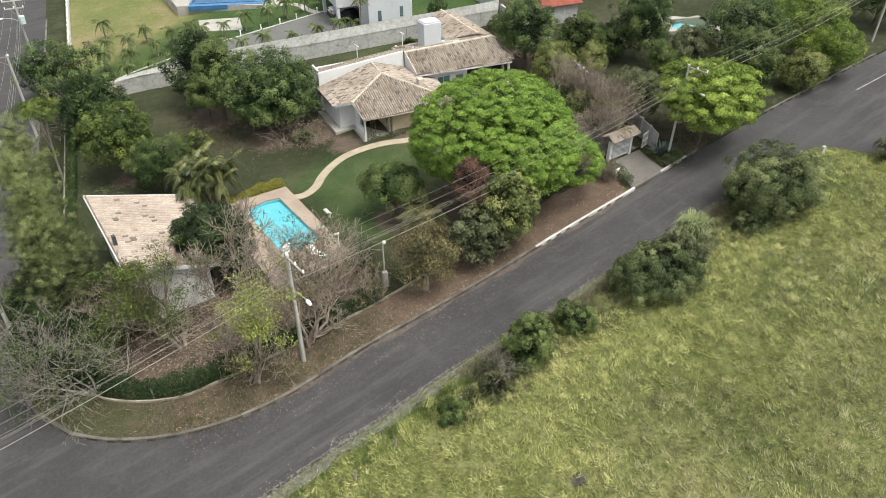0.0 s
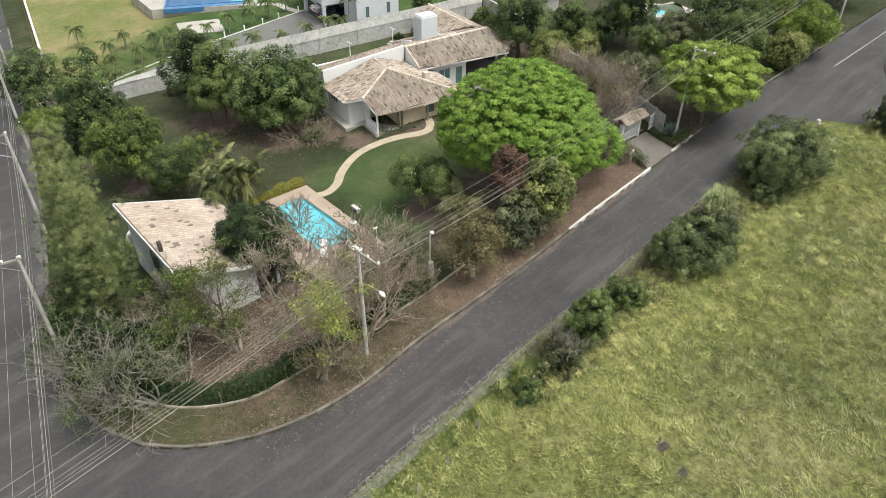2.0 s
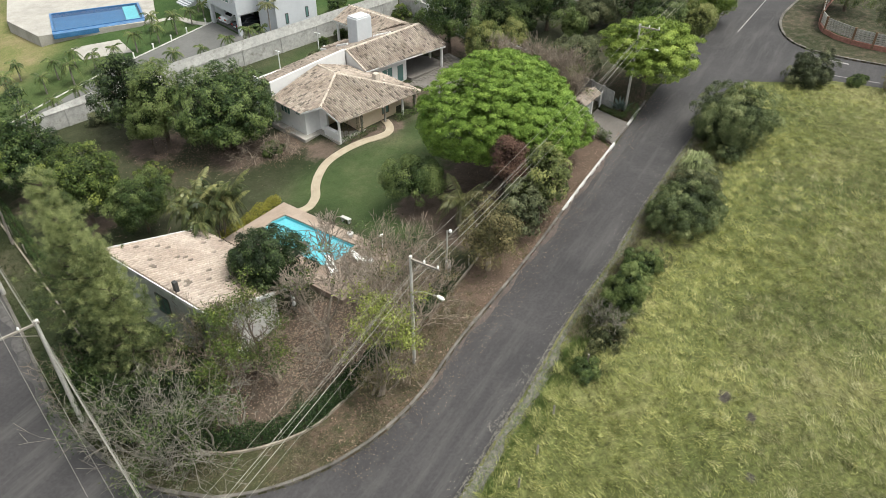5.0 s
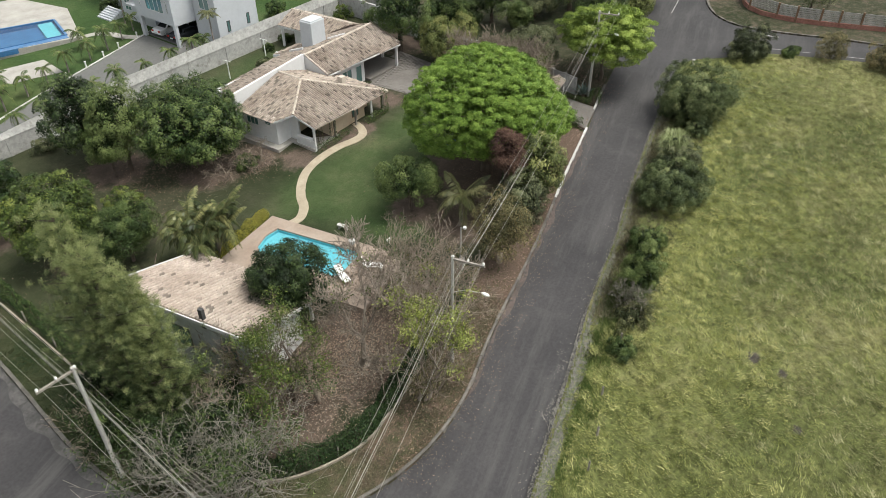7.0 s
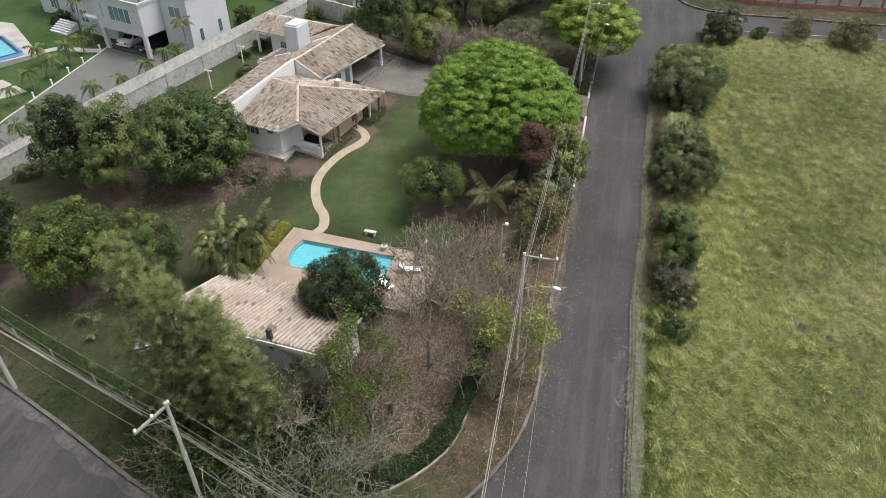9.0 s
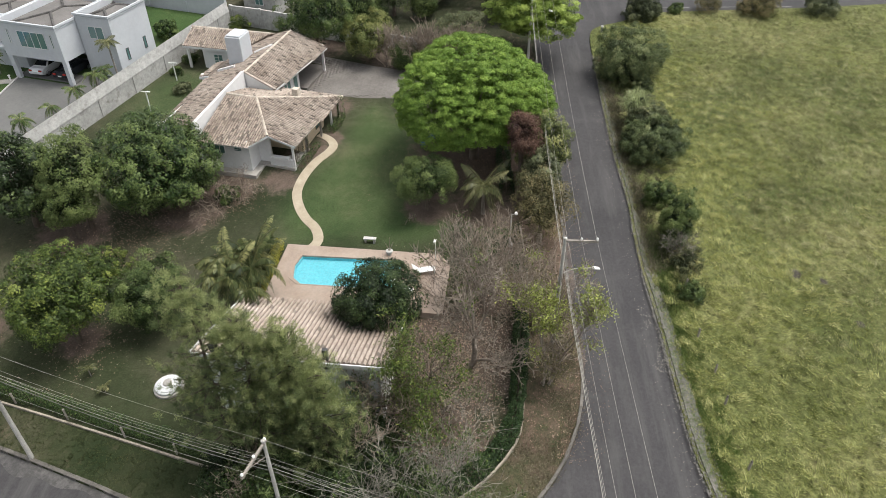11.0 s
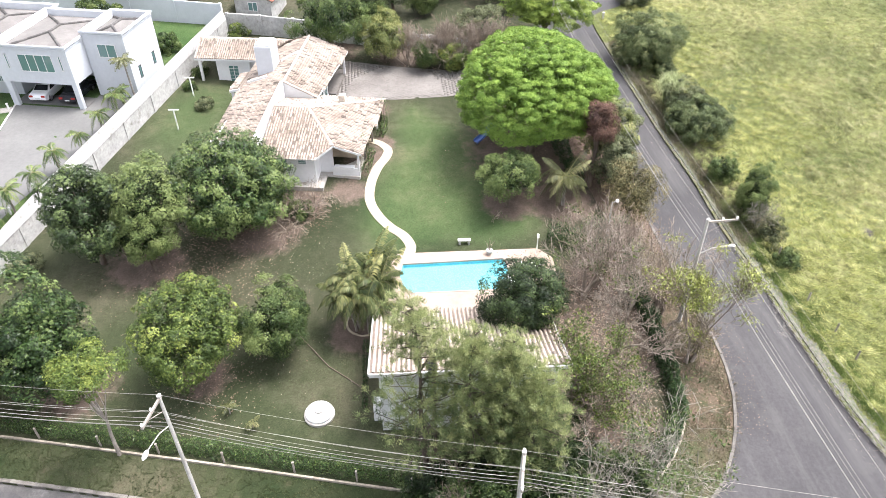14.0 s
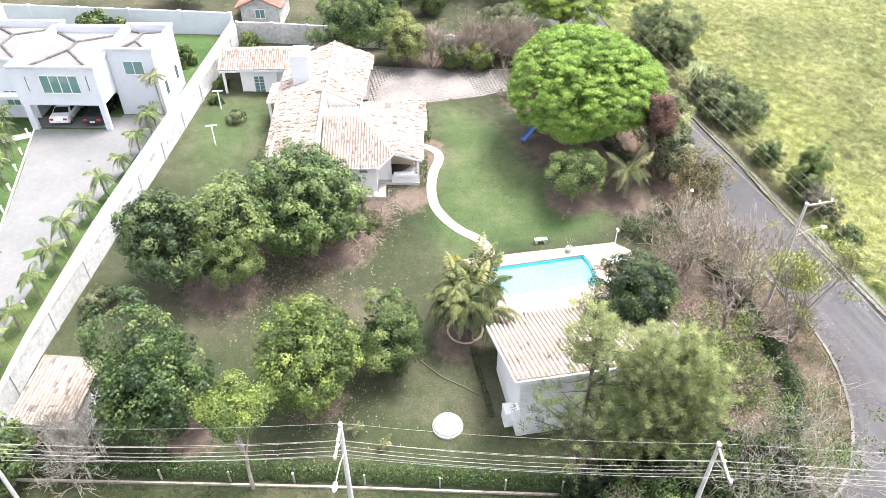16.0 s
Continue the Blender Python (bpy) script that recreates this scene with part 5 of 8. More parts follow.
for k, (o, dz, r) in enumerate(((0.1, 0.12, 0.008), (0.95, 0.12, 0.008), (1.9, 0.12, 0.008), (0.0, -1.2, 0.008), (0.0, -1.5, 0.008), (0.05, -2.0, 0.018))):
    pts = []
    for (x, y), h in zip(MAIN, MAIN_H):
        pts.append((x + perp.x * o, y + perp.y * o, T(x, y) + h + dz))
    cable([sag(a, b, 0.55 if k < 3 else 0.75) for a, b in zip(pts, pts[1:])], r, M["wire"], "pale overhead power cable along the road", "overhead cables")

WEST = [(-14.6, 8.0), (-13.5, 46.2), (-13.15, 64.0), (-13.2, 82.0), (-13.4, 101.0), (-13.5, 135)]
WEST_H = [9.6, 9.3, 9.85, 9.2, 9.6, 9.6]
street_pole(*WEST[1], 9.3, 180, "concrete street pole with an angled crossarm among trees", arm_len=2.2, offset=0.9)
street_pole(*WEST[2], 9.85, 180, "pale concrete street pole with crossarms and a street lamp", lamp=(-2.2, 0.1, 8.1), arm_len=2.0, offset=0.85, arms=1)
street_pole(*WEST[3], 9.2, 180, "concrete street pole half hidden by trees", arm_len=2.0, offset=0.8)
street_pole(*WEST[4], 9.6, 180, "far street pole carrying a pale transformer", arm_len=2.2, offset=0.2, arms=2, transformer=True, lamp=(-2.0, 0.2, 7.4))
for k, (o, dz, r) in enumerate(((0.0, 0.1, 0.0075), (-0.9, 0.0, 0.0075), (-1.75, 0.0, 0.0075), (0.05, -1.3, 0.008), (0.0, -1.7, 0.008), (0.05, -2.1, 0.014), (0.1, -2.5, 0.02))):
    pts = [(x + o, y, T(x, y) + h + dz) for (x, y), h in zip(WEST, WEST_H)]
    cable([sag(a, b, 0.35 if k < 3 else 0.5) for a, b in zip(pts, pts[1:])], r, M["wire"] if k < 6 else M["wire_dark"], "overhead power cable along the side street", "overhead cables")


# ---- things of the garden ----
def garden_bench(x, y, turn):
    e = thing("garden_bench", x, y, turn=turn, label="white concrete garden bench on the lawn", category="bench")
    part("seat", box_bm(-0.65, -0.22, 0.4, 0.65, 0.22, 0.5, 0.02), M["kerb_white"], e)
    for s in (-1, 1):
        bm = box_bm(s * 0.45 - 0.09, -0.18, -0.05, s * 0.45 + 0.09, 0.18, 0.4, 0.02)
        part("leg", bm, M["kerb_white"], e)
    return e


bench = garden_bench(11.4, 51.75, -79)
bench.scale = (0.8, 0.8, 0.9)
tank = thing("cistern_cover", -6.1, 59.0, label="round white concrete cistern lid in the grass", category="cistern")
lathe("base_ring", [(0.98, -0.2), (0.98, 0.12), (0.9, 0.15)], M["concrete"], tank, 32)
lathe("lid_ring", [(0.86, 0.13), (0.88, 0.3), (0.82, 0.36), (0.79, 0.345), (0.77, 0.4), (0.4, 0.47), (0.38, 0.43), (0.3, 0.43)], M["grey_wall"], tank, 32)
lathe("hatch", [(0.3, 0.42), (0.3, 0.52), (0.26, 0.56), (0.02, 0.58)], M["concrete"], tank, 20)


def t_post(x, y, h, turn):
    e = thing("clothes_post", x, y, turn=turn, label="white T-shaped clothes-line post in the grass", category="clothes post", group="clothes-line posts")
    part("upright", box_bm(-0.05, -0.05, -0.2, 0.05, 0.05, h, 0.01), M["lamp_white"], e)
    part("crossbar", box_bm(-0.5, -0.05, h, 0.5, 0.05, h + 0.09, 0.01), M["lamp_white"], e)


t_post(30.3, 82.6, 2.0, 100)
t_post(23.9, 81.5, 2.1, 100)

gatep = thing("garden_lamp_post", 12.75, 40.35, label="white meter post with a lamp beside the hedge", category="lamp post")
part("pillar", box_bm(-0.2, -0.16, -0.3, 0.2, 0.16, 1.4, 0.03), M["concrete"], gatep)
tube_part("pole", [(0, 0.1, 0, 0, 0.1, 4.2, 0.07, 0.055)], M["pole"], gatep, 8)
tube_part("bracket", [(0, 0.1, 4.15, 0, -0.25, 4.3, 0.035, 0.035)], M["pole"], gatep, 6)
lathe("lamp", [(0.05, 0.0), (0.13, 0.05), (0.13, 0.2), (0.05, 0.26)], M["lamp_white"], gatep, 10, at=(0, -0.25, 4.2))

pole_flood = thing("floodlight_pole", -9.7, 50.95, label="tall dark wooden pole carrying a black floodlight", category="floodlight")
tube_part("pole", [(0, 0, -0.3, 0, 0, 5.2, 0.11, 0.09), (0, 0, 5.2, 0, 0, 10.2, 0.09, 0.07)], M["pine_bark"], pole_flood, 7)
part("floodlight", box_bm(-0.12, -0.05, 9.75, 0.22, 0.32, 10.2, 0.03), M["iron"], pole_flood)

deck_lamp = thing("poolside_lamp", 10.75, 45.9, DZ, label="slim white lamp post at the edge of the pool deck", category="lamp post")
tube_part("pole", [(0, 0, 0, 0, 0, 1.9, 0.04, 0.035)], M["lamp_white"], deck_lamp, 8)
part("lamp_head", box_bm(-0.3, -0.08, 1.85, 0.12, 0.08, 1.97, 0.02), M["lamp_white"], deck_lamp)
pot = thing("plant_pot", 10.25, 49.6, DZ, label="white pot with a thin young plant on the deck", category="plant pot")
lathe("pot", [(0.16, 0), (0.26, 0.28), (0.28, 0.42), (0.2, 0.42)], M["kerb_white"], pot, 14)
rows_ = [(0, 0, 0.3, random.uniform(-0.4, 0.4), random.uniform(-0.4, 0.4), random.uniform(0.8, 1.5), 0.015, 0.008) for _ in range(9)]
tube_part("plant", rows_, M["twig"], pot, 4)


def pool_chair(x, y, turn):
    e = thing("sun_lounger", x, y, DZ, turn, label="white plastic sun lounger on the pool deck", category="sun lounger", group="poolside loungers")
    part("seat", box_bm(-0.3, -0.95, 0.3, 0.3, 0.35, 0.36, 0.015), M["lamp_white"], e)
    bm = bmesh.new()
    box(bm, -0.3, 0, 0, 0.3, 0.7, 0.06, pose(0, 0.35, 0.31, 45, 0, 0))
    part("backrest", bm, M["lamp_white"], e)
    for sx in (-0.26, 0.26):
        for sy in (-0.85, 0.25):
            part("leg", box_bm(sx - 0.03, sy - 0.03, 0, sx + 0.03, sy + 0.03, 0.3), M["lamp_white"], e)


pool_chair(8.9, 46.3, 30)
pool_chair(6.6, 47.2, -20)

slide = thing("garden_slide", 26.7, 51.5, turn=-43, label="blue plastic children's slide under the great tree", category="slide")
bm = bmesh.new()
for i in range(8):
    t0, t1 = i / 8, (i + 1) / 8
    z0, z1 = 0.25 + 1.1 * t0 ** 1.2, 0.25 + 1.1 * t1 ** 1.2
    for y0, y1, u in ((-0.28, 0.28, 0.0), (-0.32, -0.28, 0.16), (0.28, 0.32, 0.16)):
        q = [bm.verts.new(p) for p in ((-1.2 + 2.3 * t0, y0, z0 + u), (-1.2 + 2.3 * t1, y0, z1 + u), (-1.2 + 2.3 * t1, y1, z1 + u), (-1.2 + 2.3 * t0, y1, z0 + u), (-1.2 + 2.3 * t0, y0, z0 - 0.05), (-1.2 + 2.3 * t1, y0, z1 - 0.05), (-1.2 + 2.3 * t1, y1, z1 - 0.05), (-1.2 + 2.3 * t0, y1, z0 - 0.05))]
        for f in ((4, 5, 6, 7), (3, 2, 1, 0), (0, 1, 5, 4), (2, 3, 7, 6), (1, 2, 6, 5), (3, 0, 4, 7)):
            bm.faces.new([q[k] for k in f])
bmesh.ops.recalc_face_normals(bm, faces=bm.faces[:])
part("chute", bm, M["blue"], slide)
part("ladder", box_bm(1.05, -0.28, -0.1, 1.3, 0.28, 1.35, 0.02), M["iron"], slide)
part("foot", box_bm(-1.2, -0.2, -0.1, -1.05, 0.2, 0.24, 0.01), M["iron"], slide)

branch = thing("fallen_branch", -1.8, 59.5, label="long thin fallen branch lying on the lawn", category="branch")
tube_part("branch", [(a[0], a[1], T(a[0] - 1.8, a[1] + 59.5) - T(-1.8, 59.5) + 0.06, b[0], b[1], T(b[0] - 1.8, b[1] + 59.5) - T(-1.8, 59.5) + 0.06, 0.045, 0.04) for a, b in zip(((2.0, 2.8), (0.9, 1.5), (-0.5, -0.1), (-1.4, -1.8)), ((0.9, 1.5), (-0.5, -0.1), (-1.4, -1.8), (-2.0, -2.8)))], M["bark"], branch, 6)

bed = thing("palm_bed_edging", 2.0, 57.9, label="broken ring of low grey stones round the palms", category="edging")
for i in range(20):
    a = 2 * math.pi * i / 20
    bm = box_bm(-0.2, -0.08, -0.1, 0.2, 0.08, 0.07 + random.uniform(-0.05, 0.05), 0.03)
    bmesh.ops.transform(bm, matrix=pose(1.25 * math.cos(a), 1.25 * math.sin(a), T(2.0 + 1.25 * math.cos(a), 57.9) - T(2.0, 57.9), random.uniform(-5, 5), 0, math.degrees(a) + 90), verts=bm.verts[:])
    part("stone", bm, M["path"], bed)

# entrance: gate with a small tiled roof between two piers, planted beds
gate = thing("entrance_gate", 39.3, 48.0, turn=12, label="white entrance gate under a small tiled roof", category="gate")
for x in (-2.15, 2.0):
    part("pier", box_bm(x - 0.22, -0.22, -0.4, x + 0.22, 0.22, 2.55, 0.02), M["white"], gate)
bm = bmesh.new()
for i in range(15):
    box(bm, -1.85 + i * 0.25, -0.03, 0.12, -1.72 + i * 0.25, 0.03, 2.0)
box(bm, -1.9, -0.045, 0.1, 1.75, 0.045, 0.22)
box(bm, -1.9, -0.045, 1.05, 1.75, 0.045, 1.15)
box(bm, -1.9, -0.045, 1.95, 1.75, 0.045, 2.05)
part("gate_leaf", bm, M["grey_wall"], gate)
roof_plane(gate, [(-2.9, 0.05, 3.15), (-2.9, -0.95, 2.65), (2.7, -0.95, 2.65), (2.7, 0.05, 3.15)], (0, -1, -0.5), M["tile"], 41, 0.08)
roof_plane(gate, [(-2.9, -0.05, 3.15), (-2.9, 0.95, 2.65), (2.7, 0.95, 2.65), (2.7, -0.05, 3.15)], (0, 1, -0.5), M["tile"], 42, 0.08)
part("lintel", box_bm(-2.5, -0.18, 2.5, 2.3, 0.18, 2.75), M["wood"], gate)
gate.scale = (0.66, 0.8, 0.88)
sign = thing("house_sign", 36.8, 44.8, turn=15, label="small white name board on a post by the kerb", category="sign")
part("post", box_bm(-0.05, -0.05, -0.3, 0.05, 0.05, 0.75), M["kerb_white"], sign)
part("board", box_bm(-0.3, -0.06, 0.7, 0.3, 0.06, 1.1, 0.02), M["lamp_white"], sign)
bars = bmesh.new()
for z in (0.82, 0.95):
    box(bars, -0.2, -0.075, z, 0.2, -0.062, z + 0.05)
part("lettering", bars, M["iron"], sign)
fence_panel = thing("side_gate", 42.6, 48.5, turn=25, label="white metal side gate by the entrance", category="gate")
bm = bmesh.new()
for i in range(7):
    box(bm, -0.6 + i * 0.2, -0.02, 0.05, -0.56 + i * 0.2, 0.02, 1.5)
for z in (0.05, 0.75, 1.46):
    box(bm, -0.62, -0.03, z, 0.62, 0.03, z + 0.06)
part("grille", bm, M["lamp_white"], fence_panel)

# road signs and field posts
corner_sign = thing("marker_stone", 55.9, 39.4, label="white marker post at the road corner", category="marker post")
part("post", box_bm(-0.16, -0.12, -0.2, 0.16, 0.12, 0.75, 0.03), M["kerb_white"], corner_sign)
part("cap", box_bm(-0.19, -0.15, 0.75, 0.19, 0.15, 0.85, 0.03), M["kerb_white"], corner_sign)
for x, y in ((8.2, 25.9), (5.3, 24.7), (2.9, 24.0), (13.0, 27.0), (19.3, 28.9), (-1.5, 22.6)):
    e = thing("fence_post", x, y, turn=random.uniform(0, 90), label="short weathered fence post in the long grass", category="fence post", group="field fence posts")
    part("post", box_bm(-0.06, -0.06, -0.3, 0.06, 0.06, 0.85 + random.uniform(-0.15, 0.15), 0.015), M["grey_wood"], e)
    part("post_top", box_bm(-0.05, -0.05, 0.7, 0.05, 0.05, 0.98, 0.015), M["kerb"], e)

# hedge posts along the low wall
for t in np.linspace(0.08, 0.78, 17):
    x, y = BOUND[int(t * (len(BOUND) - 1))]
    e = thing("hedge_post", x + (0.25 if x < -9 else 0.0), y + 0.25, label="thin white fence post standing in the hedge", category="fence post", group="hedge fence posts")
    part("post", box_bm(-0.05, -0.05, -0.2, 0.05, 0.05, 0.92, 0.01), M["grey_wood"], e)
    part("post_cap", box_bm(-0.06, -0.06, 0.92, 0.06, 0.06, 0.98), M["grey_wood"], e)

# the small shed at the north-west corner
shed = thing("garden_shed", -6.0, 83.1, turn=-4, label="low tiled garden shed under a dead tree", category="shed")
roof_plane(shed, [(2.5, 2.0, 2.9), (-2.3, 2.0, 2.25), (-2.3, -2.0, 2.25), (2.5, -2.0, 2.9)], (-1, 0, -0.15), M["tile"], 51, 0.1)
for q in ((-2.0, -1.8, 2.2, -1.6), (-2.0, 1.6, 2.2, 1.8), (2.0, -1.6, 2.2, 1.6), (-2.0, -1.6, -1.8, 0.2)):
    part("wall", box_bm(q[0], q[1], -0.4, q[2], q[3], 2.3), M["grey_wall"], shed)
part("fascia", box_bm(-2.38, -2.0, 2.05, -2.3, 2.0, 2.28), M["fascia"], shed)


# ---- the neighbouring white house ----
NZ = 2.95
villa = thing("white_villa", 0, 0, 0.0, 0, label="modern white two-storey villa with parapets and a carport", category="house")


def parapet_block(x0, y0, x1, y1, z0, z1, recess=0.7, wall=0.22, name="upper_block"):
    shell = [[(x0 + d, y0 + d), (x1 - d, y0 + d), (x1 - d, y1 - d), (x0 + d, y1 - d)] for d in (0.0, wall)]
    ob = part(name, ring_prism(None, *shell, z0, z1), M["white_cool"], villa)
    part("floor_slab", box_bm(x0 + wall + 0.002, y0 + wall + 0.002, z0 + 0.003, x1 - wall - 0.002, y1 - wall - 0.002, z0 + 0.25), M["white_cool"], ob)
    for dz, d in ((0.0, 0.12), (-0.22, 0.06)):
        rim = [[(x0 - k, y0 - k), (x1 + k, y0 - k), (x1 + k, y1 + k), (x0 - k, y1 + k)] for k in (d, 0.003)]
        part("cornice", ring_prism(None, *rim, z1 + dz - 0.14, z1 + dz + 0.06 * (dz == 0)), M["white_cool"], ob)
    cx_, cy_ = (x0 + x1) / 2, (y0 + y1) / 2
    zt = z1 - recess
    mid = zt + 0.55
    ins = wall + 0.02
    corners = [(x0 + ins, y0 + ins, zt), (x1 - ins, y0 + ins, zt), (x1 - ins, y1 - ins, zt), (x0 + ins, y1 - ins, zt)]
    long_y = (y1 - y0) > (x1 - x0)
    half = abs((y1 - y0) - (x1 - x0)) / 2
    ra, rb = ((cx_, cy_ - half, mid), (cx_, cy_ + half, mid)) if long_y else ((cx_ - half, cy_, mid), (cx_ + half, cy_, mid))
    bm = bmesh.new()
    vs = [bm.verts.new(q) for q in (*corners, ra, rb)]
    fs = ((0, 1, 4), (1, 2, 5, 4), (2, 3, 5), (3, 0, 4, 5)) if long_y else ((0, 1, 5, 4), (1, 2, 5), (2, 3, 4, 5), (3, 0, 4))
    for f in fs:
        bm.faces.new([vs[k] for k in f])
    bmesh.ops.recalc_face_normals(bm, faces=bm.faces[:])
    hip = part("hip_roof", bm, M["grey_roof"], ob)
    ridge_cap(hip, ra, rb, M["grey_ridge"], 0.16)
    for c in corners:
        tgt = ra if (c[1] < cy_ if long_y else c[0] < cx_) else rb
        ridge_cap(hip, c, tgt, M["grey_ridge"], 0.16)
    return ob


parapet_block(24.4, 91.2, 34.0, 98.9, 5.5, 9.3)
parapet_block(27.4, 86.9, 33.4, 91.15, NZ - 0.6, 9.75)
parapet_block(26.6, 98.95, 36.0, 106.0, NZ - 0.6, 9.0)
parapet_block(28.6, 106.05, 38.0, 116.0, NZ - 0.6, 10.8)
part("carport_rear_wall", box_bm(31.2, 91.2, NZ - 0.5, 31.4, 98.9, 5.5), M["white_cool"], villa)
part("carport_floor", box_bm(24.9, 91.2, NZ - 0.6, 31.2, 98.9, NZ + 0.06), M["paver"], villa)
part("carport_pillar", box_bm(24.45, 91.25, NZ - 0.5, 24.85, 91.75, 5.5), M["white_cool"], villa)
part("carport_pillar", box_bm(24.45, 98.2, NZ - 0.5, 24.85, 98.8, 5.5), M["white_cool"], villa)
part("carport_door", box_bm(31.1, 96.5, NZ + 0.06, 31.19, 98.5, 5.0), M["glass"], villa)
window(villa, -1.75, 1.75, 6.7, 8.45, pose(24.4, 94.6, 0, 0, 0, -90), 4)
window(villa, -0.95, 0.95, 7.2, 8.55, pose(27.4, 88.9, 0, 0, 0, -90), 2)
for y in (97.6, 92.05):
    window(villa, -0.12, 0.12, 6.9, 8.4, pose(24.4, y, 0, 0, 0, -90), 1)
for i, x in enumerate((28.9, 31.9)):
    window(villa, -0.22, 0.22, 4.6 + i * 0.2, 5.9 + i * 0.2, pose(x, 86.9, 0), 1, M["iron"])
for y in (101.0, 104.5):
    window(villa, -0.7, 0.7, 4.3, 5.9, pose(26.6, y, 0, 0, 0, -90), 2)
for y, z in ((109, 8.0), (113, 8.0), (109, 4.0), (113, 4.0)):
    window(villa, -0.9, 0.9, z, z + 1.6, pose(28.6, y, 0, 0, 0, -90), 3)
for i in range(6):
    part("step", box_bm(24.6 + i * 0.34, 106.4, NZ - 0.6, 24.9 + i * 0.34, 109.6, NZ + 0.1 + i * 0.17), M["white_cool"], villa)
part("entrance_canopy", box_bm(25.6, 99.5, 5.4, 26.6, 103.5, 5.7), M["white_cool"], villa)


def car(x, y, turn, paint, label, dark=False):
    e = thing("car", x, y, NZ + 0.06, turn, label=label, category="car", group="parked cars")
    prof = [(-2.2, 0.45), (-2.22, 0.78), (-1.95, 0.98), (-1.3, 1.02), (-0.75, 1.42), (0.6, 1.46), (1.35, 1.04), (2.0, 0.95), (2.2, 0.7), (2.2, 0.4), (1.9, 0.28), (-1.95, 0.28)]
    bm = bmesh.new()
    a = [bm.verts.new((px, -0.86 if pz < 1.1 else -0.66, pz)) for px, pz in prof]
    b = [bm.verts.new((px, 0.86 if pz < 1.1 else 0.66, pz)) for px, pz in prof]
    bm.faces.new(a[::-1])
    bm.faces.new(b)
    for i in range(len(prof)):
        bm.faces.new((a[i], a[(i + 1) % len(prof)], b[(i + 1) % len(prof)], b[i]))
    bmesh.ops.recalc_face_normals(bm, faces=bm.faces[:])
    bmesh.ops.bevel(bm, geom=[ed for ed in bm.edges if ed.calc_length() > 0.5], offset=0.05, segments=2, affect="EDGES")
    body = part("body", bm, paint, e)
    for q in (((-1.28, 1.06), (-0.78, 1.4)), ((0.66, 1.43), (1.3, 1.08))):
        (xa, za), (xb, zb) = q
        bm = bmesh.new()
        n = Vector((-(zb - za), 0, xb - xa)).normalized() * 0.03
        bm.faces.new([bm.verts.new(Vector(p) + n) for p in ((xa, -0.72, za), (xb, -0.6, zb), (xb, 0.6, zb), (xa, 0.72, za))])
        r = bmesh.ops.extrude_face_region(bm, geom=bm.faces[:])
        for v in [g for g in r["geom"] if isinstance(g, bmesh.types.BMVert)]:
            v.co -= n * 1.5
        bmesh.ops.recalc_face_normals(bm, faces=bm.faces[:])
        part("windscreen", bm, M["car_glass"], body)
    for s in (-1, 1):
        bm = bmesh.new()
        bm.faces.new([bm.verts.new(p) for p in ((-1.05, s * 0.865, 1.07), (-0.65, s * 0.7, 1.36), (0.5, s * 0.7, 1.39), (1.05, s * 0.865, 1.07))])
        part("side_window", bm, M["car_glass"], body)
        bm = box_bm(-2.26, s * 0.62 - 0.18, 0.72, -2.14, s * 0.62 + 0.18, 0.9, 0.02)
        part("tail_light", bm, M["red_lens"], body)
        bm = box_bm(2.1, s * 0.6 - 0.2, 0.62, 2.24, s * 0.6 + 0.2, 0.78, 0.02)
        part("headlight", bm, M["glass"], body)
        for wx in (-1.35, 1.35):
            v, f = tubes([(wx, s * 0.72, 0.32, wx, s * 0.9, 0.32, 0.32, 0.32)], 18)
            w = link_mesh("wheel", mesh_np("wheel", v, f), M["tyre"], e)
            bm = bmesh.new()
            bmesh.ops.create_circle(bm, cap_ends=True, segments=14, radius=0.22, matrix=pose(wx, s * 0.9, 0.32, 90, 0, 0))
            part("rim", bm, M["rim"], w)
    bm = bmesh.new()
    box(bm, -2.27, -0.22, 0.55, -2.2, 0.22, 0.66)
    part("number_plate", bm, M["grey_wall"], body)
    return e


car(26.95, 96.4, 4, M["car_white"], "white saloon car parked in the carport")
car(26.95, 93.2, 4, M["car_dark"], "dark hatchback car parked in the carport")

# drive, lawn path, pool of the neighbour
DRIVE = [(-9.2, 90.2), (3.0, 89.8), (10.0, 89.1), (18.0, 87.9), (27.2, 86.7), (27.3, 91.2), (24.6, 91.3), (24.6, 98.9), (18.7, 97.0), (9.7, 94.7), (1.0, 92.0), (-9.2, 91.0)]
tagged(sheet("drive_neighbour", DRIVE, 0.02, M["paver"], 3.0, 0.2), "broad pale grey paved driveway", "driveway", kind="structure")
edge_line = straight((-9.0, 91.1), (9.7, 94.8), 1.2) + straight((9.7, 94.8), (25.6, 99.0), 1.2)[1:]
wall_along("edging_drive", edge_line, -0.2, 0.12, 0.12, M["kerb_white"], "low white edging of the driveway")
for x, y in ((15.1, 96.5), (17.9, 97.3), (20.4, 98.0), (23.6, 98.9), (12.2, 95.7), (5, 89.1), (8.3, 88.9), (11.5, 88.7), (2.2, 89.3)):
    e = thing("bollard_light", x, y, label="small white bollard light beside the driveway", category="bollard light", group="driveway bollards")
    part("post", box_bm(-0.07, -0.07, -0.1, 0.07, 0.07, 0.55, 0.015), M["lamp_white"], e)
    part("head", box_bm(-0.1, -0.1, 0.55, 0.1, 0.1, 0.68, 0.02), M["lamp_white"], e)
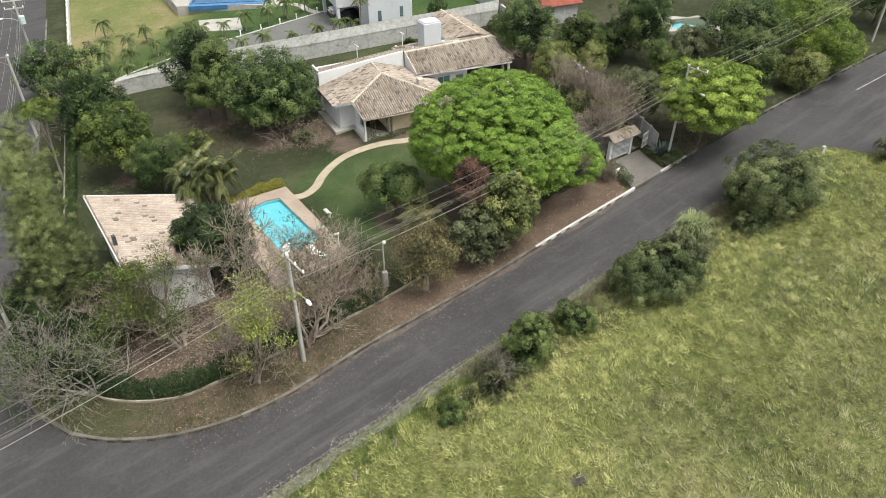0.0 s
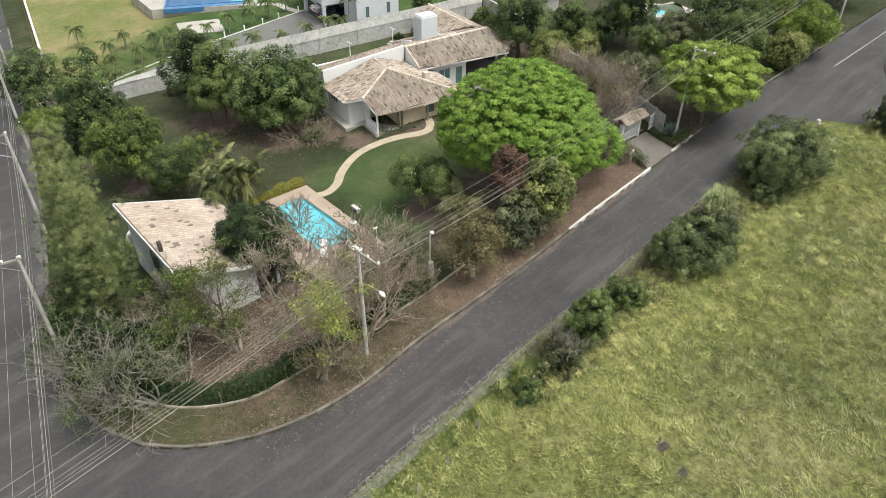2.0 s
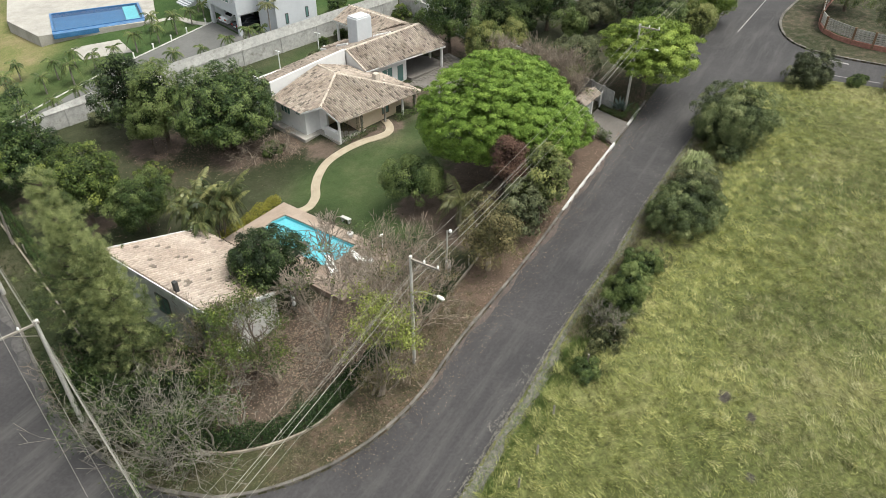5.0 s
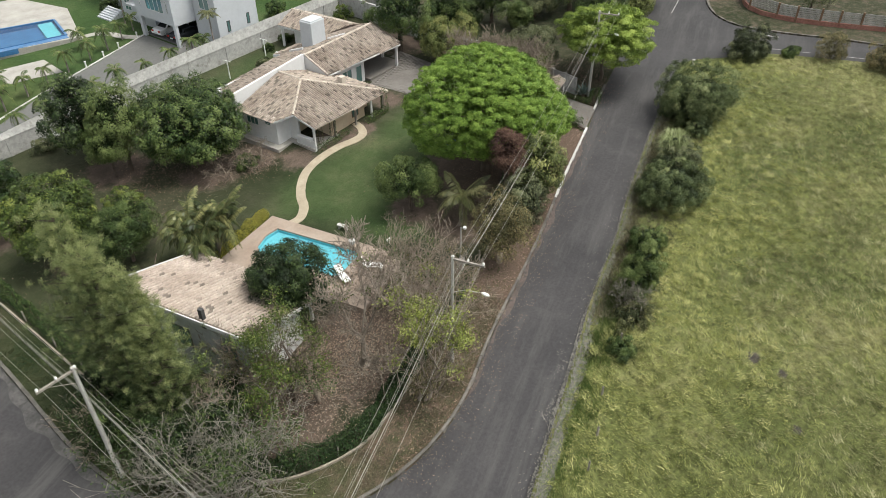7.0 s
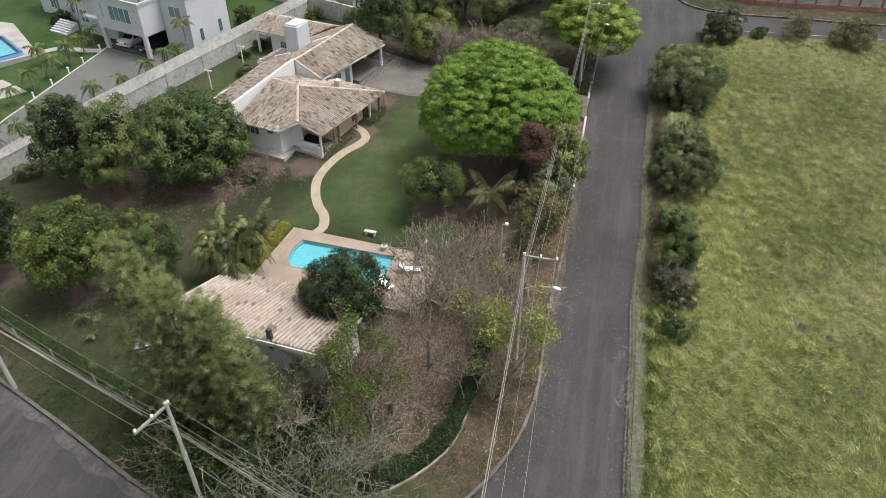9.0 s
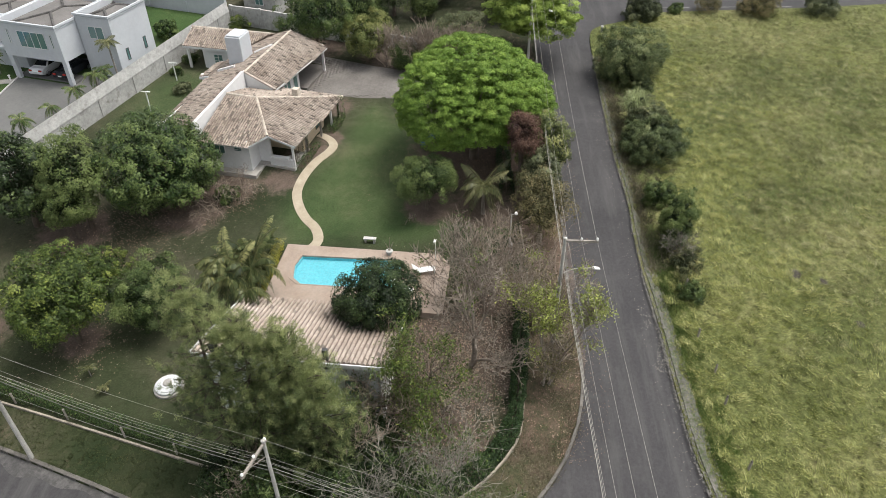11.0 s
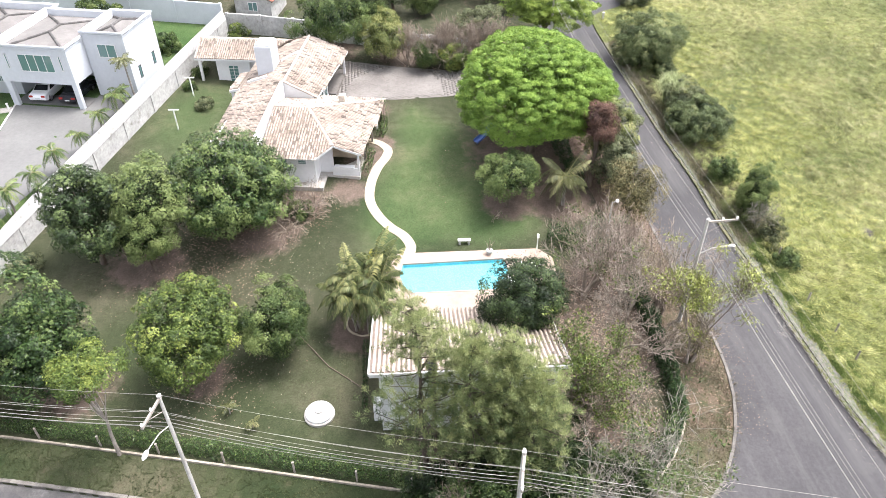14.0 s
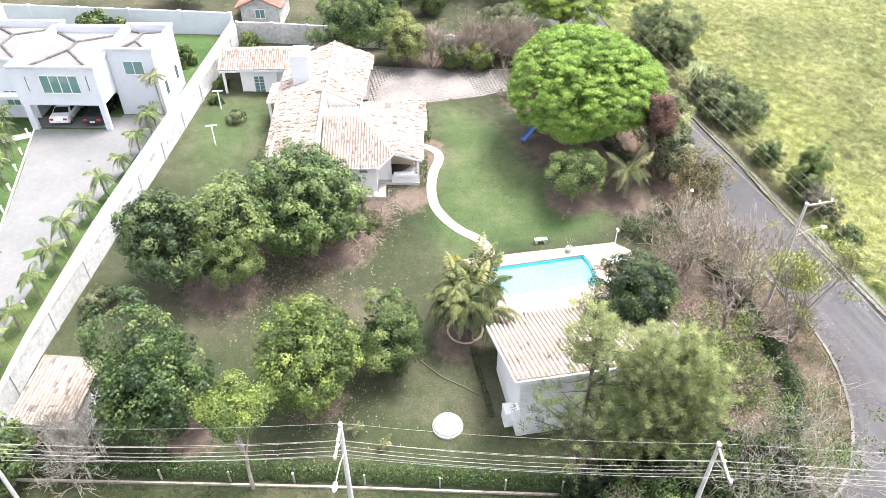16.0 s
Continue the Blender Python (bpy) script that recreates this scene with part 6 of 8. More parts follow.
tagged(sheet("pad_neighbour", [(7.9, 105.0), (13.3, 102.8), (12.8, 97.6), (7.6, 100.2)], 0.06, M["concrete"], 2.0, 0.2), "pale concrete pad on the lawn", "paving", kind="structure")
tagged(sheet("path_neighbour", strip(smooth_line([(19.5, 105.0), (21.0, 104.6), (22.2, 103.0), (22.6, 100.8), (23.6, 98.6)], 0.5), 0.5), 0.05, M["concrete"], 1.5, 0.15), "curving pale path to the neighbouring house", "path", kind="structure")
npool = thing("pool_neighbour", 0, 0, 0.0, 0, "blue swimming pool with a raised tiled edge on a white terrace", "swimming pool", kind="structure")
NP = [(7.6, 109.3), (18.4, 106.4), (20.4, 113.0), (9.7, 116.6)]
ncx, ncy = 14.0, 111.3
NB = T(21, 110)
part("terrace", ring_prism(None, [(5.6, 109.0), (7.4, 108.6), (19.2, 104.3), (24.0, 116), (22, 126), (7.5, 128), (4.5, 118)], NP, NB - 2.2, NB + 0.28), M["concrete"], npool)
bm = bmesh.new()
prism(bm, NP, NB - 1.6, NB - 0.22)
part("basin_floor", bm, M["blue_tile"], npool)
part("basin_wall", ring_prism(None, [(ncx + (x - ncx) * 1.03, ncy + (y - ncy) * 1.03) for x, y in NP], [(ncx + (x - ncx) * 0.98, ncy + (y - ncy) * 0.98) for x, y in NP], NB - 0.6, NB + 0.4), M["blue_tile"], npool)
bm = bmesh.new()
bm.faces.new([bm.verts.new((ncx + (x - ncx) * 0.985, ncy + (y - ncy) * 0.985, NB + 0.3)) for x, y in NP])
upward(bm)
w2 = part("water_surface", bm, M["water"], npool)
w2.visible_shadow = False
bm = bmesh.new()
prism(bm, [(16.4, 107.2), (18.1, 106.75), (19.95, 112.9), (18.3, 113.4)], NB - 0.21, NB + 0.16)
part("shallow_ledge", bm, M["pool_tile"], npool)
part("lower_basin", box_bm(-5.7, -0.5, -0.3, 5.7, 0.5, 0.35, 0.03), M["blue_tile"], npool).matrix_basis = pose(12.75, 107.2, NB, 0, 0, -15)

# far houses and pools beyond the plots
def small_house(x, y, turn, w, d, h, roof_h, wall_mat, label):
    e = thing("small_house", x, y, turn=turn, label=label, category="house")
    part("wall", box_bm(-w / 2 + 0.4, -d / 2 + 0.4, -0.5, w / 2 - 0.4, d / 2 - 0.4, h), wall_mat, e)
    roof_plane(e, [(-w / 2, 0, h + roof_h), (-w / 2, -d / 2, h - 0.1), (w / 2, -d / 2, h - 0.1), (w / 2, 0, h + roof_h)], (0, -1, -roof_h / d * 2), M["tile_red"], 61)
    roof_plane(e, [(-w / 2, 0, h + roof_h), (-w / 2, d / 2, h - 0.1), (w / 2, d / 2, h - 0.1), (w / 2, 0, h + roof_h)], (0, 1, -roof_h / d * 2), M["tile_red"], 62)
    for s in (-1, 1):
        sloped_wall(e, [(s * (w / 2 - 0.45), -d / 2 + 0.4, h), (s * (w / 2 - 0.45), d / 2 - 0.4, h), (s * (w / 2 - 0.45), 0, h + roof_h - 0.15)], (0.05, 0, 0), wall_mat, "gable")
    window(e, -0.6, 0.6, 1.0, 2.1, pose(-w / 2 + 0.4, 0, 0, 0, 0, -90), 2)
    return e


small_house(51.8, 82.4, 0, 6.4, 5.4, 2.5, 1.1, M["old_wall"], "small white house with a red tiled gable roof")
small_house(65.0, 89.0, 5, 8.0, 7.0, 2.9, 1.3, M["orange"], "ochre house with a red tiled roof")
fp = thing("pool_far", 0, 0, 0.0, 0, "distant turquoise pool among trees", "swimming pool", kind="structure")
FPO = [(63.6, 71.2), (68.2, 69.6), (70.9, 73.4), (65.4, 74.2)]
fz = T(67, 72)
fcx, fcy = 67.0, 72.1
part("terrace", ring_prism(None, [(fcx + (x - fcx) * 1.5, fcy + (y - fcy) * 1.6) for x, y in FPO], FPO, fz - 0.4, fz + 0.12), M["concrete"], fp)
bm = bmesh.new()
prism(bm, FPO, fz - 0.9, fz - 0.3)
part("basin_floor", bm, M["pool_tile"], fp)
bm = bmesh.new()
bm.faces.new([bm.verts.new((fcx + (x - fcx) * 1.0, fcy + (y - fcy) * 1.0, fz + 0.02)) for x, y in FPO])
upward(bm)
part("water_surface", bm, M["water"], fp).visible_shadow = False

# slatted fence on the corner base wall
line_c = smooth_line([(90, 44.4), (80, 42.2), (75.6, 39.8), (74.4, 36), (75, 31), (77, 24), (80, 14)], 2.2)
rail = tagged(new("fence_slatted"), "grey slatted concrete fence on a red-brown base", "fence", kind="structure")
for a, b in zip(line_c, line_c[1:]):
    ang = math.degrees(math.atan2(b[1] - a[1], b[0] - a[0]))
    ln = math.hypot(b[0] - a[0], b[1] - a[1])
    z = T(*a)
    bm = bmesh.new()
    box(bm, -0.12, -0.1, -0.2, 0.12, 0.1, 2.0, pose(*a, z, 0, 0, ang))
    part("post", bm, M["wood"], rail)
    for k in range(6):
        bm = bmesh.new()
        box(bm, 0.12, -0.03, 0.55 + k * 0.23, ln - 0.12, 0.03, 0.72 + k * 0.23, pose(*a, z, 0, 0, ang))
        part("slat", bm, M["concrete"], rail)

# road paint
for a, b, w in (((69.9, 47.9), (87.7, 51.8), 0.12), ((64.5, 37.6), (66.9, 29.6), 0.12), ((67.2, 28.6), (70.5, 17.0), 0.12), ((68.8, 37.6), (69.4, 34.0), 0.3)):
    ln = straight(a, b, 1.5)
    tagged(sheet("marking", strip(ln, w / 2), -0.212, M["road_paint"], 4.0, 0.0), "worn white line painted on the asphalt", "road marking", kind="structure")

# ---- plants ----
def unit(v):
    return v / np.maximum(np.linalg.norm(v, axis=-1, keepdims=True), 1e-6)


def leaves(rng, pos, facing, size, slim, tint, droop=0.25, spread=0.6):
    """Leaf blades at pos, turned roughly to face outward."""
    k = len(pos)
    nrm = unit(facing + rng.normal(0, spread, (k, 3)))
    d = rng.normal(0, 1, (k, 3))
    d[:, 2] -= droop
    d = unit(d - nrm * np.sum(d * nrm, axis=1, keepdims=True))
    s = np.cross(nrm, d)
    ln = size * rng.uniform(0.7, 1.3, (k, 1))
    wd = ln * slim
    base, tip = pos - d * ln * 0.5, pos + d * ln * 0.5 - nrm * ln * 0.12
    v = np.stack([base - s * wd * 0.5, base + s * wd * 0.5, tip], axis=1)
    return v.reshape(-1, 3), np.arange(k * 3).reshape(k, 3), np.repeat(np.clip(tint, 0, 1), 3)


def rosettes(rng, pos, facing, size, slim, tint, count=8):
    """Whorls of leaves round twig tips, each whorl opening outward."""
    k = len(pos)
    nrm = unit(facing + rng.normal(0, 0.22, (k, 3)))
    ref = unit(np.cross(nrm, rng.normal(0, 1, (k, 3))))
    oth = np.cross(nrm, ref)
    ang = (np.arange(count)[None] + rng.uniform(-0.3, 0.3, (k, count))) * 2 * np.pi / count
    d = np.cos(ang)[..., None] * ref[:, None] + np.sin(ang)[..., None] * oth[:, None] + nrm[:, None] * rng.uniform(-0.15, 0.4, (k, count, 1))
    d = unit(d + np.array([0, 0, -0.12]))
    ln = size * rng.uniform(0.75, 1.25, (k, count, 1))
    s = unit(np.cross(d, nrm[:, None])) * ln * slim * 0.5
    up = np.cross(s, d)
    up = unit(up) * ln * 0.05
    p = np.repeat(pos[:, None], count, axis=1)
    b = p + d * ln * 0.12
    v = np.stack([b - s + up, p + d * ln - np.array([0, 0, 0.1]) * ln, b + s + up], axis=2)
    t = np.repeat((tint[:, None] + rng.normal(0, 0.12, (k, count))).reshape(-1), 3)
    n = k * count
    return v.reshape(-1, 3), np.arange(n * 3).reshape(n, 3), np.clip(t, 0, 1)


def crown_points(rng, radii, count, low=-0.35, shell=0.78, lumps=5, lump=0.22):
    """Clump centres over an uneven ellipsoid."""
    d = unit(rng.normal(0, 1, (count * 4, 3)))
    d = d[d[:, 2] > low][:count]
    bumps = unit(rng.normal(0, 1, (lumps * 3, 3)))
    amp = rng.uniform(-lump, lump, lumps * 3)
    scale = 1.0 + np.clip(((d @ bumps.T - 0.55) / 0.45), 0, 1) @ amp
    rad = rng.uniform(shell, 1.0, (len(d), 1)) * scale[:, None]
    return d * rad * np.array(radii)[None], d


def limbs_to(rng, trunk_r, fork_h, ends, base_lean=(0, 0), bend=0.15):
    """A trunk that forks into limbs reaching the given ends."""
    seg = []
    top = np.array([base_lean[0], base_lean[1], fork_h])
    p = np.zeros(3)
    for i in range(3):
        q = top * (i + 1) / 3 + np.array([*rng.normal(0, 0.05, 2), 0])
        seg.append((*(p if i else np.array([0, 0, -0.3])), *q, trunk_r * (1.15 - 0.15 * i), trunk_r * (1.0 - 0.15 * i)))
        p = q
    for e in ends:
        a, r = p.copy(), trunk_r * rng.uniform(0.35, 0.6)
        for i in range(4):
            t = (i + 1) / 4
            b = p + (e - p) * t + rng.normal(0, bend, 3) * np.linalg.norm(e - p) * 0.25 * (1 - t)
            b[2] += 0.12 * math.sin(math.pi * t) * np.linalg.norm(e - p)
            seg.append((*a, *b, r, r * 0.68))
            a, r = b, r * 0.68
    return seg


def tree(name, x, y, label, leaf, radii, height, seed, clumps=90, per=70, clump_r=0.9, leaf_size=0.26, slim=0.42, trunk_r=0.22, low=-0.45, shell=0.72,
         bark="bark", category="tree", flat=1.0, lump=0.22, tint_mid=0.5, spread=0.42, fork=0.35, group="", lean=(0.0, 0.0), inner=0.25, up=0.3, density_gap=0.0, whorl=0, tint_var=0.24, deep=0.12, lobes=()):
    """A tree: trunk with limbs, and a crown of leaf clumps. height: of the crown's middle over the ground."""
    rng = np.random.default_rng(seed)
    leaf_size *= 0.8
    if whorl:
        slim, whorl = slim * 1.25, 5
        clumps, clump_r, per, leaf_size = int(clumps * 1.55), clump_r * 0.72, per * 1.15, leaf_size * 0.58
    e = thing(name, x, y, label=label, category=category, group=group, turn=0)
    c, d = crown_points(rng, radii, clumps, low, shell, lump=lump)
    for shift, lobe_radii, lobe_clumps in lobes:
        c2, d2 = crown_points(rng, lobe_radii, lobe_clumps, low, shell, lump=lump)
        c, d = np.concatenate([c, c2 + np.array(shift)]), np.concatenate([d, d2])
    mid = np.array([lean[0], lean[1], height])
    ends = (c * 0.7 + mid)[rng.choice(len(c), min(9, len(c)), replace=False)]
    tube_part("trunk", limbs_to(rng, trunk_r, height * fork + 0.2, ends, (lean[0] * 0.4, lean[1] * 0.4)), M[bark], e, 7)
    V, Fc, Tt = [], [], []
    n0 = 0
    cr = clump_r * rng.uniform(0.6, 1.45, len(c))
    ct = np.clip(rng.normal(tint_mid, tint_var, len(c)), 0.03, 0.97)
    for i in range(len(c)):
        k = max(6, int(2.7 * per * (cr[i] / clump_r) ** 2 * rng.uniform(1 - density_gap, 1)))
        dd = unit(rng.normal(0, 0.85, (k, 3)) + d[i] * 0.8 + np.array([0, 0, up + 0.2]))
        rr = rng.uniform(0.66, 1.04, (k, 1)) * cr[i]
        p = c[i] + mid + dd * rr * np.array([1, 1, flat])
        if whorl:
            k = max(3, k // whorl)
            v, f, t = rosettes(rng, p[:k], unit(dd[:k] + np.array([0, 0, 0.25])), leaf_size, slim, ct[i] + rng.normal(0, 0.15, k), whorl)
        else:
            v, f, t = leaves(rng, p, dd, leaf_size, slim, ct[i] + rng.normal(0, 0.14, k), spread=spread)
        V.append(v), Fc.append(f + n0), Tt.append(t)
        n0 += len(v)
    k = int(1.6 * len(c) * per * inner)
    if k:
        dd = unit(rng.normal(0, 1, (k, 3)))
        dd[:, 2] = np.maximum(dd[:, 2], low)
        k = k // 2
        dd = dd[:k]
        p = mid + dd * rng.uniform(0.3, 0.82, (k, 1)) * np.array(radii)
        # deep: dark tint of the inner leaves, painting shade into the crown's core
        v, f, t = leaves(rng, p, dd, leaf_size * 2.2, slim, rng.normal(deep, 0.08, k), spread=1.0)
        V.append(v), Fc.append(f + n0), Tt.append(t)
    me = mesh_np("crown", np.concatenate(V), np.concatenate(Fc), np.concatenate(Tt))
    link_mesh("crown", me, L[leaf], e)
    return e


def branching(rng, p, d, ln, r, depth, out, spread=0.5, lift=0.12, shrink=0.72, kids=(2, 3), min_r=0.011):
    """Grows limbs from p; out gathers tube rows."""
    k = 3 if depth > 2 else (2 if depth > 0 else 1)
    a, dd, rr = np.array(p, dtype=float), np.array(d, dtype=float), r
    for i in range(k):
        dd = unit(dd + rng.normal(0, 0.16, 3) + np.array([0, 0, lift * 0.4]))
        b = a + dd * ln / k
        out.append((*a, *b, rr, rr * 0.86))
        a, rr = b, rr * 0.86
        if depth > 0 and i < k - 1 and rng.random() < 0.42:
            side = unit(dd + rng.normal(0, spread * 1.3, 3) + np.array([0, 0, lift]))
            branching(rng, a, side, ln * shrink * 0.85, max(rr * 0.55, min_r), depth - 1, out, spread, lift, shrink, kids, min_r)
    if depth > 0:
        for _ in range(int(rng.integers(kids[0], kids[1] + 1))):
            side = unit(dd + rng.normal(0, spread, 3) + np.array([0, 0, lift]))
            branching(rng, a, side, ln * shrink * rng.uniform(0.8, 1.15), max(rr * 0.66, min_r), depth - 1, out, spread, lift, shrink, kids, min_r)
    return a


def bare_tree(name, x, y, label, seed, height=6.0, depth=5, stems=1, r=0.16, bark="twig", leaf=None, leaf_count=0, leaf_size=0.22, spread=0.5, lift=0.12, category="tree", lean=(0, 0), kids=(2, 3), group="", leaf_high=0.0, min_r=0.013):
    """A bare or half-bare tree grown limb by limb, with a few leaf tufts where it has them."""
    rng = np.random.default_rng(seed)
    e = thing(name, x, y, label=label, category=category, group=group)
    out = []
    for s in range(stems):
        d = unit(np.array([lean[0] + rng.normal(0, 0.12 + 0.22 * (stems > 1)), lean[1] + rng.normal(0, 0.12 + 0.22 * (stems > 1)), 1.0]))
        branching(rng, np.array([rng.normal(0, 0.15) * (stems > 1), rng.normal(0, 0.15) * (stems > 1), -0.2]), d, height * 0.33, r * rng.uniform(0.7, 1.0), depth, out, spread, lift, 0.74, kids, min_r)
    seg = np.array(out)
    thick = seg[:, 6] > 0.04
    tube_part("trunk", seg[thick], M[bark], e, 5)
    tagged(tube_part("branchwork", seg[~thick], M[bark], e, 3), kind="stuff")
    if leaf and leaf_count:
        tips = seg[seg[:, 6] < 0.035][:, 3:6]
        tips = tips[tips[:, 2] > leaf_high * height]
        if len(tips):
            hubs = tips[rng.choice(len(tips), min(len(tips), max(5, leaf_count // (95 if leaf_high else 60))), replace=False)]
            p = hubs[rng.integers(0, len(hubs), leaf_count)] + rng.normal(0, 1, (leaf_count, 3)) * np.array([0.36, 0.36, 0.16])
            v, f, t = leaves(rng, p, unit(rng.normal(0, 1, (leaf_count, 3)) + np.array([0, 0, 0.8])), leaf_size, 0.5, rng.normal(0.5, 0.2, leaf_count))
            link_mesh("foliage", mesh_np("foliage", v, f, t), L[leaf], e)
    return e


def frond(rng, base, direction, ln, rise, droop, leaflets, leaf_len, leaf_w, rows_out, V, Fc, Tt, tint, hang=0.5):
    """One palm frond: rib segments go to rows_out, leaflets to the arrays."""
    d = np.array([direction[0], direction[1], 0.0])
    side = np.array([-d[1], d[0], 0.0])
    pts = []
    for i in range(9):
        t = i / 8
        pts.append(base + d * ln * (t - 0.12 * t * t * droop) + np.array([0, 0, 1]) * ln * (rise * t - droop * t * t))
    pts = np.array(pts)
    for i in range(8):
        rows_out.append((*pts[i], *pts[i + 1], 0.035 * (1 - i / 9), 0.035 * (1 - (i + 1) / 9)))
    tt = np.linspace(0.12, 0.98, leaflets)
    idx = tt * 8
    i0 = np.minimum(idx.astype(int), 7)
    fr = (idx - i0)[:, None]
    at = pts[i0] * (1 - fr) + pts[i0 + 1] * fr
    along = unit(pts[i0 + 1] - pts[i0])
    for sgn in (-1, 1):
        env = (np.sin(np.pi * np.clip(tt * 0.85 + 0.12, 0, 1)) * leaf_len)[:, None] * rng.uniform(0.85, 1.15, (leaflets, 1))
        out = unit(side[None] * sgn + along * 0.55 + np.array([0, 0, -hang]) * rng.uniform(0.6, 1.4, (leaflets, 1)))
        w = along * leaf_w
        mid, tip = at + out * env * 0.5 + np.array([0, 0, 0.05]), at + out * env + np.array([0, 0, -0.12]) * env
        v = np.stack([at - w * 0.4, mid - w * 0.5, tip, mid + w * 0.5], axis=1).reshape(-1, 3)
        n0 = sum(len(q) for q in V)
        V.append(v)
        Fc.append(np.arange(leaflets * 4).reshape(leaflets, 4) + n0)
        Tt.append(np.repeat(np.clip(tint + rng.normal(0, 0.12, leaflets), 0, 1), 4))


def palm(name, x, y, label, seed, trunk_h, trunk_r, fronds, ln, leaf="palm", bark="bark_grey", stems=1, leaflets=26, leaf_len=0.55, leaf_w=0.07, rise=0.75, droop=0.85, hang=0.5, spread=0.0, category="palm", group="", z=None, lean=0.04):
    rng = np.random.default_rng(seed)
    e = thing(name, x, y, z=z, label=label, category=category, group=group)
    rows, V, Fc, Tt, ribs = [], [], [], [], []
    for s in range(stems):
        a = rng.uniform(0, 6.28)
        off = np.array([math.cos(a), math.sin(a), 0]) * spread * rng.uniform(0.2, 1.0)
        h = trunk_h * rng.uniform(0.75, 1.1)
        top = off * 1.8 + np.array([rng.normal(0, lean) * h, rng.normal(0, lean) * h, h])
        p = off + np.array([0, 0, -0.2])
        for i in range(4):
            q = off + (top - off) * (i + 1) / 4
            rows.append((*p, *q, trunk_r * (1.1 - 0.1 * i), trunk_r * (1.0 - 0.1 * i)))
            p = q
        k = max(4, int(fronds / stems)) if stems > 1 else fronds
        for i in range(k):
            ang = 2 * math.pi * (i + rng.uniform(-0.3, 0.3)) / k + s
            tilt = rng.uniform(0.15, 1.0)
            frond(rng, top, (math.cos(ang), math.sin(ang)), ln * rng.uniform(0.8, 1.1), rise * (1.25 - tilt), droop * (0.5 + 0.6 * tilt), leaflets, leaf_len, leaf_w, ribs, V, Fc, Tt, rng.normal(0.5, 0.16), hang)
    tube_part("trunk", rows, M[bark], e, 7)
    crown_ = link_mesh("crown", mesh_np("crown", np.concatenate(V), np.concatenate(Fc), np.concatenate(Tt)), L[leaf], e)
    tagged(tube_part("ribwork", ribs, M["palm_rib"], crown_, 3), kind="stuff")
    return e


def pine(name, x, y, label, seed, height=13.0, r=0.2, spread=3.4, whorls=15, start=0.28, tufts=5, group="", lean=(0.0, 0.0), tuft_leaves=46, sparse=1.0):
    rng = np.random.default_rng(seed)
    e = thing(name, x, y, label=label, category="tree", group=group)
    rows, P, Dr = [], [], []
    p = np.array([0, 0, -0.3])
    trunk = []
    for i in range(8):
        q = np.array([lean[0] * (i + 1) / 8 + rng.normal(0, 0.06), lean[1] * (i + 1) / 8 + rng.normal(0, 0.06), height * (i + 1) / 8])
        rows.append((*p, *q, r * (1 - i / 9), r * (1 - (i + 1) / 9)))
        trunk.append(q)
        p = q
    trunk = np.array([[0, 0, 0], *trunk])
    for w in range(whorls):
        t = start + (1 - start) * (w + rng.uniform(0, 0.8)) / whorls
        idx = min(t * 8, 7.99)
        c = trunk[int(idx)] * (1 - idx % 1) + trunk[int(idx) + 1] * (idx % 1)
        reach = spread * (1.0 - 0.78 * ((t - start) / (1 - start)) ** 1.3) * rng.uniform(0.7, 1.1)
        for b in range(int(rng.integers(3, 6))):
            a = rng.uniform(0, 6.28)
            d = unit(np.array([math.cos(a), math.sin(a), rng.uniform(0.05, 0.45)]))
            pts = [c]
            for i in range(3):
                d = unit(d + np.array([*rng.normal(0, 0.12, 2), 0.10]))
                pts.append(pts[-1] + d * reach / 3)
                rows.append((*pts[-2], *pts[-1], 0.045 * (1 - i * 0.28), 0.045 * (1 - (i + 1) * 0.28)))
            for i in range(int(tufts * sparse * rng.uniform(0.7, 1.3)) + 1):
                k = rng.uniform(0.25, 1.08)
                j = min(int(k * 3), 2)
                q = pts[j] + (pts[j + 1] - pts[j]) * (k * 3 - j) + rng.normal(0, 0.4, 3) * np.array([1, 1, 0.6])
                P.append(q)
                Dr.append(d)
    tube_part("trunk", rows, M["pine_bark"], e, 6)
    P, Dr = np.array(P), np.array(Dr)
    k = tuft_leaves
    c = np.repeat(P, k, axis=0)
    c = c + rng.normal(0, 0.085, c.shape)
    out = unit(rng.normal(0, 1, (len(c), 3)) + np.repeat(Dr, k, axis=0) * 0.5 + np.array([0, 0, 0.45]))
    ln = rng.uniform(0.15, 0.34, (len(c), 1))
    side = unit(np.cross(out, rng.normal(0, 1, (len(c), 3))))
    w = 0.012
    v = np.stack([c - side * w, c + out * ln, c + side * w], axis=1).reshape(-1, 3)
    # tint climbs with height, painting brighter tops over shaded lower boughs
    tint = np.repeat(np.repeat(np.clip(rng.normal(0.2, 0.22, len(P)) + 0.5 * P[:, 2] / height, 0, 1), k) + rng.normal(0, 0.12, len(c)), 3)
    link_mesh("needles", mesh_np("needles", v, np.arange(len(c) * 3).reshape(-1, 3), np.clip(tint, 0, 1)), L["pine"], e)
    return e


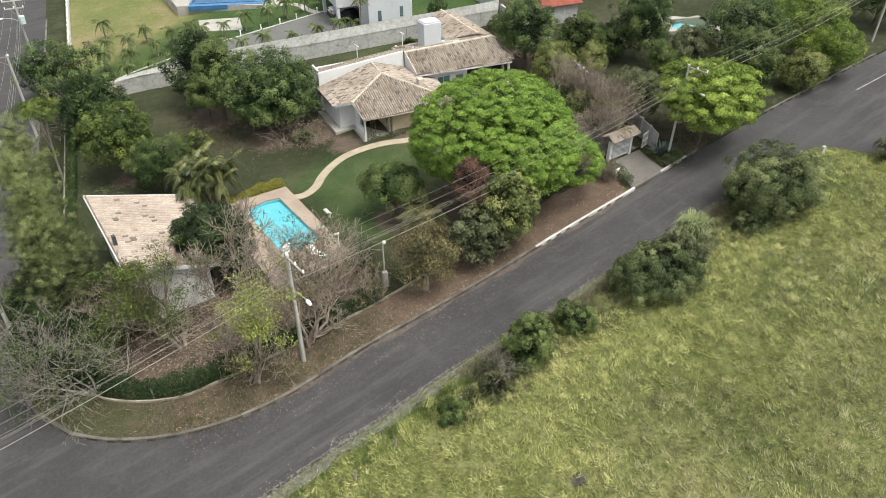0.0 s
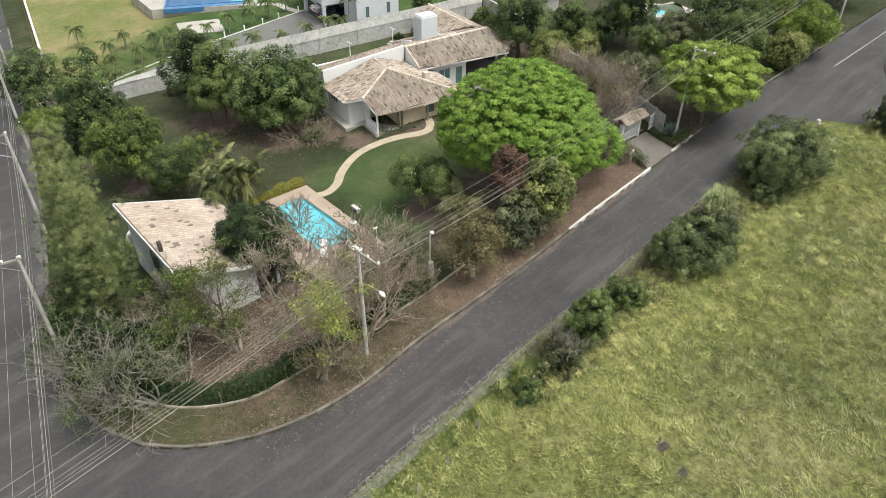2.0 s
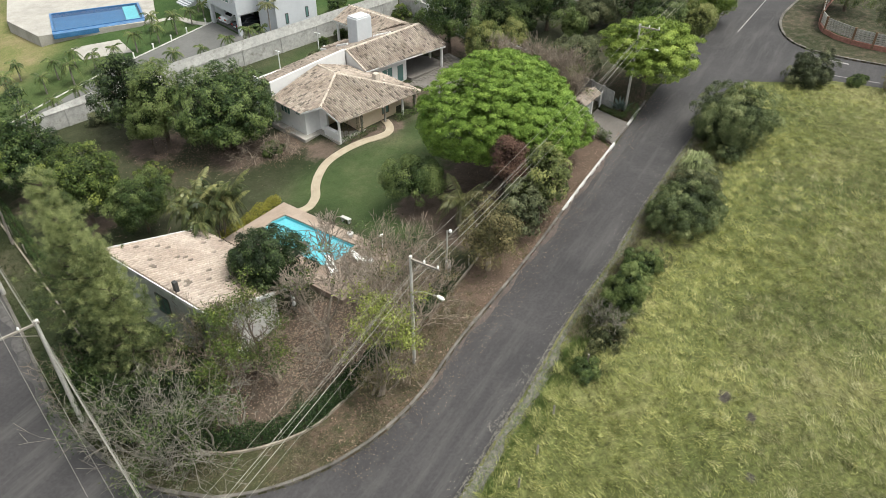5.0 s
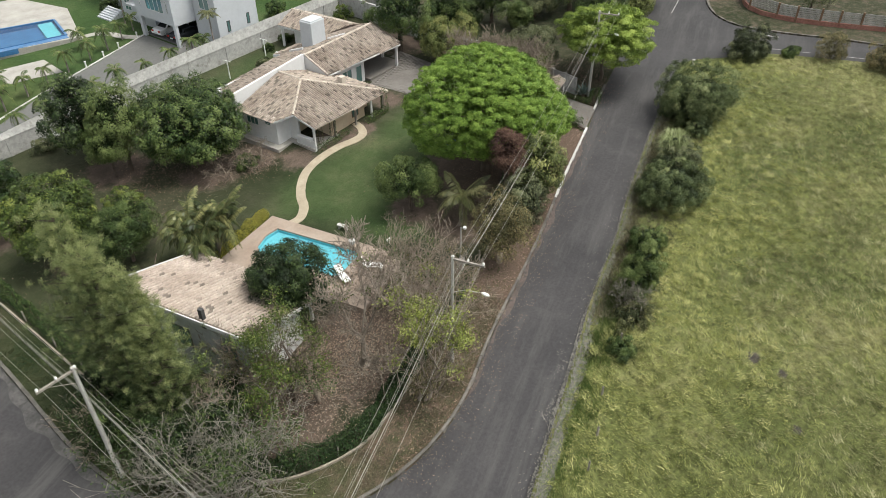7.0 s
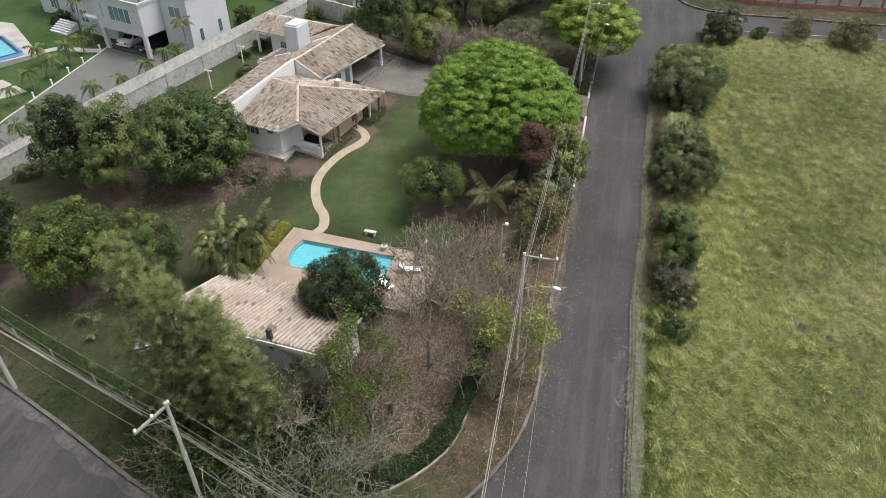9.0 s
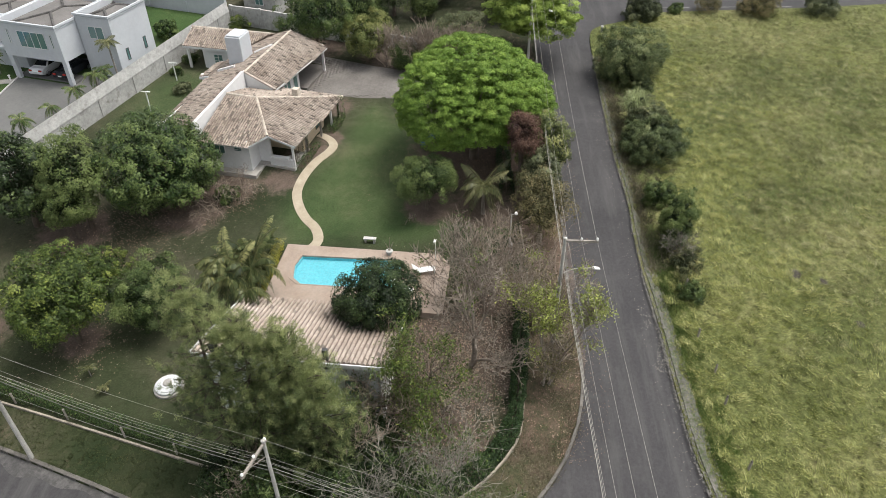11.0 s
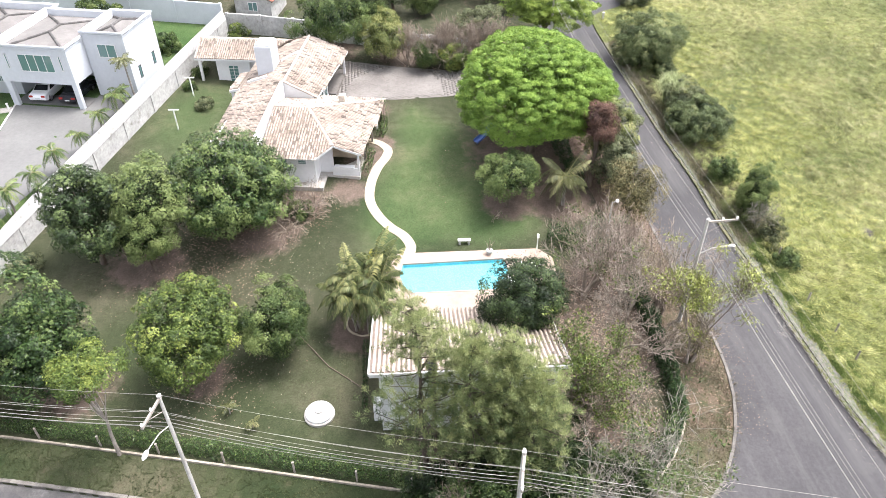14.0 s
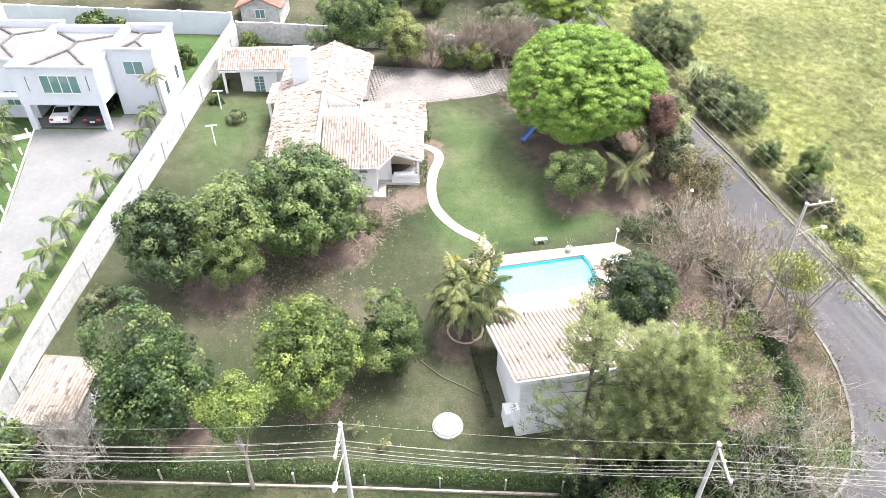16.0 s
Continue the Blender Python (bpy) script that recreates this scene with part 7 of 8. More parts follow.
def hedge(name, line, width, height, leaf, label, seed, density=70, leaf_size=0.16, base=0.0, category="hedge"):
    """A clipped hedge: leaf cloud over a run of the plan, on thin stems."""
    rng = np.random.default_rng(seed)
    a = np.array(line)
    mid = a.mean(axis=0)
    e = thing(name, mid[0], mid[1], label=label, category=category)
    seg = np.linalg.norm(np.diff(a, axis=0), axis=1)
    k = int(seg.sum() * (width + 2 * height) * density)
    cum = np.concatenate([[0], np.cumsum(seg)])
    s = rng.uniform(0, cum[-1], k)
    i = np.clip(np.searchsorted(cum, s) - 1, 0, len(seg) - 1)
    f = ((s - cum[i]) / seg[i])[:, None]
    p2 = a[i] * (1 - f) + a[i + 1] * f
    tg = unit(a[i + 1] - a[i])
    nr = np.stack([-tg[:, 1], tg[:, 0]], axis=1)
    wob = 0.12 * np.sin(s * 1.7) + 0.1 * np.sin(s * 4.1 + 1)
    th = rng.uniform(0, np.pi, k)
    cx, cz = np.cos(th), np.sin(th) ** 0.6
    rr = rng.uniform(0.75, 1.05, k)
    off = np.sign(cx) * np.abs(cx) ** 0.6 * width / 2 * rr * (1 + wob)
    zz = base + cz * height * rr * (1 + wob)
    low = rng.random(k) < 0.35
    zz[low] *= rng.uniform(0.1, 1, low.sum())
    x, y = p2[:, 0] + nr[:, 0] * off, p2[:, 1] + nr[:, 1] * off
    pos = np.stack([x - mid[0], y - mid[1], Tn(x, y) - T(mid[0], mid[1]) + zz], axis=1)
    face = np.stack([nr[:, 0] * cx, nr[:, 1] * cx, cz + 0.3], axis=1)
    v, fc, t = leaves(rng, pos, unit(face), leaf_size, 0.55, rng.normal(0.45, 0.2, k))
    link_mesh("leaves", mesh_np("leaves", v, fc, t), L[leaf], e)
    rows = []
    for q in np.arange(min(0.2, cum[-1] * 0.5), cum[-1], 0.45):
        j = int(np.clip(np.searchsorted(cum, q) - 1, 0, len(seg) - 1))
        w = (q - cum[j]) / seg[j]
        c = a[j] * (1 - w) + a[j + 1] * w
        z = T(c[0], c[1]) - T(mid[0], mid[1])
        rows.append((c[0] - mid[0], c[1] - mid[1], z + base - 0.1, c[0] - mid[0] + rng.normal(0, 0.08), c[1] - mid[1] + rng.normal(0, 0.08), z + base + height * 0.8, 0.03, 0.015))
    tagged(tube_part("stemwork", rows, M["bark"], e, 4), kind="stuff")
    return e


def shrub(name, x, y, label, leaf, radii, seed, clumps=45, per=60, clump_r=0.6, leaf_size=0.2, slim=0.45, twigs=0, category="shrub", bark="twig", **kw):
    clumps, clump_r, per, leaf_size = int(clumps * 1.5), clump_r * 0.74, per * 0.8, leaf_size * 0.9
    kw.setdefault("lump", 0.24)
    kw.setdefault("tint_mid", 0.55)
    return tree(name, x, y, label, leaf, (radii[0], radii[1], radii[2] * 0.62), radii[2] * 0.42, seed, clumps, per, clump_r, leaf_size, slim, 0.06, -0.6, 0.6, bark, category, fork=0.1, **kw)


def grass_fountain(name, x, y, label, seed, count=1500, ln=2.6, spread=1.0):
    """A tall clump of long arching grass leaves over dry stems."""
    rng = np.random.default_rng(seed)
    e = thing(name, x, y, label=label, category="grass clump")
    a = rng.uniform(0, 6.28, count)
    r = spread * np.sqrt(rng.uniform(0, 1, count)) * 0.7
    out = np.stack([np.cos(a), np.sin(a), np.zeros(count)], axis=1)
    base = out * r[:, None] + np.array([0, 0, 0.2])
    h = (ln * rng.uniform(0.6, 1.1, count))[:, None]
    reach = rng.uniform(0.02, 0.42, (count, 1)) * ln
    out = unit(out + rng.normal(0, 0.5, (count, 3)) * np.array([1, 1, 0]))
    side = np.stack([-np.sin(a), np.cos(a), np.zeros(count)], axis=1) * 0.018
    up = np.array([0, 0, 1.0])
    p1 = base + up * h * 0.7 + out * reach * 0.25
    p2 = base + up * h + out * reach * 0.7
    p3 = base + up * h * 0.8 + out * reach * 1.25
    v = np.stack([base - side * 0.5, base + side * 0.5, p1 + side, p1 - side, p2 + side, p2 - side, p3 + side * 0.1, p3 - side * 0.1], axis=1).reshape(-1, 3)
    q = np.array([(0, 1, 2, 3), (3, 2, 4, 5), (5, 4, 6, 7)])
    f = ((np.arange(count) * 8)[:, None, None] + q[None]).reshape(-1, 4)
    link_mesh("blades", mesh_np("blades", v, f, np.repeat(np.clip(rng.normal(0.5, 0.22, count), 0, 1), 8)), L["fern"], e)
    rows = [(*(out[i] * r[i] * 0.8), *(out[i] * r[i] * 1.1 + np.array([0, 0, ln * 0.45])), 0.02, 0.012) for i in range(60)]
    tagged(tube_part("stemwork", rows, M["twig"], e, 4), kind="stuff")
    return e


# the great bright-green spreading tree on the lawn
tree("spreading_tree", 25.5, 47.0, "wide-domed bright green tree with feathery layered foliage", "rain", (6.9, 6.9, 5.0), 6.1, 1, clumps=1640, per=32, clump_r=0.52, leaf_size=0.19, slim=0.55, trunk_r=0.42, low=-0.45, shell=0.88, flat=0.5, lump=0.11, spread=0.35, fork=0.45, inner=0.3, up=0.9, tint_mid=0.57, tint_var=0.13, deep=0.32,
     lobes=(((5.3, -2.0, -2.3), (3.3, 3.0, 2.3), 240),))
# the fruit trees west of the house
tree("mango_tree", 10.8, 70.5, "large dense mango tree with glossy dark leaves", "mango", (5.2, 5.2, 4.2), 4.3, 2, clumps=290, per=82, clump_r=0.85, whorl=8, leaf_size=0.27, slim=0.38, trunk_r=0.3, low=-0.95, tint_mid=0.6, group="garden mango trees")
tree("mango_tree", 6.4, 75.0, "tall yellow-green mango tree between darker ones", "green", (2.4, 2.4, 3.2), 5.5, 3, clumps=90, per=74, clump_r=0.8, whorl=8, leaf_size=0.24, slim=0.4, trunk_r=0.22, low=-0.6, tint_mid=0.82, tint_var=0.16, group="garden mango trees")
tree("fruit_tree", 5.0, 79.4, "dark dense fruit tree by the boundary wall", "dark", (3.0, 3.0, 3.5), 5.0, 4, clumps=110, per=74, clump_r=0.85, whorl=8, leaf_size=0.3, slim=0.38, trunk_r=0.25, low=-0.8)
tree("fruit_tree", 4.9, 75.2, "bright green young fruit tree before the mangoes", "green", (2.1, 1.9, 1.8), 3.6, 5, clumps=60, per=66, clump_r=0.55, leaf_size=0.2, trunk_r=0.12, low=-0.9, tint_mid=0.82, tint_var=0.15)
tree("lychee_tree", -4.4, 67.6, "rounded lime-green lychee tree with bright new leaves", "lime", (3.4, 3.4, 3.0), 4.4, 6, clumps=150, per=92, clump_r=0.75, whorl=8, leaf_size=0.23, slim=0.38, low=-0.75, tint_mid=0.4, tint_var=0.19, lump=0.24)
tree("citrus_tree", -1.4, 63.1, "round mid-green citrus tree on the lawn", "green", (2.2, 2.2, 1.9), 3.1, 7, clumps=90, per=66, clump_r=0.6, leaf_size=0.2, slim=0.42, trunk_r=0.14, low=-0.75)
tree("broadleaf_tree", -6.5, 76.8, "tall dull green broadleaf tree near the road", "mango", (3.2, 3.2, 3.3), 4.0, 8, clumps=170, per=78, clump_r=0.85, whorl=8, leaf_size=0.25, slim=0.45, low=-0.55, tint_mid=0.4, lump=0.35, lobes=(((0.5, 0.4, 3.3), (1.9, 1.9, 2.2), 60),))
tree("slender_tree", -10.5, 70.4, "slender pale-barked tree with a light green crown", "lime", (1.75, 1.7, 1.3), 7.2, 9, clumps=50, per=56, clump_r=0.65, leaf_size=0.22, slim=0.4, trunk_r=0.12, low=-0.3, flat=0.6, bark="bark_grey", fork=0.4, inner=0.1, tint_mid=0.5, tint_var=0.16, lump=0.4)
tree("fig_tree", 1.0, 46.7, "dense dark round tree beside the pool house", "dark", (2.7, 2.7, 2.2), 4.7, 10, clumps=140, per=120, clump_r=0.75, whorl=8, leaf_size=0.19, slim=0.42, low=-0.8, tint_mid=0.3)
tree("orange_tree", 16.6, 48.6, "small round orange tree with a short trunk", "green", (2.1, 2.1, 1.7), 3.2, 11, clumps=90, per=66, clump_r=0.6, leaf_size=0.19, slim=0.42, trunk_r=0.13, low=-0.6, tint_mid=0.62)
tree("copper_shrub", 20.5, 41.6, "dark copper-red leaved shrub under the great tree", "copper", (1.15, 1.15, 1.9), 6.0, 12, clumps=60, per=60, clump_r=0.6, leaf_size=0.2, category="shrub")
tree("guava_tree", 23.0, 40.2, "yellow-green roadside tree with mixed leaves", "olive", (2.3, 2.1, 2.9), 4.2, 13, clumps=100, per=64, clump_r=0.7, whorl=8, leaf_size=0.26, slim=0.4, low=-0.85, tint_mid=0.42)
tree("guava_tree", 20.2, 39.6, "dull olive roadside tree with mixed leaves", "grey", (2.5, 1.9, 2.4), 2.9, 14, clumps=80, per=60, clump_r=0.65, whorl=8, leaf_size=0.24, low=-0.85)
tree("thinning_tree", 15.4, 38.6, "thinly leaved brownish tree over the verge", "rust", (2.5, 2.1, 2.3), 3.4, 15, clumps=110, per=30, clump_r=0.7, leaf_size=0.2, low=-0.8, shell=0.4, bark="twig", inner=0.3)

# trees of the eastern plots
tree("flamboyant_tree", 47.4, 46.6, "light green layered tree over the roadside", "flam", (5.2, 4.9, 3.5), 5.5, 21, clumps=380, per=44, clump_r=0.7, leaf_size=0.24, slim=0.5, trunk_r=0.22, low=-0.7, flat=0.45, lump=0.35, shell=0.62, inner=0.5, up=0.9, tint_mid=0.42, deep=0.3)
for i, (x, y, rx, rz, h, lf, nm, lb) in enumerate((
        (41.4, 70.6, 3.8, 3.6, 4.9, "mango", "mango_tree", "dense dark mango tree behind the carport"),
        (47.0, 68.0, 2.5, 3.0, 3.4, "green", "garden_tree", "dull green tree beyond the panel fence"),
        (41.2, 64.3, 2.4, 1.9, 2.9, "olive", "fruit_tree", "olive-green round fruit tree in the courtyard bed"),
        (47.4, 65.4, 1.5, 1.5, 2.0, "olive", "garden_tree", "small olive tree beyond the panel fence"),
        (40.4, 59.3, 1.2, 1.1, 1.6, "green", "fruit_tree", "small round fruit tree beside the paving"),
        (40.5, 56.4, 1.2, 1.1, 1.5, "lime", "fruit_tree", "small bright fruit tree beside the paving"),
        (51.2, 67.8, 1.9, 1.9, 2.3, "dark", "garden_tree", "small dark garden tree beyond the fence"),
        (54.4, 66.0, 3.5, 3.8, 4.6, "mango", "mango_tree", "tall dense mango tree in the next garden"),
        (63.4, 59.6, 5.0, 3.6, 4.2, "mango", "mango_tree", "broad dense mango tree in the next garden"),
        (57.6, 52.0, 3.6, 3.4, 3.9, "green", "garden_tree", "mid-green tree above the roadside"),
        (69.4, 51.9, 3.4, 2.6, 2.9, "flam", "garden_tree", "light green tree beside the road"),
        (70.4, 57.0, 4.2, 3.0, 3.8, "flam", "garden_tree", "yellow-green tree beside the road"),
        (64.6, 51.0, 2.2, 1.9, 2.0, "olive", "garden_tree", "olive-brown bush beside the road"),
        (44.7, 53.9, 2.3, 1.9, 2.8, "grey", "garden_tree", "grey-green feathery small tree behind the fence"),
        (59.1, 62.4, 2.6, 1.5, 2.2, "grey", "garden_tree", "low grey-green tree by the far pool"),
        (54.6, 61.8, 1.3, 1.2, 1.6, "green", "garden_tree", "small green tree in shade"),
        (76.0, 62.0, 4.2, 3.6, 4.2, "green", "garden_tree", "rounded tree in the distance"),
        (51.5, 93.0, 3.4, 3.0, 3.6, "green", "garden_tree", "tree behind the white rear wall"),
        (86.0, 60.0, 4.0, 3.6, 4.2, "green", "garden_tree", "rounded green tree beside the far road"),
        (84.0, 41.0, 3.2, 3.0, 4.0, "green", "garden_tree", "tree behind the corner fence"),
        (78.0, 33.0, 2.4, 2.2, 3.6, "grey", "garden_tree", "thin tree behind the corner fence"))):
    tree(nm, x, y, lb, lf, (rx, rx * 0.95, rz), h, 200 + i, clumps=int(42 * rx), per=40 if x < 62 else 28, clump_r=0.62, leaf_size=0.24, slim=0.45, trunk_r=0.07 * rx, low=-0.8, inner=0.4, tint_mid=0.28 if lf == "flam" else 0.62, lump=0.26)

# trees near the side street
for i, (x, y, rx, rz, h, lf, nm, lb) in enumerate((
        (-11.4, 92.0, 3.4, 2.8, 3.6, "mango", "street_tree", "dense dark tree beside the side street"),
        (-10.6, 84.6, 1.9, 2.2, 3.0, "green", "street_tree", "mid-green tree beside the side street"),
        (2.3, 70.0, 1.5, 1.3, 1.0, "lime", "garden_shrub", "low bright green shrub on the lawn"),
        (3.4, 84.6, 1.2, 0.9, 0.8, "grey", "garden_shrub", "small grey-green shrub by the wall"),
        (12.9, 65.9, 1.0, 0.7, 0.6, "green", "garden_shrub", "low green shrub under the mango"),
        (28.2, 80.5, 0.9, 0.7, 0.6, "grey", "garden_shrub", "round clipped shrub on the back lawn"),
        (31.6, 83.4, 0.7, 0.5, 0.4, "green", "garden_shrub", "low planting by the wall"),
        (34.6, 83.6, 0.9, 0.7, 0.6, "green", "garden_shrub", "low planting by the porch"),
        (44.0, 82.5, 1.3, 1.2, 1.2, "lime", "garden_shrub", "yellow-green shrub behind the house"))):
    if nm == "garden_shrub":
        shrub(nm, x, y, lb, lf, (rx, rx, rz * 1.3), 300 + i, clumps=int(22 * rx), per=46, clump_r=0.4, leaf_size=0.17)
    else:
        tree(nm, x, y, lb, lf, (rx, rx * 0.95, rz), h, 300 + i, clumps=int(30 * rx), per=66, clump_r=0.75, leaf_size=0.27, slim=0.4, trunk_r=0.06 * rx, low=-0.8, whorl=7)

# roadside shrubs along the field
shrub("roadside_shrub", 45.1, 35.0, "large rounded dull green roadside shrub", "shrub", (3.8, 3.3, 4.5), 401, clumps=210, per=66, clump_r=0.7, leaf_size=0.2, lump=0.24, inner=0.5, tint_mid=0.52)
shrub("roadside_shrub", 31.2, 31.4, "spreading dark green roadside shrub", "shrub", (4.0, 3.0, 2.7), 402, clumps=130, per=66, clump_r=0.62, leaf_size=0.21, lump=0.36, inner=0.5, tint_mid=0.46)
shrub("roadside_shrub", 34.0, 32.0, "dull green shrub beside the road", "grey", (2.3, 1.9, 2.9), 403, clumps=60, per=56, clump_r=0.6, leaf_size=0.2)
for i, (x, y, rx, ry, rz, lf, lb) in enumerate((
        (15.4, 27.3, 1.3, 0.9, 1.3, "scrub", "ragged olive weeds beside the dry bush"),
        (42.0, 33.4, 1.4, 1.2, 1.8, "shrub", "low dull shrub beside a larger one"),
        (48.9, 35.6, 1.2, 1.0, 1.5, "scrub", "ragged shrub beside the road"))):
    shrub("roadside_shrub", x, y, lb, lf, (rx, ry, rz), 440 + i, clumps=int(26 * rx), per=40, clump_r=0.45, leaf_size=0.19, lump=0.5)
grass_fountain("feathery_grass", 35.7, 33.4, "tall pale clump of arching feathery grass by the road", 404, 1100, 2.9, 0.75)
shrub("roadside_shrub", 23.2, 29.8, "low dull green roadside shrub", "green", (1.4, 1.2, 2.1), 405, clumps=44, per=60, clump_r=0.45, leaf_size=0.17, tint_mid=0.66)
shrub("roadside_shrub", 18.3, 28.3, "bright green vine-covered roadside shrub", "green", (1.5, 1.4, 4.4), 406, clumps=70, per=70, clump_r=0.5, leaf_size=0.2, tint_mid=0.78)
shrub("roadside_shrub", 12.2, 26.6, "low tangled weeds at the field edge", "green", (0.9, 0.8, 0.9), 407, clumps=24, per=46, clump_r=0.4, leaf_size=0.18)
bare_tree("dry_bush", 16.6, 28.0, "leafless grey bush among the roadside shrubs", 408, 3.0, 4, 5, 0.04, "twig_white", "grey", 500, 0.16, category="shrub")
shrub("roadside_shrub", 61.4, 35.2, "rounded dark shrub at the junction", "grey", (2.6, 2.3, 3.0), 409, clumps=90, per=64, clump_r=0.6, leaf_size=0.2, tint_mid=0.25)
shrub("roadside_shrub", 66.0, 27.4, "thin twiggy shrub at the field's far edge", "rust", (1.9, 1.7, 2.6), 410, clumps=60, per=30, clump_r=0.6, leaf_size=0.18)
shrub("roadside_shrub", 66.4, 21.6, "rounded brownish shrub at the field's far edge", "rust", (2.8, 2.4, 2.8), 411, clumps=90, per=50, clump_r=0.6, leaf_size=0.2)
shrub("roadside_shrub", 64.6, 31.2, "low weeds at the field's far edge", "green", (1.4, 0.8, 0.9), 412, clumps=30, per=40, clump_r=0.4, leaf_size=0.18)
shrub("roadside_shrub", 68.5, 14.0, "rounded shrub at the field's far edge", "grey", (2.4, 2.0, 2.2), 413, clumps=70, per=50, clump_r=0.6, leaf_size=0.2)
bare_tree("dry_bush", 50.8, 36.8, "low dry reddish bush by the road", 414, 1.9, 4, 6, 0.03, "twig", "rust", 700, 0.14, category="shrub")

# shaded brush on the street corner; low leaf tints paint in its shade
for i, (x, y, r) in enumerate(((-12.0, 47.4, 1.9), (-11.6, 43.6, 1.8), (-9.4, 40.4, 1.5), (-9.0, 48.0, 1.7), (-10.6, 45.2, 1.7), (-8.6, 43.4, 1.5), (-6.6, 44.2, 1.2), (-11.6, 50.6, 1.5))):
    tree("corner_bush", x, y, "loose dark green bush among bare twigs", "dark" if i % 2 else "green", (r * 1.3, r * 1.3, r * 1.15), r * 1.2, 470 + i, clumps=64, per=44, clump_r=0.5, leaf_size=0.19, trunk_r=0.06, low=-0.8, shell=0.35, bark="twig", category="shrub", density_gap=0.5, inner=0.7, fork=0.12, tint_mid=0.32)

# hedges
hedge("hedge", [(x + (0.75 if x < -9.5 else 0.3), y + (0.0 if x < -9.5 else 0.55)) for x, y in BOUND if (y > 49 and x < 0)], 0.9, 1.05, "mango", "green clipped hedge along the side street", 501, 180, 0.12)
hedge("hedge", [(x + 0.25, y + 0.5) for x, y in BOUND if (y <= 49 and x < 12)], 1.0, 1.45, "hedge", "dark green hedge round the street corner", 502, 230, 0.13)
# hedge added in dark leaves to fill the shaded gap under the tree
hedge("hedge", [(x - 0.1, y + 0.7) for x, y in BOUND if 20 < x < 36], 1.2, 1.3, "hedge", "dark hedge filling the shaded gap below the great tree", 514, 110)
hedge("hedge", [(11.6, 41.4), (12.2, 43.6), (12.8, 45.0)], 1.2, 1.9, "hedge", "tall dark hedge beside the meter post", 503)
hedge("hedge", [(2.2, 57.0), (5.4, 57.9), (9.0, 58.7)], 0.9, 0.9, "gold", "low golden-green hedge at the pool deck", 504, 300, 0.11)
hedge("hedge", [(-5.4, 56.2), (-3.0, 56.7), (0.2, 57.4)], 0.35, 0.4, "hedge", "narrow hedge beside the pool house", 505, 90, 0.12)
hedge("hedge", [(37.0, 46.6), (37.4, 44.8), (37.2, 43.4)], 1.1, 1.0, "green", "clipped hedge beside the driveway", 506, 200, 0.11)
hedge("hedge", [(42.1, 44.6), (43.6, 45.1), (44.3, 45.6)], 1.2, 0.9, "green", "clipped hedge round the agave bed", 507, 200, 0.11)
hedge("hedge", [(42.0, 44.8), (41.9, 46.6), (42.0, 47.9)], 0.5, 0.5, "green", "low clipped hedge along the driveway", 508, 200, 0.11)
hedge("flower_bed", [(18.6, 61.7), (20.8, 61.6), (22.6, 61.7)], 0.7, 0.55, "mango", "dark planting along the veranda", 509, 90, 0.14, category="flower bed")
hedge("flower_bed", [(25.2, 61.6), (27.0, 61.5), (28.8, 61.9)], 0.7, 0.75, "green", "green planting along the veranda", 510, 90, 0.14, category="flower bed")
hedge("climber", [(19.3, 62.1), (19.35, 62.2)], 0.5, 2.3, "rust", "brown climbing plant on the veranda posts", 511, 320, 0.14, category="climber")
hedge("climber", [(21.0, 62.1), (21.1, 62.2)], 0.6, 2.4, "grey", "climbing plant on a veranda post", 512, 320, 0.14, category="climber")
hedge("climber", [(28.2, 61.7), (28.3, 61.8)], 0.7, 2.4, "green", "climbing plant at the veranda's end", 513, 320, 0.14, category="climber")

agave = thing("agave", 43.0, 46.3, label="large blue-grey agave in the entrance bed", category="agave")
rng = np.random.default_rng(77)
V_, F_, T_ = [], [], []
for i in range(26):
    a, el_ = i * 2.4, 0.25 + 1.1 * (i / 26)
    d_ = np.array([math.cos(a) * math.cos(el_), math.sin(a) * math.cos(el_), math.sin(el_)])
    s_ = np.array([-math.sin(a), math.cos(a), 0])
    ln_ = 1.35 - 0.4 * i / 26
    V_.append(np.array([s_ * 0.07, -s_ * 0.07, d_ * ln_ * 0.5 - s_ * 0.11, d_ * ln_, d_ * ln_ * 0.5 + s_ * 0.11]) + np.array([0, 0, 0.15]))
    F_.append(np.array([[0, 1, 2, 4], [4, 2, 3, 3]]) + 5 * i)
quads = np.concatenate([f[0:1] for f in F_])
tris = np.concatenate([f[1:2, :3] for f in F_])
me = bpy.data.meshes.new("leaves")
me.from_pydata([tuple(p) for p in np.concatenate(V_)], [], [tuple(int(k) for k in q) for q in quads] + [tuple(int(k) for k in q) for q in tris])
at_ = me.attributes.new("tint", "FLOAT", "POINT")
at_.data.foreach_set("value", list(rng.uniform(0.3, 0.7, len(me.vertices))))
link_mesh("leaves", me, L["agave"], agave)
agave.scale = (1.35, 1.35, 1.25)
tube_part("stem", [(0, 0, -0.2, 0, 0, 0.4, 0.2, 0.12)], M["bark"], agave, 8)

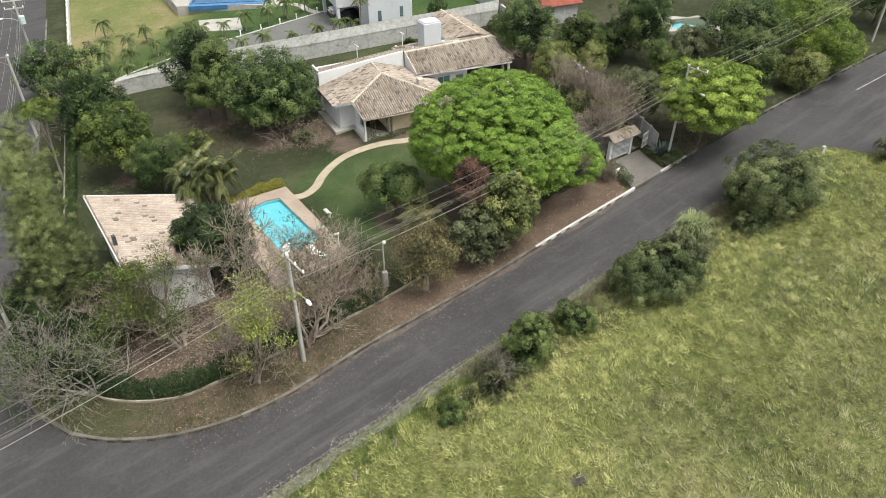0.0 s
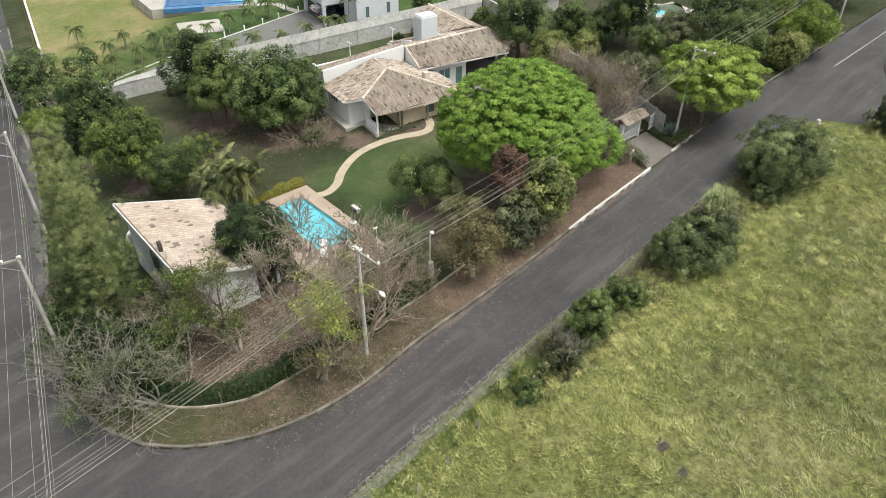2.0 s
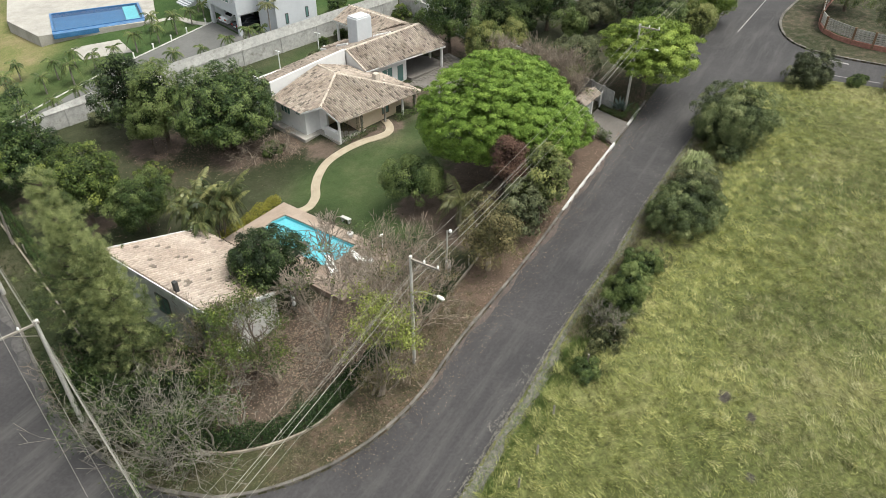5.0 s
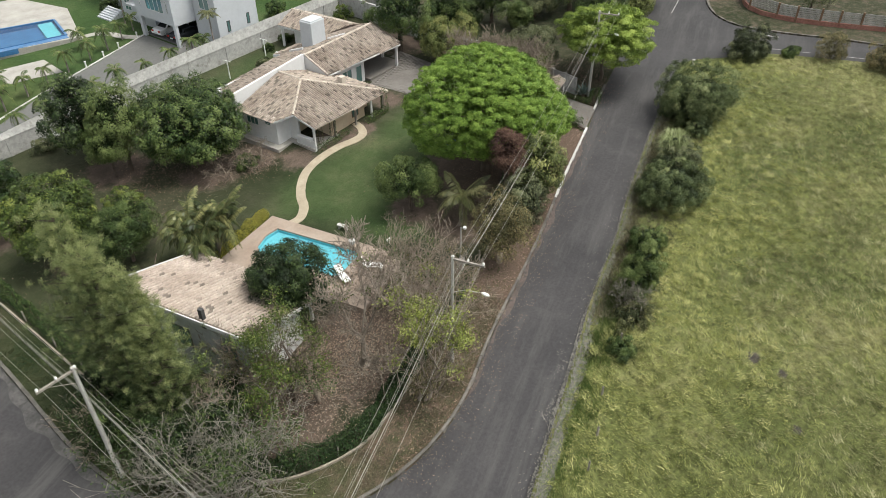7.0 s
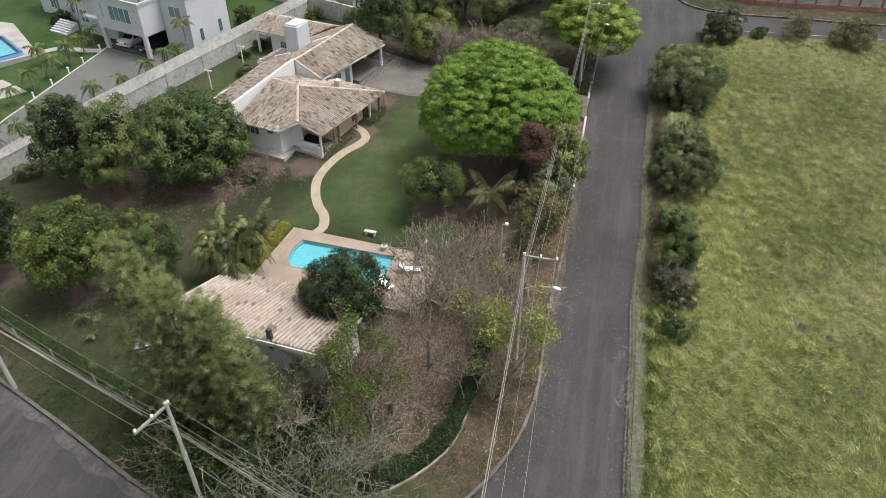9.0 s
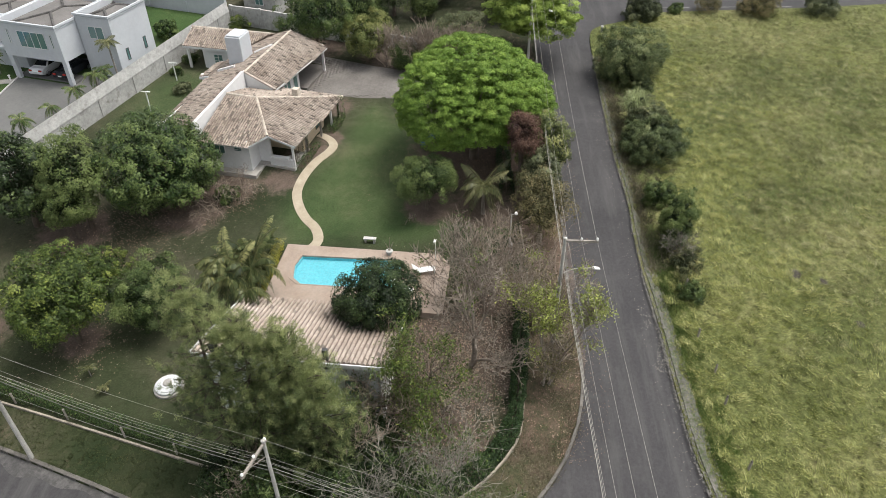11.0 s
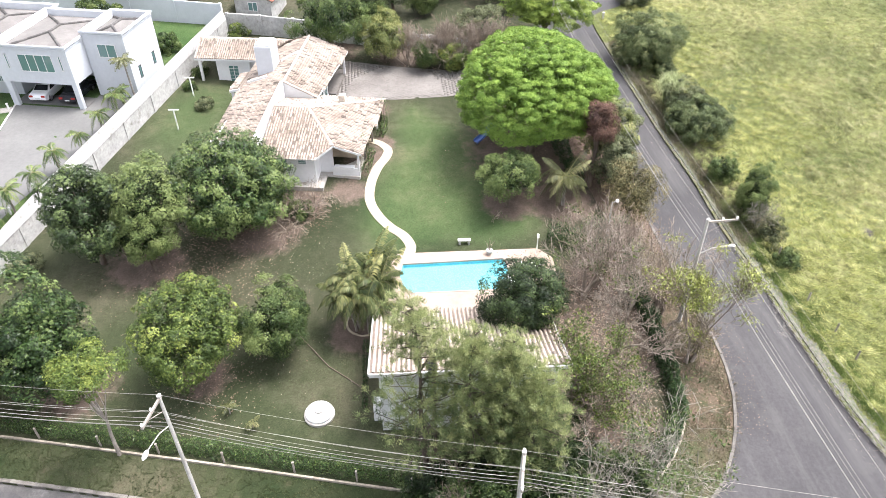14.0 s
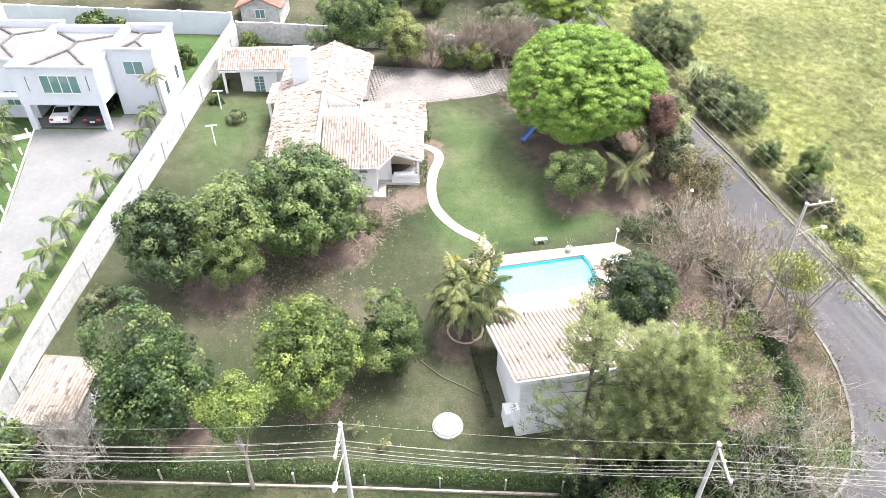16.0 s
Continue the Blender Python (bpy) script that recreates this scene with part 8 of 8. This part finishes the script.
# palms
palm("areca_palm", 2.0, 57.8, "clump of tall arching areca palms beside the pool", 601, 3.9, 0.08, 190, 2.25, "areca", stems=16, leaflets=30, leaf_len=0.5, leaf_w=0.1, rise=1.75, droop=1.6, hang=0.75, spread=1.0, lean=0.13)
palm("coconut_palm", 17.5, 43.9, "young coconut palm with drooping pale fronds", 602, 2.7, 0.16, 18, 2.7, "palm", leaflets=36, leaf_len=0.7, leaf_w=0.07, rise=1.25, droop=1.2, hang=0.7)
first = None
for i, (x, y) in enumerate(((3.0, 88.6), (5.7, 88.4), (8.2, 88.3), (11.2, 88.0), (14.0, 87.7), (17.4, 87.4), (20.6, 87.2), (23.4, 87.0), (0.2, 88.8), (-2.6, 88.9), (25.4, 87.4),
                            (16.4, 97.6), (19.3, 98.6), (22.1, 99.8), (13.2, 97.0), (10.2, 96.2), (7.4, 95.4), (4.4, 94.6), (1.4, 95.2), (-1.7, 98.6), (-4.5, 101.6), (3.6, 97.6), (-4.7, 108.0), (6.2, 98.8), (-2.0, 94.0), (24.6, 101.2), (17.6, 101.6), (-5.0, 96.0), (0.5, 101.5))):
    s = 0.85 + 0.35 * ((i * 7) % 5) / 5
    if first is None:
        first = palm("small_palm", x, y, "small feathery young palm beside the driveway", 610, 2.9, 0.09, 11, 1.5, "small_palm", leaflets=18, leaf_len=0.42, leaf_w=0.1, rise=0.95, droop=1.3, group="driveway palms")
    else:
        c = copy_thing(first, pose(x, y, T(x, y), 0, 0, 47 * i))
        c.scale = (s, s, s)
for x, y, h in ((26.2, 86.6, 5.4), (25.0, 103.6, 5.6)):
    palm("royal_palm", x, y, "slender tall palm against the white house", 640 + int(h * 10), h, 0.1, 11, 1.35, "palm", leaflets=22, leaf_len=0.4, leaf_w=0.08, rise=0.5, droop=0.8, group="villa palms")
shrub("garden_shrub", 42.0, 98.5, "leafy banana-like shrub behind the white house", "green", (2.2, 2.6, 2.8), 650, clumps=50, per=40, clump_r=0.7, leaf_size=0.5, slim=0.35)
shrub("garden_shrub", 37.6, 88.4, "round leafy shrub beside the white house", "mango", (1.4, 1.4, 1.8), 651, clumps=40, per=50, clump_r=0.5, leaf_size=0.24)
shrub("garden_shrub", 27.4, 110.6, "round dark shrub by the villa steps", "dark", (1.2, 1.2, 1.2), 652, clumps=30, per=50, clump_r=0.45, leaf_size=0.2)

for x, y, k in ((-6.8, 64.7, 1.3), (-7.6, 62.9, 1.0)):
    palm("sapling", x, y, "small broad-leaved sapling on the lawn", 660 + int(10 * k), 0.5 * k, 0.04, 6, 0.65 * k, "palm", leaflets=6, leaf_len=0.24, leaf_w=0.13, rise=1.3, droop=1.1, hang=0.3, category="sapling", group="lawn saplings")
bare_tree("young_tree", 14.5, 49.8, "thin leafless young tree staked on the lawn", 905, 1.9, 3, 1, 0.035, "twig", "green", 60, 0.14, spread=0.4)

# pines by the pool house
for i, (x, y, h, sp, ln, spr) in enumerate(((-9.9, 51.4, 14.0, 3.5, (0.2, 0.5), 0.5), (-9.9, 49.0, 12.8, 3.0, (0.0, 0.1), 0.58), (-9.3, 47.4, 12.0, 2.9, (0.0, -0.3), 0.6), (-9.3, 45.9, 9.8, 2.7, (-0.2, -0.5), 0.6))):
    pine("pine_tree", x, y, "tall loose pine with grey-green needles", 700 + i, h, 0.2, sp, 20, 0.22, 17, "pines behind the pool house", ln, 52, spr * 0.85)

# bare and half-bare trees along the road
for i, (x, y, h, dp, st, bk, lf, n, lb) in enumerate((
        (6.4, 42.2, 7.2, 5, 3, "twig", "green", 1400, "half-bare tree with small dark leaves beside the pool"),
        (8.6, 40.8, 6.6, 5, 3, "twig", "rust", 200, "thin brownish tree with few leaves beside the road"),
        (-3.2, 42.8, 7.8, 5, 3, "bark", "lime", 8500, "half-bare tree with green tufts by the pool house"),
        (-2.6, 40.6, 5.0, 5, 3, "twig", "green", 900, "twiggy tree with scattered green leaves"),
        (5.6, 36.8, 6.6, 5, 4, "twig", "rust", 500, "twiggy brown tree leaning over the verge"),
        (1.9, 34.9, 3.8, 5, 4, "twig", "rust", 700, "brown twiggy bush on the verge"),
        (-11.2, 41.6, 4.8, 5, 5, "twig_white", "grey", 500, "bleached twiggy bush on the street verge"),
        (-6.2, 44.6, 5.6, 5, 4, "twig", "green", 900, "twiggy tree with scattered green leaves"),
        (-12.6, 44.4, 5.0, 5, 4, "twig_white", "dark", 1500, "bleached tree with dark leaves leaning over the street"),
        (-12.8, 49.0, 4.4, 5, 4, "twig", "dark", 1300, "thin dark-leaved tree leaning over the street"),
        (-11.4, 49.6, 4.6, 5, 3, "twig", "green", 600, "thin roadside tree with sparse leaves"),
        (10.8, 39.6, 3.4, 5, 5, "twig", "rust", 420, "brown twiggy bush inside the hedge"),
        (-8.9, 79.8, 6.0, 5, 6, "twig_white", None, 0, "dead bleached tree over the shed"),
        (-9.3, 81.8, 5.4, 5, 6, "twig_white", None, 0, "dead bleached tree over the shed"),
        (35.4, 50.6, 4.6, 5, 4, "twig", "grey", 300, "dense leafless grey tree by the driveway"),
        (34.4, 52.8, 3.8, 5, 3, "twig", "grey", 300, "dense leafless grey tree behind the great tree"),
        (41.2, 50.8, 6.0, 5, 4, "twig", "lime", 300, "half-bare tree beside the paving"),
        (36.0, 45.4, 2.4, 5, 4, "twig", "grey", 300, "grey twiggy bush by the name board"))):
    bare_tree("bare_tree" if h > 2.5 else "dry_bush", x, y, lb, 800 + i, h, dp, st, 0.07 + 0.021 * h, bk, lf, n, 0.16, category="tree" if h > 2.5 else "shrub", spread=0.55, lift=0.15, kids=(2, 2) if bk == "twig_white" or 2.5 < h < 5.5 else (2, 3), leaf_high=0.28 if n > 2000 else 0.0)
for i, (x, y, h) in enumerate(((40.8, 61.4, 5.0), (41.0, 59.4, 5.4), (41.2, 57.4, 5.6), (41.6, 55.4, 5.8), (41.5, 53.4, 6.0), (41.0, 51.6, 5.6), (39.6, 50.2, 4.8))):
    bare_tree("bare_tree", x, y, "dense leafless tan tree with fine upright twigs by the driveway", 840 + i, h, 4, 8, 0.09, "twig", spread=0.42, lift=0.2, kids=(2, 3), min_r=0.02, group="bare trees by the driveway")
for x, y, h, st, sd in ((-9.7, 40.5, 8.6, 6, 1), (-10.9, 42.2, 8.2, 5, 2), (-6.6, 38.8, 6.0, 4, 3), (-8.5, 38.9, 7.6, 6, 4), (-10.9, 40.6, 7.4, 4, 5)):
    bare_tree("dry_bush", x, y, "sprawling dead bush with long arching tan branches", 880 + sd, h, 4, st, 0.1, "twig_white", "green", 700, 0.17, category="shrub", spread=0.58, lift=0.05, lean=(-0.26, -0.24), kids=(2, 2))
bare_tree("dead_tree", 1.2, 40.5, "gnarled leafless tree with a wide crown of pale twisted branches", 983, 9.0, 6, 1, 0.3, "dead_bark", "lime", 260, 0.17, spread=0.62, lift=0.18, kids=(2, 3), min_r=0.024, leaf_high=0.3)
bare_tree("tufted_tree", 1.3, 35.2, "open tree with yellow-green leaf tufts above the verge", 871, 8.7, 5, 3, 0.13, "dead_bark", "tuft", 5200, 0.17, spread=0.42, lift=0.26, lean=(0.24, -0.14), leaf_high=0.42)
for x, y, sd in ((12.6, 65.7, 1), (10.8, 66.4, 2), (13.9, 64.9, 3)):
    bare_tree("dry_bush", x, y, "sprawling leafless reddish bush on the lawn", 860 + sd, 4.0, 4, 4, 0.06, "twig", category="shrub", spread=0.75, lift=-0.12, kids=(2, 2))

# ---- grass, fallen leaves, rubble ----
def blades(name, px, py, rise, per, height, width, tint, leaf, label, category, seed, lean=0.5, girth=0.09, vary=0.1, sweep=None):
    """Grass tufts: bent blades standing at the points."""
    rng = np.random.default_rng(seed)
    k = len(px)
    base = np.stack([px, py, Tn(px, py) + rise], axis=1)
    b = np.repeat(base, per, axis=0) + rng.normal(0, girth, (k * per, 3)) * np.array([1, 1, 0])
    d = rng.normal(0, lean, (k * per, 3))
    d[:, 2] = 1.0
    if sweep is not None:
        d[:, 0] += 1.15 * np.cos(np.repeat(sweep, per))
        d[:, 1] += 1.15 * np.sin(np.repeat(sweep, per))
    d = unit(d)
    h = np.repeat(height, per)[:, None] * rng.uniform(0.5, 1.2, (k * per, 1))
    s = unit(np.cross(d, rng.normal(0, 1, (k * per, 3)))) * width
    v = np.stack([b - s * 0.5, b + s * 0.5, b + d * h + s * 0.12], axis=1).reshape(-1, 3)
    t = np.repeat(np.repeat(tint, per) + rng.normal(0, vary, k * per), 3)
    ob = link_mesh(name, mesh_np(name, v, np.arange(len(v)).reshape(-1, 3), np.clip(t, 0, 1)), L[leaf])
    return tagged(ob, label, category, kind="stuff")


def patchy(x, y, scale, off=0.0):
    return np.array([noise.noise(Vector((a * scale, b * scale, off))) for a, b in zip(x, y)])


rng = np.random.default_rng(5)


def zone(x, y):
    """How far into the field, 0 beside the road to 1 in the middle."""
    return np.clip((25 - y + 0.27 * x) / 16, 0, 1)


# the matted turf between the blades: low tussocks over the whole field
STEP = 0.3
nx_, ny_ = int(94 / STEP), int(60 / STEP)
ux, uy = np.meshgrid(np.arange(nx_) * STEP - 17, np.arange(ny_) * STEP - 18, indexing="ij")
ux, uy = ux + rng.uniform(-0.07, 0.07, ux.shape), uy + rng.uniform(-0.07, 0.07, uy.shape)
fx, fy = ux.ravel(), uy.ravel()
kx, ky = np.array(LINE_S)[:, 0], np.array(LINE_S)[:, 1]
edge_ = np.min(np.hypot(fx[:, None] - kx[None, ::2], fy[:, None] - ky[None, ::2]), axis=1)
fade = np.clip((edge_ - 0.7) / 1.2, 0, 1)


def turf_rise(x, y, fade):
    hump = 0.5 + 1.0 * patchy(x, y, 1.5, 8.0) + 0.55 * patchy(x, y, 2.9, 4.0)
    return fade * (0.1 + 0.27 * np.clip(hump, -0.1, 1.3) + 0.12 * patchy(x, y, 0.2, 1.0)) - 0.1


fz_ = Tn(fx, fy) + turf_rise(fx, fy, fade)
quad = (np.arange(nx_ - 1)[:, None] * ny_ + np.arange(ny_ - 1)[None]).ravel()
quad = np.stack([quad, quad + ny_, quad + ny_ + 1, quad + 1], axis=1)
in_field = inside(fx, fy, FIELD) & (edge_ > 0.45)
turf_ = mesh_np("field_turf", np.stack([fx, fy, fz_], axis=1), quad[in_field[quad].all(axis=1)])
BARE_SPOTS = [(16.8, 19.2, 0.5), (16.5, 17.2, 0.36), (12.6, 15.2, 0.3)]
spot_ = np.max([np.clip(1.5 - np.hypot(fx - a, (fy - b) * 1.2) / r, 0, 1) for a, b, r in BARE_SPOTS], axis=0)
turf_.attributes.new("soil", "FLOAT", "POINT").data.foreach_set("value", spot_.astype(np.float32))
tagged(link_mesh("field_turf", turf_, M["field"], smooth=True), "matted tussocky grass covering the field", "grass", kind="stuff")

count = 58000
gx, gy = rng.uniform(-14, 76, count), rng.uniform(-16, 42, count)
far_ = np.clip((gx - 34) / 60, 0, 0.55) + np.clip((4 - gy) / 40, 0, 0.45)
ok = inside(gx, gy, FIELD) & (rng.random(count) > far_)
gx, gy = gx[ok], gy[ok]
tuss = patchy(gx, gy, 1.5, 8.0)
ok = tuss + 0.6 * patchy(gx, gy, 2.9, 4.0) + rng.normal(0, 0.1, len(gx)) > -0.08 - 0.22 * (1 - zone(gx, gy))
ok &= np.min(np.hypot(gx[:, None] - kx[None, ::2], gy[:, None] - ky[None, ::2]), axis=1) > 1.35 + 2.6 * np.clip((gx - 12) / 4, 0, 1) * np.clip((50 - gx) / 4, 0, 1) * (0.75 + 0.6 * patchy(gx, gy, 0.35, 3.0))
ok &= np.min([np.hypot(gx - a, (gy - b) * 1.2) - r for a, b, r in BARE_SPOTS], axis=0) > 0
gx, gy, tuss = gx[ok], gy[ok], tuss[ok]
deep = zone(gx, gy)
broad = patchy(gx, gy, 0.07, 7.0)
tall = 0.42 + 0.14 * patchy(gx, gy, 0.16, 1.0) + 0.16 * tuss + rng.normal(0, 0.08, len(gx))
dry = 0.46 + 0.04 * deep + 0.26 * broad + 0.62 * tuss + 0.12 * patchy(gx, gy, 0.5, 5.0) + 0.62 * patchy(gx, gy, 2.9, 4.0) - 0.1 * deep + rng.normal(0, 0.1, len(gx))
sweep = 2.4 + 2.2 * patchy(gx, gy, 0.11, 2.0) + 1.6 * patchy(gx, gy, 0.45, 6.0) + rng.normal(0, 1.0, len(gx))
grey_ = deep + 0.5 * patchy(gx, gy, 0.12, 9.0) + rng.normal(0, 0.15, len(gx)) > 0.68
for pick, leaf_, lb_ in ((~grey_, "blade", "long yellow-green grass with dry straw patches"), (grey_, "blade_grey", "greyish-green dry grass farther into the field")):
    blades("field_grass", gx[pick], gy[pick], turf_rise(gx[pick], gy[pick], 1.0) - 0.03, 20, 0.8 * np.clip(tall, 0.16, 0.85)[pick], 0.034, np.clip(dry, 0.03, 0.95)[pick], leaf_, lb_, "grass", 6, 0.55, 0.2, 0.12, sweep[pick])

# straw, gravel and leaves gathered along the road's edges
def scatter_line(line, lo, hi, count, seed):
    """Points beside a line, at offsets between lo and hi to its left."""
    rng = np.random.default_rng(seed)
    a = np.array(line)
    i = rng.integers(0, len(a) - 1, count)
    f = rng.uniform(0, 1, (count, 1))
    p = a[i] * (1 - f) + a[i + 1] * f
    t = unit(a[i + 1] - a[i])
    o = lo + (hi - lo) * rng.uniform(0, 1, (count, 1)) ** 1.6
    q = p + np.stack([-t[:, 1], t[:, 0]], axis=1) * o
    return q[:, 0], q[:, 1]


def litter(name, px, py, rise, size, leaf, label, seed, tint=0.5):
    rng = np.random.default_rng(seed)
    k = len(px)
    pos = np.stack([px, py, Tn(px, py) + rise + rng.uniform(0.005, 0.03, k)], axis=1)
    v, f, t = leaves(rng, pos, np.tile(np.array([0, 0, 1.0]), (k, 1)), size, 0.55, rng.normal(tint, 0.25, k), droop=0.0, spread=0.25)
    return tagged(link_mesh(name, mesh_np(name, v, f, t), L[leaf]), label, "fallen leaves", kind="stuff")


near_n = [p for p in LINE_N if -4 < p[0] < 50]
x_, y_ = scatter_line(near_n, 0.0, -1.9, 2200, 21)
litter("fallen_leaves", x_, y_, -0.22, 0.075, "dry", "dry brown leaves blown along the kerb", 22, 0.6)
x_, y_ = scatter_line(near_n, 0.3, 3.4, 5200, 23)
litter("fallen_leaves", x_, y_, -0.03, 0.13, "dry", "dry reddish leaves lying on the verge", 24)
near_s = [p for p in LINE_S if -6 < p[0] < 50]
x_, y_ = scatter_line(near_s, 0.0, 1.3, 800, 25)
litter("fallen_leaves", x_, y_, -0.22, 0.06, "petal", "pale litter along the field side of the road", 26)


def pebbles(name, px, py, rise, size, label, seed, material=None):
    """Loose stones as small uneven pyramids."""
    rng = np.random.default_rng(seed)
    k = len(px)
    c = np.stack([px, py, Tn(px, py) + rise], axis=1)
    a = rng.uniform(0, 6.28, (k, 1)) + np.array([[0, 2.0, 4.2]]) + rng.normal(0, 0.25, (k, 3))
    r = size * rng.uniform(0.4, 1.3, (k, 1)) * rng.uniform(0.7, 1.2, (k, 3))
    ring = c[:, None] + np.stack([r * np.cos(a), r * np.sin(a), np.full((k, 3), -0.02)], axis=2)
    top = c + np.stack([rng.normal(0, 0.2, k) * size, rng.normal(0, 0.2, k) * size, size * rng.uniform(0.4, 0.9, k)], axis=1)
    v = np.concatenate([ring, top[:, None]], axis=1).reshape(-1, 3)
    f = ((np.arange(k) * 4)[:, None, None] + np.array([(0, 1, 3), (1, 2, 3), (2, 0, 3)])[None]).reshape(-1, 3)
    return tagged(link_mesh(name, mesh_np(name, v, f), material or M["stone"]), label, "gravel", kind="stuff")


x_, y_ = scatter_line([p for p in near_s if p[0] < 15], 0.2, -1.0, 2600, 27)
pebbles("gravel", x_, y_, 0.055, 0.06, "loose grey stones beside the broken kerb", 28)
x_, y_ = scatter_line([p for p in near_s if p[0] >= 14], 0.1, -0.9, 2200, 31)
pebbles("gravel", x_, y_, 0.055, 0.06, "loose grey stones beside the broken kerb", 32)
x_, y_ = scatter_line(near_s, -0.5, -1.9, 1700, 29)
blades("verge_weeds", x_, y_, -0.02, 7, np.full(len(x_), 0.22), 0.05, np.full(len(x_), 0.35), "blade", "low weeds along the broken kerb", "weeds", 30, 0.8)
for i, (cx_, cy_, sx, sy, n, sz, lf, tn) in enumerate(((3, 66, 9, 6, 420, 0.07, "petal", 0.6), (8, 72, 7, 6, 2600, 0.14, "dry", 0.5), (1, 42, 7, 4, 5200, 0.13, "dry", 0.85), (13.5, 65.5, 2.6, 2.2, 900, 0.12, "dry", 0.4), (1.0, 40.5, 6, 4, 7000, 0.11, "petal", 0.12), (26, 48, 7, 5, 2200, 0.12, "dry", 0.35), (-4, 67, 4, 4, 700, 0.12, "dry", 0.6), (8, 46.6, 2.6, 1.8, 700, 0.12, "dry", 0.4), (36, 63, 4, 5, 300, 0.1, "dry", 0.2), (36, 48, 3, 3, 900, 0.12, "dry", 0.4), (48, 50, 5, 3, 1500, 0.14, "dry", 0.35))):
    r_ = np.random.default_rng(40 + i)
    x_, y_ = r_.normal(cx_, sx * 0.55, n), r_.normal(cy_, sy * 0.55, n)
    ok = inside(x_, y_, PLOT) if i < 10 else np.ones(n, dtype=bool)
    litter("fallen_leaves", x_[ok], y_[ok], 0.03 if i != 7 else 0.5, sz, lf, "fallen leaves scattered under the trees", 60 + i, tn)
x_, y_ = scatter_line([p for p in near_s if p[0] < 20], -1.15, -2.6, 2600, 45)
blades("verge_grass", x_, y_, -0.02, 12, np.clip(0.3 + 0.2 * patchy(x_, y_, 0.6, 3.0), 0.12, 0.5), 0.045, 0.5 + 0.5 * patchy(x_, y_, 0.5, 9.0), "lush", "lush green grass along the gravel strip", "grass", 46, 0.6, 0.15, 0.15)
x_, y_ = scatter_line([p for p in LINE_S if 4.6 < p[0] < 10.2], 0.1, 1.0, 420, 47)
ok = patchy(x_, y_, 1.3, 4.0) > 0.02
pebbles("rubble", x_[ok], y_[ok], -0.2, 0.06, "pale broken stone spilled at the road edge", 48)
# dry tangled growth between the roadside shrubs
x_, y_ = scatter_line([p for p in near_s if p[0] > 13], -0.7, -4.6, 1900, 33)
blades("dry_growth", x_, y_, -0.02, 20, np.full(len(x_), 0.5), 0.035, 0.45 + 0.3 * patchy(x_, y_, 0.6, 5.0), "straw", "grey-brown dry growth between the roadside shrubs", "weeds", 34, 0.9, 0.25, 0.2)
x_, y_ = scatter_line([p for p in near_s if p[0] > 9.5], -1.0, -4.4, 2400, 37)
ok = patchy(x_, y_, 0.28, 12.0) > 0.0
x_, y_ = x_[ok], y_[ok]
blades("verge_weeds", x_, y_, -0.02, 15, np.clip(0.3 + 0.35 * patchy(x_, y_, 0.5, 13.0), 0.14, 0.6), 0.07, 0.4 + 0.45 * patchy(x_, y_, 0.8, 14.0), "scrub", "rank dark weeds between the roadside shrubs", "weeds", 38, 0.75, 0.28, 0.2)
vx2, vy2 = rng.uniform(-13, 12, 5200), rng.uniform(32.5, 44, 5200)
ok = inside(vx2, vy2, verge_outline) & (patchy(vx2, vy2, 0.35, 6.0) > -0.15)
blades("dry_growth", vx2[ok], vy2[ok], -0.04, 9, np.full(ok.sum(), 0.24), 0.035, 0.35 + 0.4 * patchy(vx2[ok], vy2[ok], 0.5, 5.0), "straw", "dry tangled grass on the corner verge", "weeds", 36, 0.9, 0.2, 0.2)
# short lawn tufts
gx, gy = rng.uniform(-11, 46, 26000), rng.uniform(36, 87, 26000)
ok = inside(gx, gy, PLOT) & (patchy(gx, gy, 0.5, 3.0) > -0.1)
soil_ = np.array([lawn_soil(a, b) for a, b in zip(gx, gy)])
ok &= soil_ < 0.55
for poly in (COURT, strip(PATH, 0.6), DECK_OUT):
    ok &= ~inside(gx, gy, poly)
gx, gy = gx[ok], gy[ok]
lush = np.where(inside(gx, gy, MIDLAWN), 0.3, 0.45) + 0.3 * patchy(gx, gy, 0.2, 2.0)
blades("lawn_grass", gx, gy, 0.0, 5, np.full(len(gx), 0.05), 0.035, lush, "turf", "short mown grass with bare patches", "grass", 8, 0.8)
gx, gy = rng.uniform(-14, -9, 5000), rng.uniform(44, 100, 5000)
ok = inside(gx, gy, verge_outline)
blades("verge_grass", gx[ok], gy[ok], -0.04, 6, np.full(ok.sum(), 0.14), 0.05, 0.3 + 0.4 * patchy(gx[ok], gy[ok], 0.3, 2.0), "turf", "rough grass on the side-street verge", "grass", 9, 0.8)
gx, gy = rng.uniform(-10, 30, 5000), rng.uniform(32, 44, 5000)
ok = inside(gx, gy, verge_outline)
blades("verge_grass", gx[ok], gy[ok], -0.04, 5, np.full(ok.sum(), 0.12), 0.05, 0.65 + 0.4 * patchy(gx[ok], gy[ok], 0.3, 2.0), "turf", "dry grass on the roadside verge", "grass", 10, 0.8)

# ---- paving pieces ----
paved("courtyard", COURT, 0.06, M["cobble"], "grey-brown paved courtyard in front of the carport", "paving", "paving_stone", (0.5, 0.35), 14, gap=0.0025, centre=(35, 62))
paved("apron", APRON, 0.0, M["cobble"], "paved driveway apron between the kerb and the gate", "paving", "paving_stone", (0.4, 0.3), 16, centre=(39.5, 45.5))
